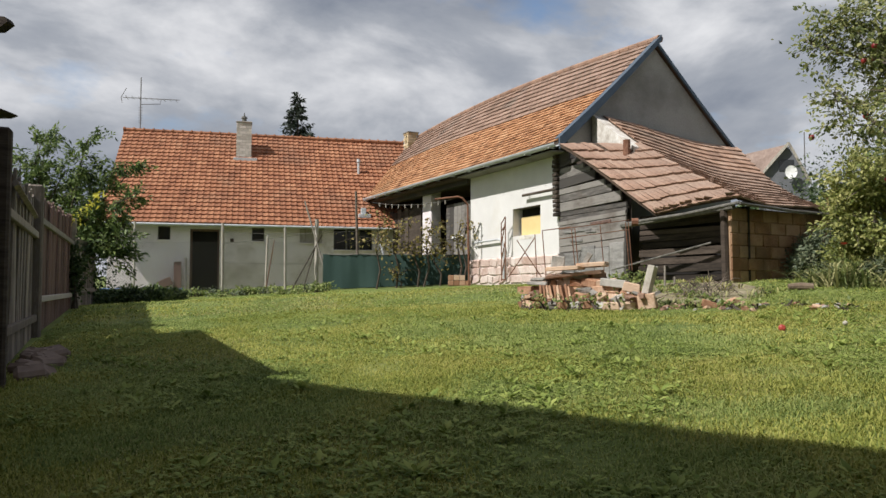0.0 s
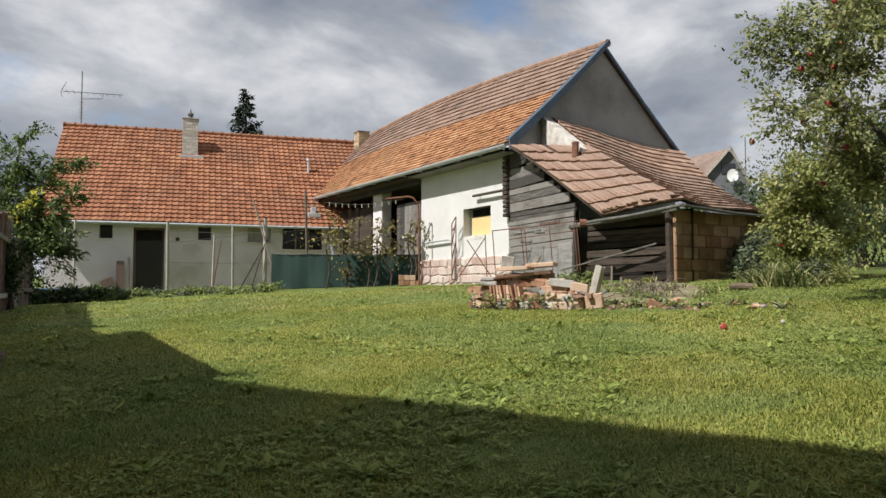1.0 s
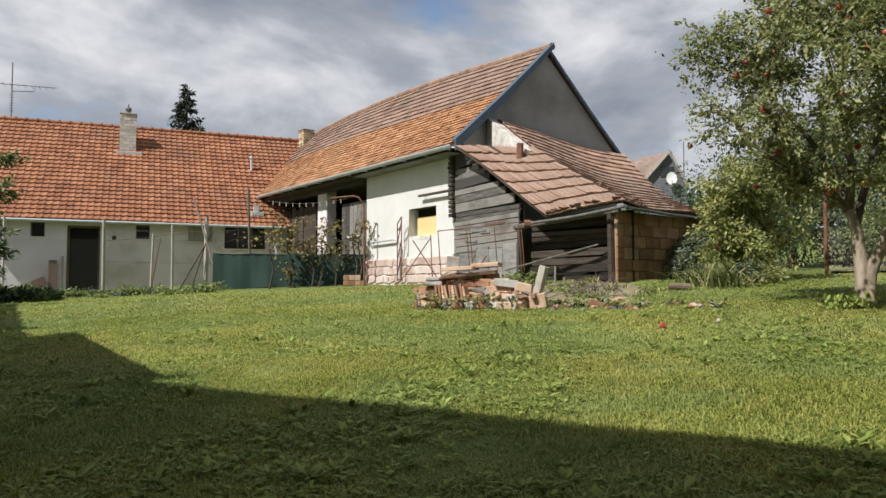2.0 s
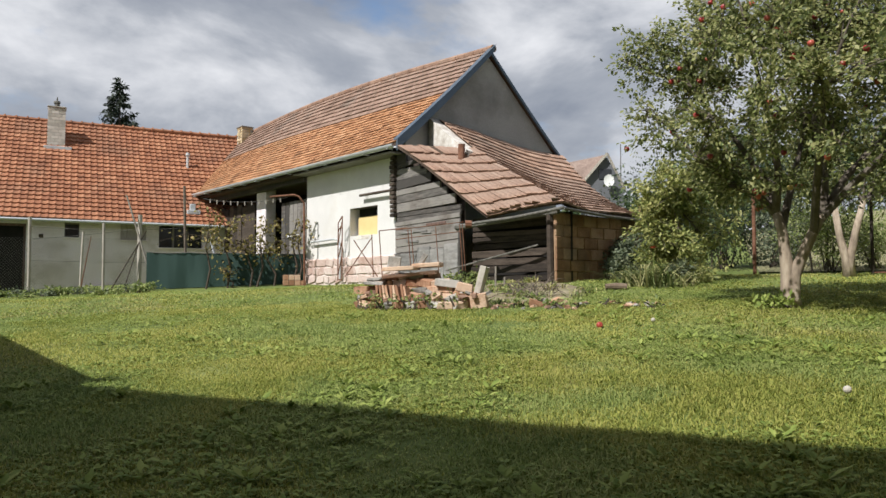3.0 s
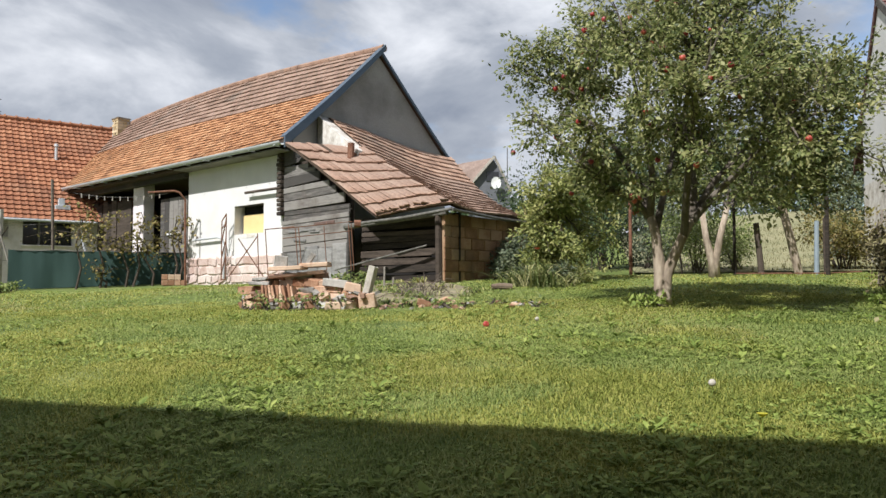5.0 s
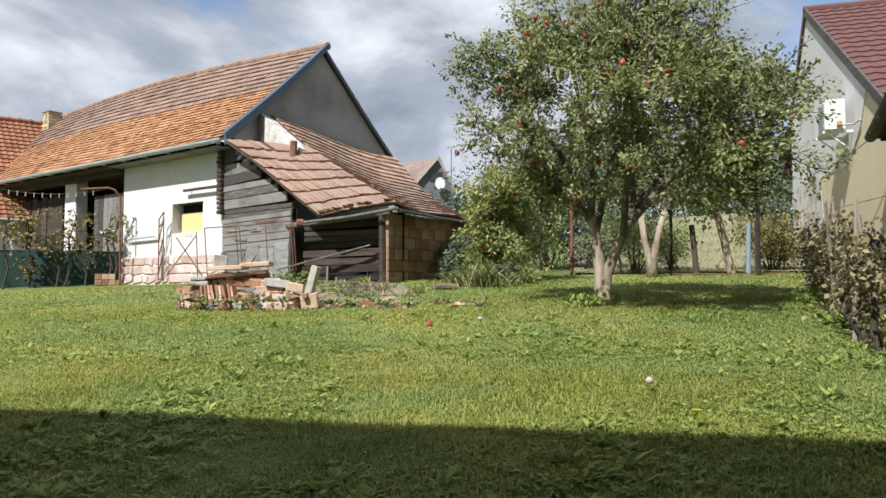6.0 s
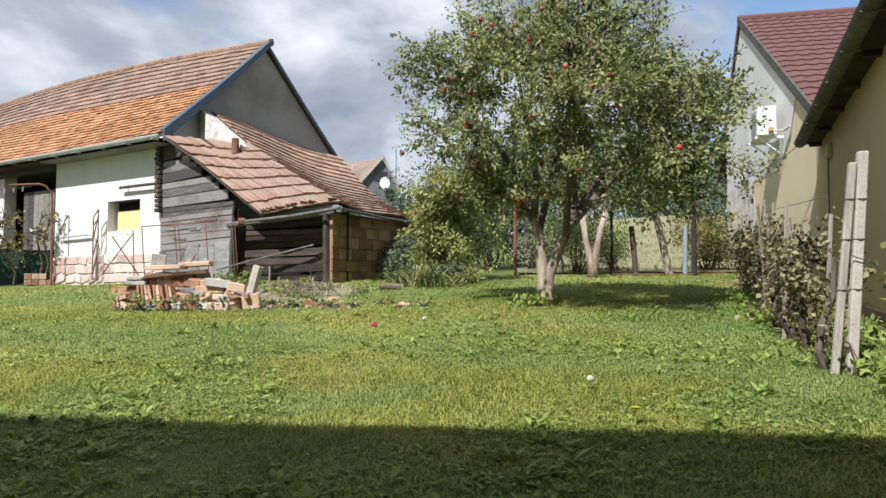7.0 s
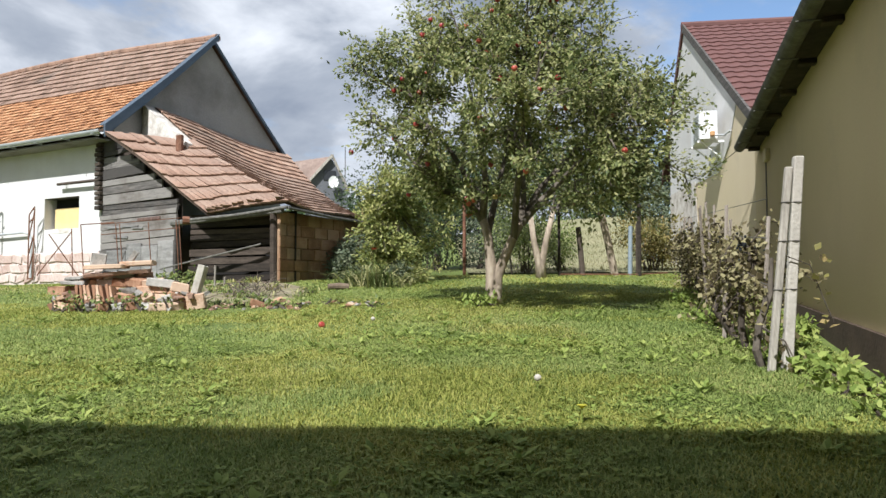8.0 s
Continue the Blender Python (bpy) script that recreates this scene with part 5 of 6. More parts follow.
# local x runs along the wall away from the camera, local y into the garden
part("wall", box(-9.0, 4.7, -0.30, 0.0, 0.0, 2.9), "yellow", yel, "plain yellow rendered wall")
pl = bmesh.new()
a = [pl.verts.new(p) for p in ((-9, 0.03, -0.8), (4.7, 0.03, 0.1), (4.7, 0.03, 0.86), (-9, 0.03, 0.35))]
b = [pl.verts.new(p) for p in ((-9, -0.1, -0.8), (4.7, -0.1, 0.1), (4.7, -0.1, 0.86), (-9, -0.1, 0.35))]
pl.faces.new(a), pl.faces.new(b[::-1])
for k in range(4):
    pl.faces.new((a[k], b[k], b[(k + 1) % 4], a[(k + 1) % 4]))
# dark board colour stands in for the shade in the ditch here
part("plinth", pl, "deck", yel, "cement plinth coloured dark for the shaded ditch at its foot")
part("roof", face_mesh("roof", [(-9.2, 0.22, 2.912), (4.2, 0.22, 2.912), (4.2, -4.0, 4.8), (-9.2, -4.0, 4.8), (-9.2, 0.22, 2.967), (4.2, 0.22, 2.967), (4.2, -4.0, 4.88), (-9.2, -4.0, 4.88)],
     [(0, 1, 2, 3), (7, 6, 5, 4), (0, 4, 5, 1), (1, 5, 6, 2), (2, 6, 7, 3), (3, 7, 4, 0)], "deck"), "", yel)
part("soffit", box(-9.1, 4.15, 0.0, 0.185, 2.862, 2.897), "wood_dark", yel)
for k in range(13):
    part("rafter_end", box(-8.6 + 1.05 * k, -8.5 + 1.05 * k, 0.0, 0.150, 2.815, 2.862, 0.008), "wood_dark", yel)
bm = bmesh.new()
for k in range(9):
    q = []
    for aa in (math.pi + math.pi * k / 9, math.pi + math.pi * (k + 1) / 9):
        for x in (-9.2, 4.2):
            q.append((x, 0.25 + 0.078 * math.cos(aa), 2.907 + 0.078 * math.sin(aa)))
    bm.faces.new([bm.verts.new(p) for p in (q[0], q[1], q[3], q[2])])
gut = part("gutter", bm, "gutter_old", yel, "dull grey-brown gutter")
for k in range(14):
    part("bracket", box(-8.9 + 0.95 * k, -8.88 + 0.95 * k, 0.165, 0.335, 2.820, 2.831, 0.003), "gutter_old", gut)
part("junction_box", box(2.95, 3.20, 0.0, 0.06, 2.50, 2.66, 0.01), "beige", yel)
part("cable", tube([(3.15, 0.03, 2.50), (3.15, 0.03, 1.2)], 0.010, 5), "wire", yel)

# gabled house with the outdoor cooling unit
AC0, AC1 = right_side(4.64, 10.9), right_side(5.78, 18.6)
ang = math.degrees(math.atan2(AC1[1] - AC0[1], AC1[0] - AC0[0]))
ACL = math.hypot(AC1[0] - AC0[0], AC1[1] - AC0[1])
ach = thing("gabled_house", pose(AC0[0], AC0[1], 0, 0, 0, ang), "rendered house gable with maroon tiled roof", "house")
AP = 5.55
out_ = [(-0.2, 0.3), (ACL, 0.3), (ACL, 5.0), (AP, 6.72), (-0.1, 3.42)]
# local y towards the garden is positive
part("gable_wall", prism(out_, -0.3, 0.0), "beige", ach, "patchy white and beige rendered gable")
part("white_coat", prism([(2.35, 2.95), (ACL + 0.01, 3.2), (ACL + 0.01, 5.02), (AP, 6.70), (0.9, 4.0), (1.5, 3.3)], 0.0, 0.014), "plaster", ach, "whitewashed upper part of the gable")
part("white_strip", prism([(4.7, 0.5), (ACL + 0.02, 0.5), (ACL + 0.02, 3.2), (4.5, 3.1), (4.3, 2.2), (4.9, 1.4)], 0.014, 0.024), "peeling", ach, "peeling white corner of the gable")


def ac_roof(u, v):
    # towards the near side of the ridge
    return Vector((AP - (AP + 0.30) * v, 0.03 - 9.0 * u, 6.78 - (6.78 - 3.30) * v))


def ac_roof_far(u, v):
    return Vector((AP + 3.4 * v, 0.03 - 9.0 * u, 6.78 - 3.0 * v))


acr = part("roof", face_mesh("roof", *deck_sheet(ac_roof, 0.02), "deck"), "", ach, "maroon pressed tile roof")
part("far_roof", face_mesh("roof", *deck_sheet(ac_roof_far, 0.0), "tile_maroon"), "", ach)
tile_roof(acr, ac_roof, 36, 20, "pressed", "tile_maroon", lambda u, v: u, 280, seed=12, jitter=0.2)
part("ridge_tiles", tube([(AP, 0.07, 6.80), (AP, -9, 6.80)], 0.09, 8), "tile_maroon", acr)
part("barge_board", prism([(AP, 6.86), (-0.34, 3.34), (-0.34, 3.16), (AP, 6.66)], 0.02, 0.06), "wood_grey", ach)
part("barge_board", prism([(AP, 6.86), (AP, 6.66), (AP + 3.42, 3.64), (AP + 3.42, 3.84)], 0.02, 0.06), "tile_maroon", ach)
part("roof_vent", box(AP - 1.5, AP - 1.3, -2.6, -2.4, 5.95, 6.15, 0.02), "wood_dark", ach)
acu = thing("cooling_unit", ach.matrix_world @ pose(1.75, 0.0, 3.40), "white outdoor cooling unit on wall brackets", "air conditioner")
body = part("casing", box(0, 0.82, 0.14, 0.44, 0.06, 0.56, 0.012), "white_paint", acu)
for k in range(12):
    part("slat", box(0.08, 0.52, 0.438, 0.452, 0.10 + 0.036 * k, 0.115 + 0.036 * k, 0.002), "zinc", body)
for x in (0.1, 0.7):
    part("bracket", box(x, x + 0.04, 0.0, 0.46, 0.02, 0.06, 0.004), "white_paint", acu)
    part("strut", tube([(x + 0.02, 0.02, -0.28), (x + 0.02, 0.40, 0.03)], 0.014, 5), "white_paint", acu)
part("valve_cover", box(-0.09, -0.01, 0.20, 0.28, 0.10, 0.19, 0.015), "orange", acu)
part("pipe", tube([(-0.05, 0.22, 0.12), (-0.25, 0.08, 0.08), (-0.5, 0.04, 0.10)], 0.016, 6), "zinc", acu)
# overhead cable from the eaves to the tree side
cable = thing("house_cable", pose(0, 0, 0), "thin dark cable slung from the eaves", "cable")
c0 = Vector((*right_side((1326 - 784) / 1300 * 10.5, 10.5), EYE + (507 - 248) / 1300 * 10.5))
c1 = Vector((*right_side((1222 - 784) / 1300 * 13.0, 13.0), EYE + (507 - 318) / 1300 * 13.0))
part("wire", tube(bezier(c0, c0.lerp(c1, 0.5) - Vector((0, 0, 0.12)), c1, 8), 0.008, 4), "wire", cable)

# ---- vine row with stakes in front of the yellow wall ----
V0, V1 = Vector((4.30, 2.72, 0)), Vector((11.0, 8.55, 0))
vdir = (V1 - V0).normalized()
vside = Vector((-vdir.y, vdir.x, 0))
for k, (off, side, h, w, lean, mt, txt) in enumerate(((0.10, -0.135, 1.38, 0.032, (0.105, 0.0), "concrete", "tall whitish concrete vine post bound with wire"), (0.02, -0.03, 1.31, 0.024, (0.150, 0.02), "wood_pale", "weathered stake leaning on the concrete post"))):
    b = V0 + vdir * off + vside * side
    p = thing("vine_post", pose(b.x, b.y, gz(b.x, b.y), 0, 0, -34), txt, "post", "vine posts")
    bm = box(-w, w, -w * 0.8, w * 0.8, -0.15, h, 0.008)
    for v in bm.verts:
        v.co += Vector((lean[0] * v.co.z / h, lean[1] * v.co.z / h, 0))
    part("shaft", bm, mt, p)
    for z in (0.52, 0.83, 1.08):
        part("wire_tie", tube([(lean[0] * z / h + (w + 0.006) * math.cos(t), lean[1] * z / h + (w + 0.002) * math.sin(t), z) for t in (i * math.pi / 4 for i in range(9))], 0.004, 4), "wire", p)
for k in range(13):
    s = 0.9 + k * 0.62
    b = V0 + vdir * s + vside * arng.uniform(-0.12, 0.12)
    p = thing("vine_stake", pose(b.x, b.y, gz(b.x, b.y)), "thin pale wooden vine stake", "stake", "vine stakes")
    h = arng.uniform(0.95, 1.30)
    part("stick", tube([(0, 0, -0.1), (arng.normal(0, 0.05), arng.normal(0, 0.05), h)], [0.019, 0.015], 6), "wood_fence", p)
vr = np.random.default_rng(9)
for k in range(12):
    s = 0.15 + k * 0.68
    b = V0 + vdir * s
    vine = thing("grape_vine", pose(b.x, b.y, gz(b.x, b.y)), "withering grape vine with brown and yellow-green leaves", "vine", "vine row")
    bm = bmesh.new()
    main = [Vector((0.02, 0, -0.05)), Vector((-0.04, 0.02, 0.12)), Vector((-0.02, 0.01, 0.28)), Vector((0.05, -0.03, 0.48)), Vector((0.06, -0.04, 0.72))]
    if k:
        main = [Vector((vr.normal(0, 0.06), vr.normal(0, 0.06), z)) for z in (-0.05, 0.18, 0.38, 0.58, 0.76)]
    tube(main, [0.030, 0.027, 0.024, 0.020, 0.013], 7, bm)
    P, D = [], []
    for c in range(13 if k else 3):
        s0 = main[int(vr.integers(2, 5))]
        d = Vector((*(vdir * vr.normal(0, 0.30) + vside * vr.normal(0, 0.17))[:2], vr.uniform(-0.50, 0.24)))
        e = s0 + d + Vector((0, 0, 0.02))
        mid = s0.lerp(e, 0.5) + Vector((0, 0, 0.12))
        tube([s0, mid, e], [0.008, 0.006, 0.003], 4, bm)
        n = int(vr.integers(36, 64))
        for i in range(n):
            t = vr.uniform(0.1, 1.0)
            q = s0 * (1 - t) ** 2 + mid * 2 * t * (1 - t) + e * t * t
            P.append(q + Vector(vr.normal(0, 0.06, 3)))
            D.append(vr.normal(0, 1, 3))
    part("cane", bm, "bark_limb" if k == 0 else "bark_dark", vine)
    P, D = np.array(P), np.array(D)
    leaf_cloud("leaves", P, D, 0.047 * vr.uniform(0.6, 1.3, len(P)), "vine_leaf", vine, vr, 0.5, 0.8)["kind"] = "stuff"
    if k in (1, 2, 3):
        for gq in range(2):
            bm = bmesh.new()
            c = Vector((vr.normal(0, 0.12), vr.normal(0, 0.12), vr.uniform(0.5, 0.8)))
            for i in range(22):
                o = Vector(vr.normal(0, 0.022, 3))
                bmesh.ops.create_icosphere(bm, subdivisions=1, radius=0.011, matrix=Matrix.Translation(c + Vector((o.x, o.y, o.z * 1.8))))
            part("grapes", bm, "glass", vine, "dark blue grape bunch")["kind"] = "stuff"
vwires = thing("vine_wires", pose(0, 0, 0), "thin wires strung along the vine stakes", "wire")
for z in (0.55, 0.85, 1.1):
    a, b = V0 + vside * -0.02, V1
    part("wire", tube([(a.x, a.y, gz(a.x, a.y) + z), (b.x, b.y, gz(b.x, b.y) + z)], 0.003, 4), "wire", vwires)
# leafy weeds at the foot of the posts and wall
for k in range(15):
    t = k / 14
    b = V0 + vdir * (t * 7.0 - 1.6) + vside * (vr.uniform(-0.75, -0.05) if k < 8 else vr.uniform(-0.2, 0.25))
    shrub("wall_weeds", (b.x, b.y, gz(b.x, b.y)), 0.30, 0.26, 0.07, 200, 0.06, "broad", "lush leafy weeds at the foot of the vine row", 300 + k, 5, 0.6, "weeds", 4, 0.2, group="weeds along the vine row")
shoot = thing("vine_shoot", pose(V0.x, V0.y, gz(V0.x, V0.y)), "loose vine shoot with large pale leaves", "vine")
part("cane", tube([(0.1, -0.05, 0.75), (0.26, -0.15, 0.68), (0.33, -0.22, 0.40), (0.36, -0.24, 0.32)], 0.004, 4), "bark_dark", shoot)
P = np.array([[0.24 + 0.12 * vr.uniform(), -0.16 - 0.08 * vr.uniform(), 0.28 + 0.5 * vr.uniform()] for _ in range(14)])
leaf_cloud("leaves", P, vr.normal(0, 1, (14, 3)), 0.062 * vr.uniform(0.7, 1.2, 14), "vine_green", shoot, vr, 0.4, 0.85)

# ---- rubble pile beside the shed ----
PA, PB = Vector((1.17, 10.08, 0)), Vector((2.62, 9.08, 0))
pdir = (PB - PA).normalized()
pout = Vector((-pdir.y, pdir.x, 0)) * -1
prng = random.Random(17)


def rubble(name, s, o, z, size, rot, mt, label, cat, grp, bevel=0.012):
    """A broken block at s along the pile, o in front of its middle, z above the ground."""
    s, o, z = 0.92 * s, 0.90 * o, 0.80 * z
    b = PA + pdir * s + pout * o
    heading = math.degrees(math.atan2(pdir.y, pdir.x))
    ob = thing(name, pose(b.x, b.y, gz(b.x, b.y) + z) @ pose(0, 0, 0, 0, 0, heading) @ pose(0, 0, 0, *rot), label, cat, grp)
    l, w, h = size[0] * 0.92, size[1] * 0.92, size[2] * 0.85
    bm = box(-l / 2, l / 2, -w / 2, w / 2, 0, h, bevel * 0.8)
    for v in bm.verts:
        v.co += Vector((prng.gauss(0, 1), prng.gauss(0, 1), prng.gauss(0, 0.6))) * 0.006
    part("block", bm, mt, ob)
    return ob


BR = "pile of old bricks and slabs"
for row in range(5):
    for k in range(8 - row):
        s = 0.14 + 0.225 * k + prng.uniform(-0.04, 0.04) + 0.06 * row
        mt = prng.choice(["brick_red", "brick_red", "brick_red", "slab", "tile_brown"])
        rubble("brick" if mt != "slab" else "stone_block", s, 0.22 - 0.085 * row + prng.uniform(-0.06, 0.06), 0.108 * row, (prng.uniform(0.20, 0.30), 0.15, prng.uniform(0.09, 0.125)),
               (prng.gauss(0, 5), prng.gauss(0, 7), prng.gauss(0, 22)), mt, "weathered red brick in a tumbled heap" if mt != "slab" else "broken grey concrete block in the heap", "brick" if mt != "slab" else "block", BR)
for k in range(9):       # tiles standing on edge in the front
    rubble("old_tile", 0.42 + 0.055 * k, 0.30, 0.10, (0.035, 0.18, 0.26), (-14, -16 + prng.gauss(0, 3), prng.gauss(0, 4)), "brick_red", "old clay tile standing on edge in the heap", "tile", BR, 0.006)
for k in range(64):
    rubble("brick_fragment", prng.uniform(0.1, 2.0), prng.uniform(0.05, 0.45), prng.uniform(0.0, 0.22), (prng.uniform(0.07, 0.16), prng.uniform(0.06, 0.12), prng.uniform(0.04, 0.08)), (prng.gauss(0, 16), prng.gauss(0, 16), prng.uniform(0, 180)), prng.choice(["brick_red", "slab", "brick_red", "tile_brown"]), "small broken brick fragment in the heap", "brick", BR, 0.008)
for k in range(9):
    rubble("brick", 0.22 + 0.18 * k, 0.42 + prng.uniform(-0.06, 0.08), 0.0, (0.22, 0.14, 0.11), (prng.gauss(0, 8), prng.gauss(0, 14), prng.gauss(0, 30)), prng.choice(["brick_red", "slab", "brick_red"]), "loose brick lying in front of the heap", "brick", BR)
HEAP_TOP = ((0.75, 0.0, 0.50, (0.82, 0.20, 0.050), (0, -6, 8), "tile_brown", "plank", "long weathered plank on top of the heap"),
            (0.62, 0.05, 0.60, (0.55, 0.20, 0.06), (0, -2, -8), "brick_red", "hollow_block", "flat hollow clay block on the heap"),
            (1.02, 0.0, 0.64, (0.42, 0.17, 0.07), (0, -3, 4), "brick_red", "stone_block", "pale clay slab on top of the heap"),
            (0.22, 0.1, 0.36, (0.30, 0.20, 0.06), (0, 2, 10), "slab", "stone_block", "broken grey slab at the end of the heap"),
            (0.24, 0.08, 0.43, (0.24, 0.17, 0.05), (0, -3, -6), "slab", "stone_block", "broken grey slab at the end of the heap"),
            (0.10, 0.16, 0.0, (0.20, 0.18, 0.20), (0, 0, 4), "slab", "stone_block", "square grey stone at the end of the heap"),
            (0.05, 0.14, 0.22, (0.24, 0.18, 0.12), (0, 0, -4), "brick_red", "brick", "weathered red brick at the end of the heap"),
            (1.38, 0.10, 0.32, (0.36, 0.20, 0.12), (0, 6, 4), "slab", "stone_block", "large pale stone block in the heap"),)
HEAP_FOOT = ((1.62, 0.12, 0.24, (0.22, 0.16, 0.14), (0, 12, 14), "brick_red", "brick", "tumbled red brick in the heap"),
            (1.80, 0.16, 0.02, (0.10, 0.10, 0.62), (0, 14, 0), "concrete", "concrete_bar", "whitish broken concrete bar leaning on the heap"),
            (1.92, 0.30, 0.0, (0.22, 0.14, 0.22), (0, -8, 10), "brick_red", "brick", "orange brick standing at the end of the heap"),
            (1.55, 0.34, 0.0, (0.26, 0.2, 0.09), (0, 3, 10), "slab", "stone_block", "grey stone lying before the heap"),
            (0.42, -0.1, 0.62, (0.18, 0.18, 0.20), (0, 10, 30), "slab", "stone_block", "mossy dark stone on the heap"),
            (0.85, -0.12, 0.68, (0.08, 0.16, 0.20), (0, 28, 20), "slab", "stone_block", "shard of grey concrete on the heap"),
            (2.6, 0.0, 0.0, (0.20, 0.14, 0.10), (0, 20, 20), "brick_red", "brick", "broken brick in the weeds"),
            (2.9, -0.1, 0.0, (0.16, 0.12, 0.12), (0, -20, 50), "brick_red", "brick", "broken brick in the weeds"))
for s, o, z, size, rot, mt, nm, txt in HEAP_TOP + HEAP_FOOT:
    rubble(nm, s, o, z, size, rot, mt, txt, {"plank": "plank", "brick": "brick", "hollow_block": "block", "stone_block": "stone", "concrete_bar": "concrete bar"}[nm], BR)
for k in range(46):
    rubble("brick_fragment", prng.uniform(2.1, 4.3), prng.uniform(-0.55, 0.45), 0.0, (prng.uniform(0.04, 0.11), prng.uniform(0.04, 0.09), prng.uniform(0.03, 0.06)), (prng.gauss(0, 14), prng.gauss(0, 14), prng.uniform(0, 180)), prng.choice(["brick_red", "slab", "tile_brown"]), "small brick fragment in the weeds before the shed", "brick", "rubble before the shed", 0.008)
# soil core that carries the heap
hv, hf = [], []
for j in range(9):
    for i in range(17):
        s, o = -0.15 + 2.3 * i / 16, -0.55 + 1.15 * j / 8
        b = PA + pdir * s * 0.90 + pout * (o * 0.88 - 0.06)
        hgt = 0.55 * max(0, 1 - ((s - 0.95) / 1.15) ** 2) * max(0, 1 - ((o + 0.05) / 0.55) ** 2)
        hv.append((b.x, b.y, gz(b.x, b.y) - 0.05 + hgt * 0.48 + 0.04 * noise.noise((s * 4, o * 4, 1))))
for j in range(8):
    for i in range(16):
        q = j * 17 + i
        hf.append((q, q + 1, q + 18, q + 17))
tagged(new("earth_mound", face_mesh("earth_mound", hv, hf, "earth", True)), "heap of earth and broken masonry under the bricks", "mound")
for k, (s, o, n) in enumerate(((0.35, 0.42, 70), (0.75, 0.36, 40), (1.15, 0.44, 60), (1.45, 0.42, 60), (1.2, -0.35, 220), (1.55, -0.25, 160), (2.2, 0.1, 70), (2.7, 0.2, 60), (0.55, 0.50, 40), (0.95, 0.48, 30), (0.2, 0.30, 40), (2.35, -0.3, 60), (2.95, 0.1, 40), (3.3, -0.2, 50), (3.9, 0.1, 40))):
    b = PA + pdir * s + pout * o
    shrub("rubble_weeds", (b.x, b.y, gz(b.x, b.y) + (0.28 if o < -0.2 and s < 2 else 0.02)), 0.24, 0.20, 0.11 if s < 2 else 0.05, n, 0.055, "mid_leaf", "green weeds growing through the rubble", 400 + k, 5, 0.6, "weeds", 4, 0.2, group="weeds in the rubble")
sv_, sf_ = [], []
for j in range(12):
    for i in range(16):
        bx, by = -0.9 + 5.4 * i / 15, -5.3 + 2.6 * j / 11
        p = BARN @ Vector((bx, by, 0))
        edge = max(0.0, 1 - ((bx - 1.8) / 2.6) ** 2) * max(0.0, 1 - ((by + 3.9) / 1.35) ** 2)
        sv_.append((p.x, p.y, gz(p.x, p.y) - 0.03 + 0.07 * edge + 0.03 * noise.noise((bx * 3, by * 3, 2)) * (edge > 0)))
for j in range(11):
    for i in range(15):
        q = j * 16 + i
        sf_.append((q, q + 1, q + 17, q + 16))
tagged(new("bare_soil", face_mesh("bare_soil", sv_, sf_, "earth", True)), "trodden bare soil before the shed", "soil", kind="structure")
pv_, pf_ = [], []
for j in range(22):
    for i in range(22):
        x, y = 1.4 + 4.8 * i / 21, 8.5 + 5.2 * j / 21
        inside = float(trodden(np.array(x), np.array(y)))
        pv_.append((x, y, gz(x, y) - 0.045 + 0.085 * min(1.0, 3 * inside) + 0.03 * noise.noise((x * 3, y * 3, 5)) * min(1.0, 2 * inside)))
for j in range(21):
    for i in range(21):
        q = j * 22 + i
        pf_.append((q, q + 1, q + 23, q + 22))
tagged(new("bare_soil", face_mesh("bare_soil", pv_, pf_, "dry_soil", True)), "dry weedy soil with crumbs of brick before the shed", "soil", kind="structure")
wd = random.Random(88)
placed = 0
while placed < 34:
    x, y = wd.uniform(2.3, 5.2), wd.uniform(8.8, 13.4)
    if float(trodden(np.array(x), np.array(y))) < 0.05:
        continue
    placed += 1
    if placed % 3:
        tuft("weed_tuft", x, y, wd.randint(14, 30), wd.uniform(0.07, 0.17), wd.uniform(0.12, 0.26), "rank_grass" if placed % 2 else "straw", "ragged dry weeds on trodden soil", 700 + placed)
    else:
        shrub("soil_weeds", (x, y, gz(x, y)), 0.20, 0.18, wd.uniform(0.04, 0.09), 90, 0.05, "mid_leaf", "low green weeds on trodden soil", 740 + placed, 5, 0.55, "weeds", 4, 0.2, group="weeds before the shed")
# brushwood and iron rods before the dark front
twigs = bmesh.new()
for k in range(70):
    b = PA + pdir * prng.uniform(1.75, 2.35) + pout * prng.uniform(-1.5, -0.8)
    z = gz(b.x, b.y) + prng.uniform(0.02, 0.20)
    d = Vector((prng.gauss(0, 0.12), prng.gauss(0, 0.12), prng.gauss(0.05, 0.08)))
    tube([b + Vector((0, 0, z)), b + Vector((0, 0, z)) + d * 0.5 + Vector((0, 0, 0.05)), b + Vector((0, 0, z)) + d], [0.007, 0.006, 0.003], 4, twigs)
me = bpy.data.meshes.new("brushwood")
twigs.to_mesh(me)
twigs.free()
me.materials.append(M["twig"])
tagged(new("brushwood", me), "tangle of dry grey twigs before the shed", "brushwood", kind="stuff")
for k, (px, h) in enumerate(((352, 0.42), (378, 0.40), (395, 0.22))):
    x, y, z = spot(px, 11.6)
    p = thing("iron_rod", pose(x, y, z), "short grey rod standing in the weeds", "rod", "rods before the shed")
    part("rod", tube([(0, 0, -0.05), (0.01, 0, h)], 0.016, 6), "wood_pale", p)
st = thing("split_log", pose(*spot(598, 11.6), 0, 0, -20), "short grey split log lying on the lawn", "log")
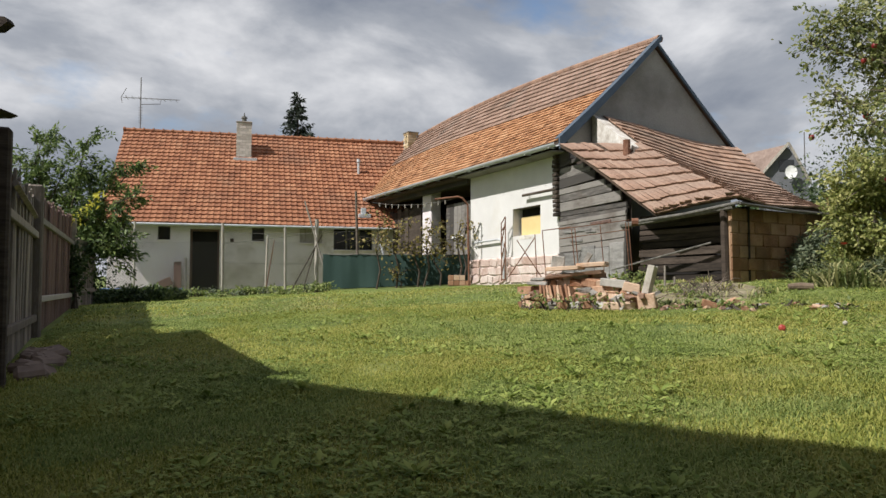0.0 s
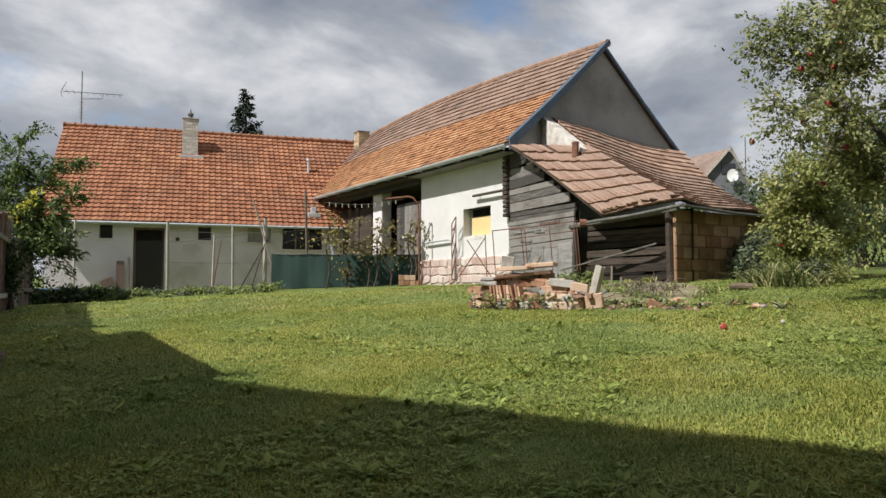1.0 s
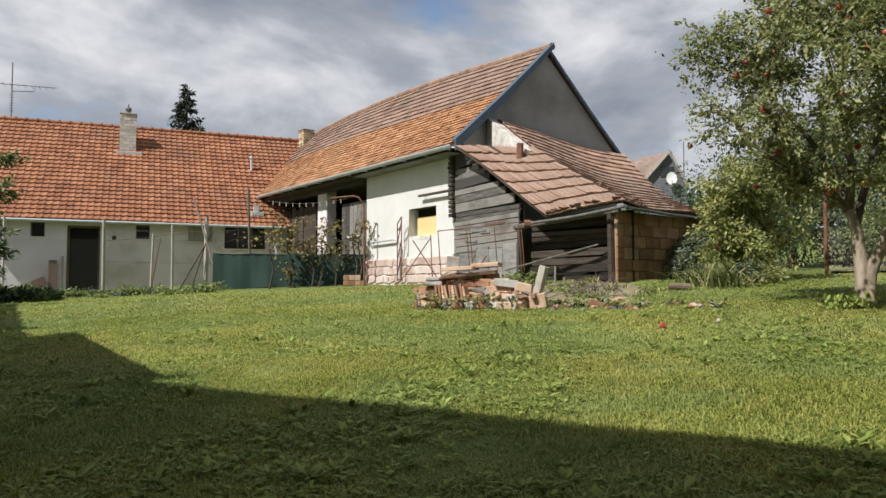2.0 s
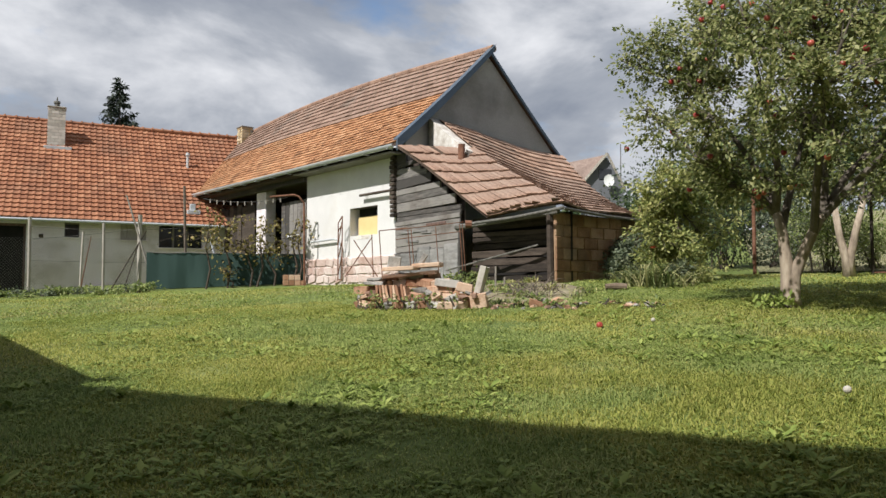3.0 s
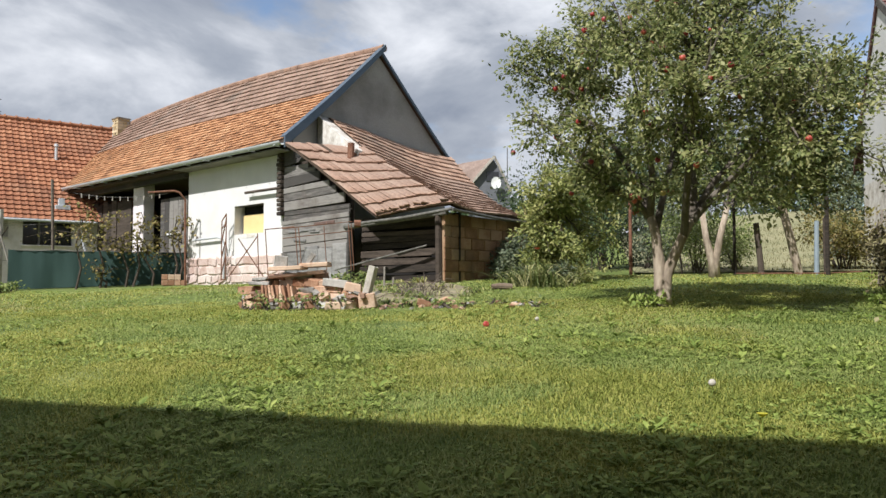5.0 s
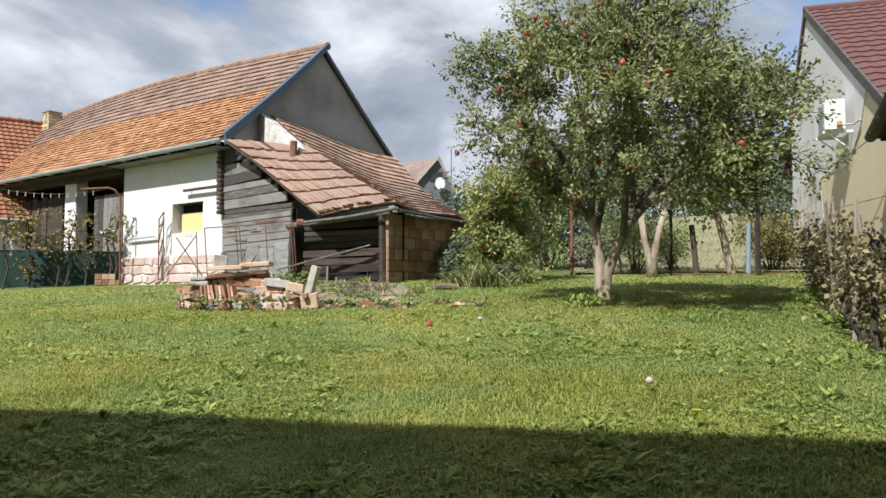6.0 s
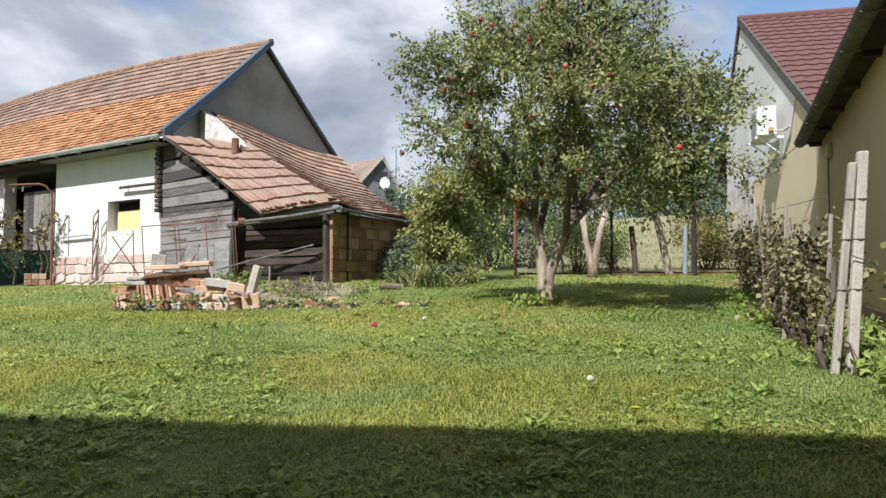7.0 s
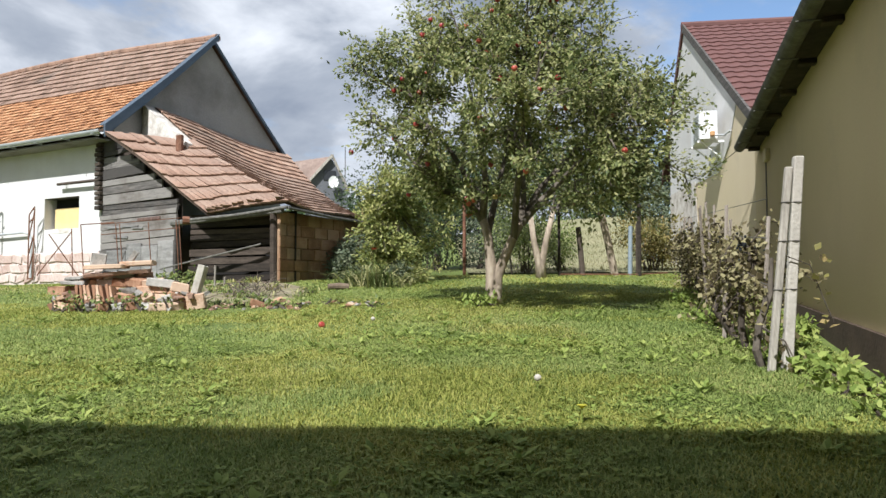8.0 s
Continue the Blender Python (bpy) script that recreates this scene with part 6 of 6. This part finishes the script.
part("log", tube([(-0.17, 0, 0.05), (0.0, 0.01, 0.06), (0.16, 0, 0.05)], [0.045, 0.055, 0.05], 9), "earth", st)

# ---- board fence on the left ----
fence = thing("board_fence", pose(0, 0, 0), "tall weathered board fence with concrete posts", "fence")
F0, F1, F2 = Vector((-1.90, 2.30, 0)), Vector((-5.0, 8.95, 0)), Vector((-7.25, 14.3, 0))
fr = random.Random(23)


def fence_run(a, b, h, mt, name):
    d = (b - a)
    L = d.length
    d.normalize()
    head = math.degrees(math.atan2(d.y, d.x))
    s = 0.0
    bay = part(name, box(0, L, 0.02, 0.045, 0.55, 0.63, 0.004, None, pose(a.x, a.y, gz(a.x, a.y) * 0.5 + gz(b.x, b.y) * 0.5 - 0.1, 0, 0, head)), "wood_pale" if mt == "wood_brown" else "wood_fence", fence)
    for zz in (1.42,):
        part("rail", box(0, L, -0.065, -0.015, zz, zz + 0.08, 0.006, None, pose(a.x, a.y, gz(a.x, a.y) * 0.5 + gz(b.x, b.y) * 0.5 - 0.1, 0, 0, head)), "wood_pale" if mt == "wood_brown" else "wood_fence", bay)
    part("rail", box(0, L, -0.065, -0.015, 0.42, 0.50, 0.006, None, pose(a.x, a.y, gz(a.x, a.y) * 0.5 + gz(b.x, b.y) * 0.5 - 0.1, 0, 0, head)), "wood_pale" if mt == "wood_brown" else "wood_fence", bay)
    while s < L - 0.03:
        w = min(fr.uniform(0.11, 0.15), L - s)
        p = a + d * s
        top = h + fr.uniform(-0.05, 0.05)
        z0 = gz(p.x, p.y)
        bm = prism([(0.004, -0.06), (w - 0.004, -0.06), (w - 0.004, top), (w * 0.5, top + 0.025), (0.004, top)], -0.012, 0.012)
        bmesh.ops.transform(bm, matrix=pose(p.x, p.y, z0, fr.gauss(0, 0.5), fr.gauss(0, 0.4), head), verts=bm.verts)
        part("board", bm, mt, bay)
        s += w


fence_run(F0, F1, 1.72, "wood_fence", "near_bay")
fence_run(F1, F2, 1.74, "wood_brown", "far_bay")
for p, w, h, mt in ((F1, 0.10, 1.86, "wood_fence"), (F2, 0.09, 1.75, "wood_fence"), (F0.lerp(F1, 0.48), 0.10, 1.8, "wood_fence")):
    part("post", box(-w, w, -w, w, -0.1, h, 0.02, None, pose(p.x, p.y, gz(p.x, p.y), 0, 0, 24)), mt, fence)
fence_run(Vector((-7.30, 14.5, 0)), Vector((-8.35, 17.6, 0)), 1.35, "wood_fence", "end_bay")
br = [F0.lerp(F1, t) + Vector((0.05, 0.02, 0)) for t in (0.62, 0.93)]
part("brace", tube([br[0] + Vector((0, 0, gz(br[0].x, br[0].y) + 1.62)), br[1] + Vector((0, 0, gz(br[1].x, br[1].y) + 1.45))], 0.035, 4), "wood_fence", fence)
gp = Vector((-3.27, 5.40, 0))
post = thing("gate_post", pose(gp.x, gp.y, gz(gp.x, gp.y), 0, 0, 24), "thick dark timber post with rounded top", "post")
part("shaft", box(-0.065, 0.065, -0.065, 0.065, -0.1, 1.92, 0.02), "wood_dark", post)
# the neighbour's low shed, whose eaves reach over the fence
ns = thing("neighbour_shed", pose(-2.76, 4.37, 0, 0, 0, 121.2), "low shed with dark tarred roof behind the fence", "shed")
# local x runs along the eaves away from the camera, local y is the neighbour's side
part("roof", face_mesh("roof", [(0, 0, 2.42), (4.05, 0, 2.92), (4.05, 2.8, 3.5), (0, 2.8, 3.14), (0, 0, 2.48), (4.05, 0, 2.98), (4.05, 2.8, 3.56), (0, 2.8, 3.2)],
                       [(0, 1, 2, 3), (7, 6, 5, 4), (0, 4, 5, 1), (1, 5, 6, 2), (2, 6, 7, 3), (3, 7, 4, 0)], "deck"), "", ns)
part("wall", box(0.2, 3.8, 0.35, 2.6, -0.2, 2.50), "wood_dark", ns)
out_ns = ns.matrix_world.inverted()
for name, tip, long, deep, high in (("gutter_end", (-2.655, 4.40, 2.507), 0.40, 0.08, 0.075), ("eave_board", (-3.68, 6.0, 2.37), 0.55, 0.30, 0.035)):
    bm = prism([(-long, -high * 0.5), (-0.06, -high * 0.5), (0.0, high * 0.1), (-0.02, high * 0.5), (-long, high * 0.9)], 0, deep)
    bmesh.ops.transform(bm, matrix=out_ns @ Matrix.Translation(tip), verts=bm.verts)
    part(name, bm, "wood_dark", ns, "dark end of the eaves gutter" if deep < 0.2 else "")
for k in range(16):
    t = fr.uniform(0.52, 0.74)
    p = F0.lerp(F1, t) + Vector((0.18 + fr.uniform(0, 0.25), 0.05, 0))
    st = tagged(new("loose_stone", face_mesh("stone", [], [], "tile_old")), "loose stone at the foot of the fence", "stone", "stones by the fence")
    bm = box(-0.12, 0.12, -0.09, 0.09, 0, 0.10, 0.03)
    bmesh.ops.transform(bm, matrix=pose(0, 0, 0, fr.gauss(0, 10), fr.gauss(0, 10), fr.uniform(0, 180)), verts=bm.verts)
    bm.to_mesh(st.data)
    bm.free()
    st.matrix_world = pose(p.x, p.y, gz(p.x, p.y) - 0.01)
# elder behind the fence, with one yellow spray
EB = Vector((-8.6, 16.2, 0))
EZ = gz(EB.x, EB.y)
ED = 16.2


def left_clump(px, py, dd=0.0):
    d_ = ED + dd
    return ((px - 784) / 1300 * d_ - EB.x, d_ - EB.y, EYE + (507 - py) / 1300 * d_ - EZ)


crown_tree("elder_bush", (EB.x, EB.y, EZ), [[Vector((0, 0, -0.1)), Vector((0.1, 0, 0.7)), Vector((0.15, 0, 1.3))], [Vector((-0.3, 0.2, -0.1)), Vector((-0.5, 0.2, 0.8)), Vector((-0.7, 0.2, 1.6))]], [[0.09, 0.07, 0.05], [0.07, 0.06, 0.04]],
           [left_clump(*c) for c in ((75, 260), (70, 240, 0.3), (110, 300), (90, 330, 0.5), (140, 290, -0.3), (150, 245, 0.2), (165, 330), (190, 370, -0.4), (200, 300, 0.3), (215, 400, -0.3), (170, 400), (190, 440, -0.4), (225, 350, -0.5), (130, 360, 0.3), (60, 300, 0.4), (205, 455, -0.4), (230, 300, 0.0), (30, 280, 0.5), (10, 320, 0.5), (150, 400), (165, 440, -0.2), (205, 425, -0.5), (120, 400, 0.2))],
           0.55, 20, 44, 0.125, "elder_leaf", "dark green elder bush overhanging the fence", 71, "bush", "bark_dark", 0.36)
leaf_r = np.random.default_rng(55)
spray = thing("yellow_spray", pose(-7.02, 13.7, gz(-7.02, 13.7)), "bright yellow leafy spray above the fence", "branch")
a, b = Vector((0.05, 0.0, 1.62)), Vector((0.62, 0.1, 2.22))
part("stem", tube([(0, 0, -0.02), (0, 0, 0.8), a, a.lerp(b, 0.5) + Vector((0, 0, 0.06)), b], 0.008, 4), "bark_dark", spray)
tt = leaf_r.uniform(0, 1, 70)[:, None]
leaf_cloud("leaves", np.array(a) * (1 - tt) + np.array(b) * tt + leaf_r.normal(0, 0.05, (70, 3)), leaf_r.normal(0, 1, (70, 3)), 0.11 * leaf_r.uniform(0.6, 1.2, 70), "yellow_leaf", spray, leaf_r, 0.1, 0.4)
shrub("garden_shrub", (-9.2, 17.6, gz(-9.2, 17.6)), 1.9, 0.9, 1.1, 5200, 0.11, "dark_leaf", "dark dense shrub behind the board fence", 73, 12)
# ivy on the end of the fence
shrub("fence_creeper", (-7.0, 14.0, gz(-7, 14)), 0.30, 0.35, 0.85, 900, 0.08, "dark_leaf", "dark creeper hanging on the fence end", 72, 8, 0.7, "creeper", 5, 0.3)

# spruce behind the house
SD = 46.0
sx = (524 - 784) / 1300 * SD
spruce = thing("spruce", pose(sx, SD, 1.2), "dark spruce top behind the roof", "tree")
part("trunk", tube([(0, 0, 0), (0, 0, 12.0)], [0.22, 0.03], 8), "bark_dark", spruce)
sr = np.random.default_rng(77)
P, D = [], []
for k in range(150):
    h = 11.9 - 7.5 * (k / 150) ** 0.9
    reach = 0.10 + (11.9 - h) * 0.36 * sr.uniform(0.55, 1.15)
    a = sr.uniform(0, 6.283)
    n = int(8 + 38 * reach)
    t = sr.uniform(0.1, 1, n)
    q = np.stack([np.cos(a) * reach * t, np.sin(a) * reach * t, h - 0.10 * reach * t + 0.2 * reach * t * t], 1) + sr.normal(0, 0.07, (n, 3))
    P.append(q)
    D.append(np.repeat(np.array([[math.cos(a), math.sin(a), -0.2]]), n, 0))
P, D = np.vstack(P), np.vstack(D)
leaf_cloud("needles", P, D, 0.34 * sr.uniform(0.6, 1.2, len(P)), "spruce", spruce, sr, 0.3, 0.30)["kind"] = "stuff"

# ---- yard fence with wires, green netting and vines ----
YD = 22.2
yard_z = lambda px: gz((px - 784) / 1300 * YD, YD)
yard = thing("yard_fence", pose(0, 0, 0), "old wire fence with thin mixed posts before the house", "fence")


def yard_at(px, py, d_=YD):
    return Vector(((px - 784) / 1300 * d_, d_, EYE + (507 - py) / 1300 * d_))


for px, top, topx, r, mt in ((237, 392, 237, 0.035, "wood_pale"), (394, 395, 393, 0.045, "wood_pale"), (470, 418, 473, 0.032, "wood_pale"), (505, 402, 504, 0.038, "wood_pale"), (560, 388, 560, 0.060, "wood_pale"), (634, 338, 629, 0.036, "twig"), (822, 375, 820, 0.04, "wood_pale")):
    b = yard_at(px, 507)
    t = yard_at(topx, top)
    part("post", tube([(b.x, b.y, yard_z(px) - 0.1), b.lerp(t, 0.5), t], r, 8), mt, yard)
lines = []
x0, x1 = yard_at(160, 0).x, yard_at(560, 0).x
H = 1.55
z0 = yard_z(360) + 0.05
n = int((x1 - x0 + H) / 0.085)
for k in range(n):
    s0 = x0 - H + 0.085 * k
    lo, hi = max(x0, s0), min(x1, s0 + H)
    if hi > lo:
        lines.append(((lo, YD, z0 + lo - s0), (hi, YD, z0 + hi - s0)))
        lines.append(((lo, YD + 0.004, z0 + H - (lo - s0)), (hi, YD + 0.004, z0 + H - (hi - s0))))
straight_wires(yard, "mesh", lines, 0.0028, "wire")
for za, zb, zm in ((2.55, 2.58, 2.42), (1.62, 1.6, 1.55), (2.2, 2.75, 2.36)):
    a, b = yard_at(394, 0), yard_at(630, 0)
    part("wire", tube(bezier(Vector((a.x, YD - 0.02, za)), Vector(((a.x + b.x) / 2, YD - 0.02, zm)), Vector((b.x, YD - 0.02, zb)), 8), 0.005, 4), "wire", yard)
for p0, p1, r, mt in (((538, 355), (585, 508), 0.030, "wood_pale"), ((570, 415), (515, 508), 0.020, "bark_dark"), ((560, 430), (536, 510), 0.018, "bark_dark"), ((485, 425), (470, 508), 0.016, "rust"), ((672, 425), (692, 500), 0.035, "zinc")):
    a, b = yard_at(*p0, YD - 0.1), yard_at(*p1, YD - 0.25)
    b.z = gz(b.x, b.y)
    p = thing("leaning_pole", pose(b.x, b.y, b.z), "thin weathered pole leaning on the fence" if mt != "zinc" else "short grey pipe leaning on the netting", "pole", "poles on the yard fence")
    part("pole", tube([(0, 0, -0.02), (a - b) * 0.5, a - b], [r * 1.1, r, r * 0.8], 6), mt, p)
net = thing("green_netting", pose(0, 0, 0), "dark green shade netting hung on the yard fence", "netting")
nv_, nf_ = [], []
NC = 36
for j in (0, 1, 2, 3):
    for i in range(NC + 1):
        px = 571 + (838 - 571) * i / NC
        d_ = 21.7 - 0.5 * i / NC
        x = (px - 784) / 1300 * d_
        g = gz(x, d_)
        zt = EYE + (507 - 451) / 1300 * d_ - 0.03 * math.sin(i * math.pi / 9) ** 2
        nv_.append((x, d_ + 0.05 * math.sin(i * 0.9) * (1 - j / 3) + 0.02 * math.sin(i * 2.3 + j), g + 0.02 + (zt - g) * j / 3))
base = len(nv_)
nv_ += [(x, y + 0.012, z) for x, y, z in nv_]
for j in range(3):
    for i in range(NC):
        q = j * (NC + 1) + i
        nf_ += [(q, q + 1, q + NC + 2, q + NC + 1), (q + base, q + NC + 1 + base, q + NC + 2 + base, q + 1 + base)]
part("net", face_mesh("net", nv_, nf_, "green_net", True), "", net)
part("top_wire", tube([Vector(nv_[3 * (NC + 1) + i]) for i in range(0, NC + 1, 3)], 0.010, 5), "wire", net)
# vines climbing over the netting
vy = np.random.default_rng(91)
for k, (px, py, spread, cnt) in enumerate(((700, 395, 0.62, 270), (672, 400, 0.40, 120), (735, 420, 0.55, 230), (770, 440, 0.5, 170), (826, 400, 0.28, 110), (700, 480, 0.25, 90), (815, 395, 0.2, 60), (765, 395, 0.30, 100))):
    top = yard_at(px, py, 20.9)
    foot = Vector((top.x + vy.normal(0, 0.15), 20.9, 0))
    foot.z = gz(foot.x, foot.y)
    v = thing("yard_vine", pose(*foot), "bare-stemmed vine with yellowing leaves over the netting", "vine", "yard vines")
    bm = bmesh.new()
    t = top - foot
    tube([Vector((0, 0, -0.03)), t * 0.3 + Vector((0.08, 0, 0)), t * 0.65 + Vector((-0.08, 0, 0)), t], [0.035, 0.03, 0.022, 0.012], 6, bm)
    P = []
    for c in range(9):
        s0 = t * vy.uniform(0.55, 1.0)
        e_ = s0 + Vector((vy.normal(0, spread), vy.normal(0, 0.2), vy.uniform(-0.35, 0.75) * spread * 1.1))
        m_ = s0.lerp(e_, 0.5) + Vector((0, 0, 0.14))
        tube([s0, m_, e_], [0.012, 0.009, 0.004], 4, bm)
        for i in range(cnt // 9):
            w = vy.uniform(0.2, 1)
            P.append(s0 * (1 - w) ** 2 + m_ * 2 * w * (1 - w) + e_ * w * w + Vector(vy.normal(0, 0.09, 3)))
    part("cane", bm, "bark_dark", v)
    P = np.array(P)
    leaf_cloud("leaves", P, vy.normal(0, 1, P.shape), 0.088 * vy.uniform(0.6, 1.3, len(P)), "vine_green", v, vy, 0.5, 0.85)["kind"] = "stuff"
# clothes line with pegs, bent pipe rail before the passage
line = thing("clothes_line", pose(0, 0, 0), "sagging clothes line with whitish pegs", "clothes line")
a, b = yard_at(660, 358, 22.5), yard_at(800, 352, 21.2)
pts = bezier(a, a.lerp(b, 0.5) - Vector((0, 0, 0.24)), b, 12)
part("cord", tube(pts, 0.006, 4), "wire", line)
for i in range(1, 12):
    p = pts[i]
    part("peg", box(p.x - 0.015, p.x + 0.015, p.y - 0.01, p.y + 0.01, p.z - 0.10, p.z + 0.02, 0.003), "wood_pale", line)
bent = thing("bent_pipe", pose(0, 0, 0), "bent rusty pipe frame before the passage", "pipe frame")
p0, p1, p2, p3 = yard_at(770, 352, 20.6), yard_at(815, 347, 20.4), yard_at(828, 362, 20.4), yard_at(830, 505, 20.4)
p3.z = gz(p3.x, p3.y)
part("pipe", tube([p0, p0.lerp(p1, 0.9), p1 + Vector((0.06, 0, -0.05)), p2, p3], 0.028, 8), "rust", bent)
bl = thing("brick_stack", pose(yard_at(812, 0, 20.7).x, 20.7, gz(0.4, 20.7)), "small stack of red bricks beside the netting", "bricks")
for k in range(7):
    part("brick", box(-0.3 + 0.16 * (k % 4), -0.15 + 0.16 * (k % 4), -0.13, 0.13, 0.075 * (k // 4) * 2, 0.14 + 0.15 * (k // 4), 0.008), "brick_red", bl)
# things along the white wall
WB = lambda y, z, o=-0.05: BARN @ Vector((o, y, z))
rod = thing("wall_rod", pose(0, 0, 0), "dark iron bar sticking out along the white wall", "bar")
part("bar", tube([WB(0.30, 3.20, -0.12), WB(1.75, 3.20, -0.12)], 0.035, 7), "wood_dark", rod)
for z in (0.5, 1.6):
    part("hook", tube([WB(z, 3.20, 0.0), WB(z, 3.20, -0.13)], 0.018, 5), "wood_dark", rod)
rail = thing("wall_rail", pose(0, 0, 0), "thin grey pipe rail fixed to the white wall", "rail")
part("pipe", tube([WB(4.25, 2.13, -0.10), WB(3.0, 2.16, -0.10), WB(2.78, 2.10, -0.10), WB(2.70, 1.9, -0.10), WB(2.70, 1.08, -0.10)], 0.028, 7), "zinc", rail)
part("foot", tube([WB(4.25, 2.13, -0.10), WB(4.25, 2.13, 0.0)], 0.022, 6), "zinc", rail)
gatef = thing("iron_gate_frame", pose(0, 0, 0), "rusty iron gate frame leaning at the white wall", "gate")
for a, b in (((2.62, 1.05), (2.62, 2.55)), ((2.42, 1.05), (2.42, 2.72)), ((2.62, 2.55), (2.42, 2.72)), ((2.62, 2.35), (2.42, 2.5)), ((2.62, 2.0), (2.42, 2.6)), ((2.62, 1.6), (2.42, 2.1)), ((2.62, 1.2), (2.42, 1.7)), ((2.62, 1.08), (2.42, 1.08))):
    part("bar", tube([WB(a[0], a[1], -0.22), WB(b[0], b[1], -0.22)], 0.016, 5), "rust", gatef)
mesh_ = thing("rod_trellis", pose(0, 0, 0), "thin rusty rods standing as a loose trellis", "trellis")
tm = lambda px, py, d_: yard_at(px, py, d_)
for a, b in (((900, 490), (947, 420)), ((915, 425), (958, 490)), ((947, 415), (950, 490)), ((960, 408), (966, 490)), ((960, 408), (1010, 402))):
    part("rod", tube([tm(*a, 16.2), tm(*b, 16.0)], 0.012, 5), "rust", mesh_)
tr2 = thing("rod_trellis", pose(0, 0, 0), "thin rusty wire panel before the board wall", "trellis")
for px in (1012, 1018, 1063, 1108, 1113):
    part("rod", tube([tm(px, 405 - (px - 1012) * 0.12, 13.4), tm(px + 6, 478, 13.4)], 0.009, 5), "rust", tr2)
for py in (403, 420):
    part("rod", tube([tm(990, py + 3, 13.4), tm(1115, py - 14, 13.4)], 0.008, 5), "rust", tr2)
# weeds along the yard
wr = np.random.default_rng(33)
for k in range(30):
    px = 170 + 14.0 * k + wr.uniform(-6, 6)
    d_ = 20.6 + wr.uniform(-0.4, 0.9)
    x = (px - 784) / 1300 * d_
    shrub("yard_weeds", (x, d_, gz(x, d_)), 0.38, 0.30, wr.uniform(0.05, 0.17) + 0.05 * (k < 12), 150, 0.085, "mid_leaf" if k % 3 else "grey_leaf", "rank weeds along the yard fence", 500 + k, 6, 0.6, "weeds", 5, 0.2, group="weeds along the yard")
for k in range(22):
    px, d_ = 128 + 9.2 * k + wr.uniform(-6, 6), wr.uniform(17.2, 20.2)
    x = (px - 784) / 1300 * d_
    shrub("rank_weeds", (x, d_, gz(x, d_)), 0.50, 0.45, wr.uniform(0.13, 0.27), 420, 0.11, "elder_leaf" if k % 3 else "dark_leaf", "dark rank weeds in the shade near the yard", 560 + k, 7, 0.55, "weeds", 5, 0.2, group="weeds in the shade")
pool = thing("blue_trough", pose(-9.6, 22.4, gz(-9.6, 22.4), 0, 0, 12), "low blue plastic trough against the house", "trough")
part("tub", box(-1.55, 1.55, -0.2, 0.2, 0.0, 0.24, 0.03), "blue_plastic", pool)
part("rim", box(-1.6, 1.6, -0.24, 0.24, 0.24, 0.29, 0.015), "blue_plastic", pool)
junk = thing("old_boards", HOUSE @ pose(2.35, 0.15, gz(-8.8, 24.4)), "broken boards leaning by the doorway", "boards")
part("board", box(-0.34, 0.1, -0.03, 0.02, 0.25, 0.52, 0.006, None, pose(0, 0, 0, 0, -24, 0)), "wood_brown", junk)
part("board", box(0.0, 0.24, 0.03, 0.07, 0.0, 1.02, 0.006), "wood_brown", junk)
part("board", box(0.34, 0.42, -0.02, 0.05, 0.0, 1.15, 0.006), "wood_grey", junk)
# dandelions in the lawn
for k, (x, y, yel_) in enumerate(((2.78, 3.16, False), (2.45, 2.48, True), (3.40, 6.23, False))):
    dn = thing("dandelion", pose(x, y, gz(x, y)), "yellow dandelion flower in the lawn" if yel_ else "white dandelion clock in the lawn", "flower", "dandelions")
    part("stem", tube([(0, 0, 0), (0, 0, 0.085)], 0.003, 5), "broad", dn)
    bm = bmesh.new()
    if yel_:
        bmesh.ops.create_cone(bm, cap_ends=True, segments=14, radius1=0.008, radius2=0.024, depth=0.014, matrix=Matrix.Translation((0, 0, 0.09)))
    else:
        bmesh.ops.create_icosphere(bm, subdivisions=2, radius=0.021, matrix=Matrix.Translation((0, 0, 0.075)))
    part("head", bm, "yellow_leaf" if yel_ else "concrete", dn)

# ---- the house behind the camera, whose shade lies over the lawn ----
own = thing("tall_house", pose(-5.51, 2.51, 0, 0, 0, 90 - 127.6), "tall rendered house at the near end of the garden", "house")
part("wall", box(-0.6, 15.0, -9.0, -0.12, -1.2, 6.392), "beige", own)
part("roof", face_mesh("roof", [(-0.7, 0.0, 6.40), (15.1, 0.0, 6.40), (15.1, -4.6, 8.6), (-0.7, -4.6, 8.6), (-0.7, -9.2, 6.4), (15.1, -9.2, 6.4)], [(0, 1, 2, 3), (3, 2, 5, 4), (0, 4, 5, 1), (0, 3, 4), (1, 5, 2)], "tile_brown_rest"), "", own)
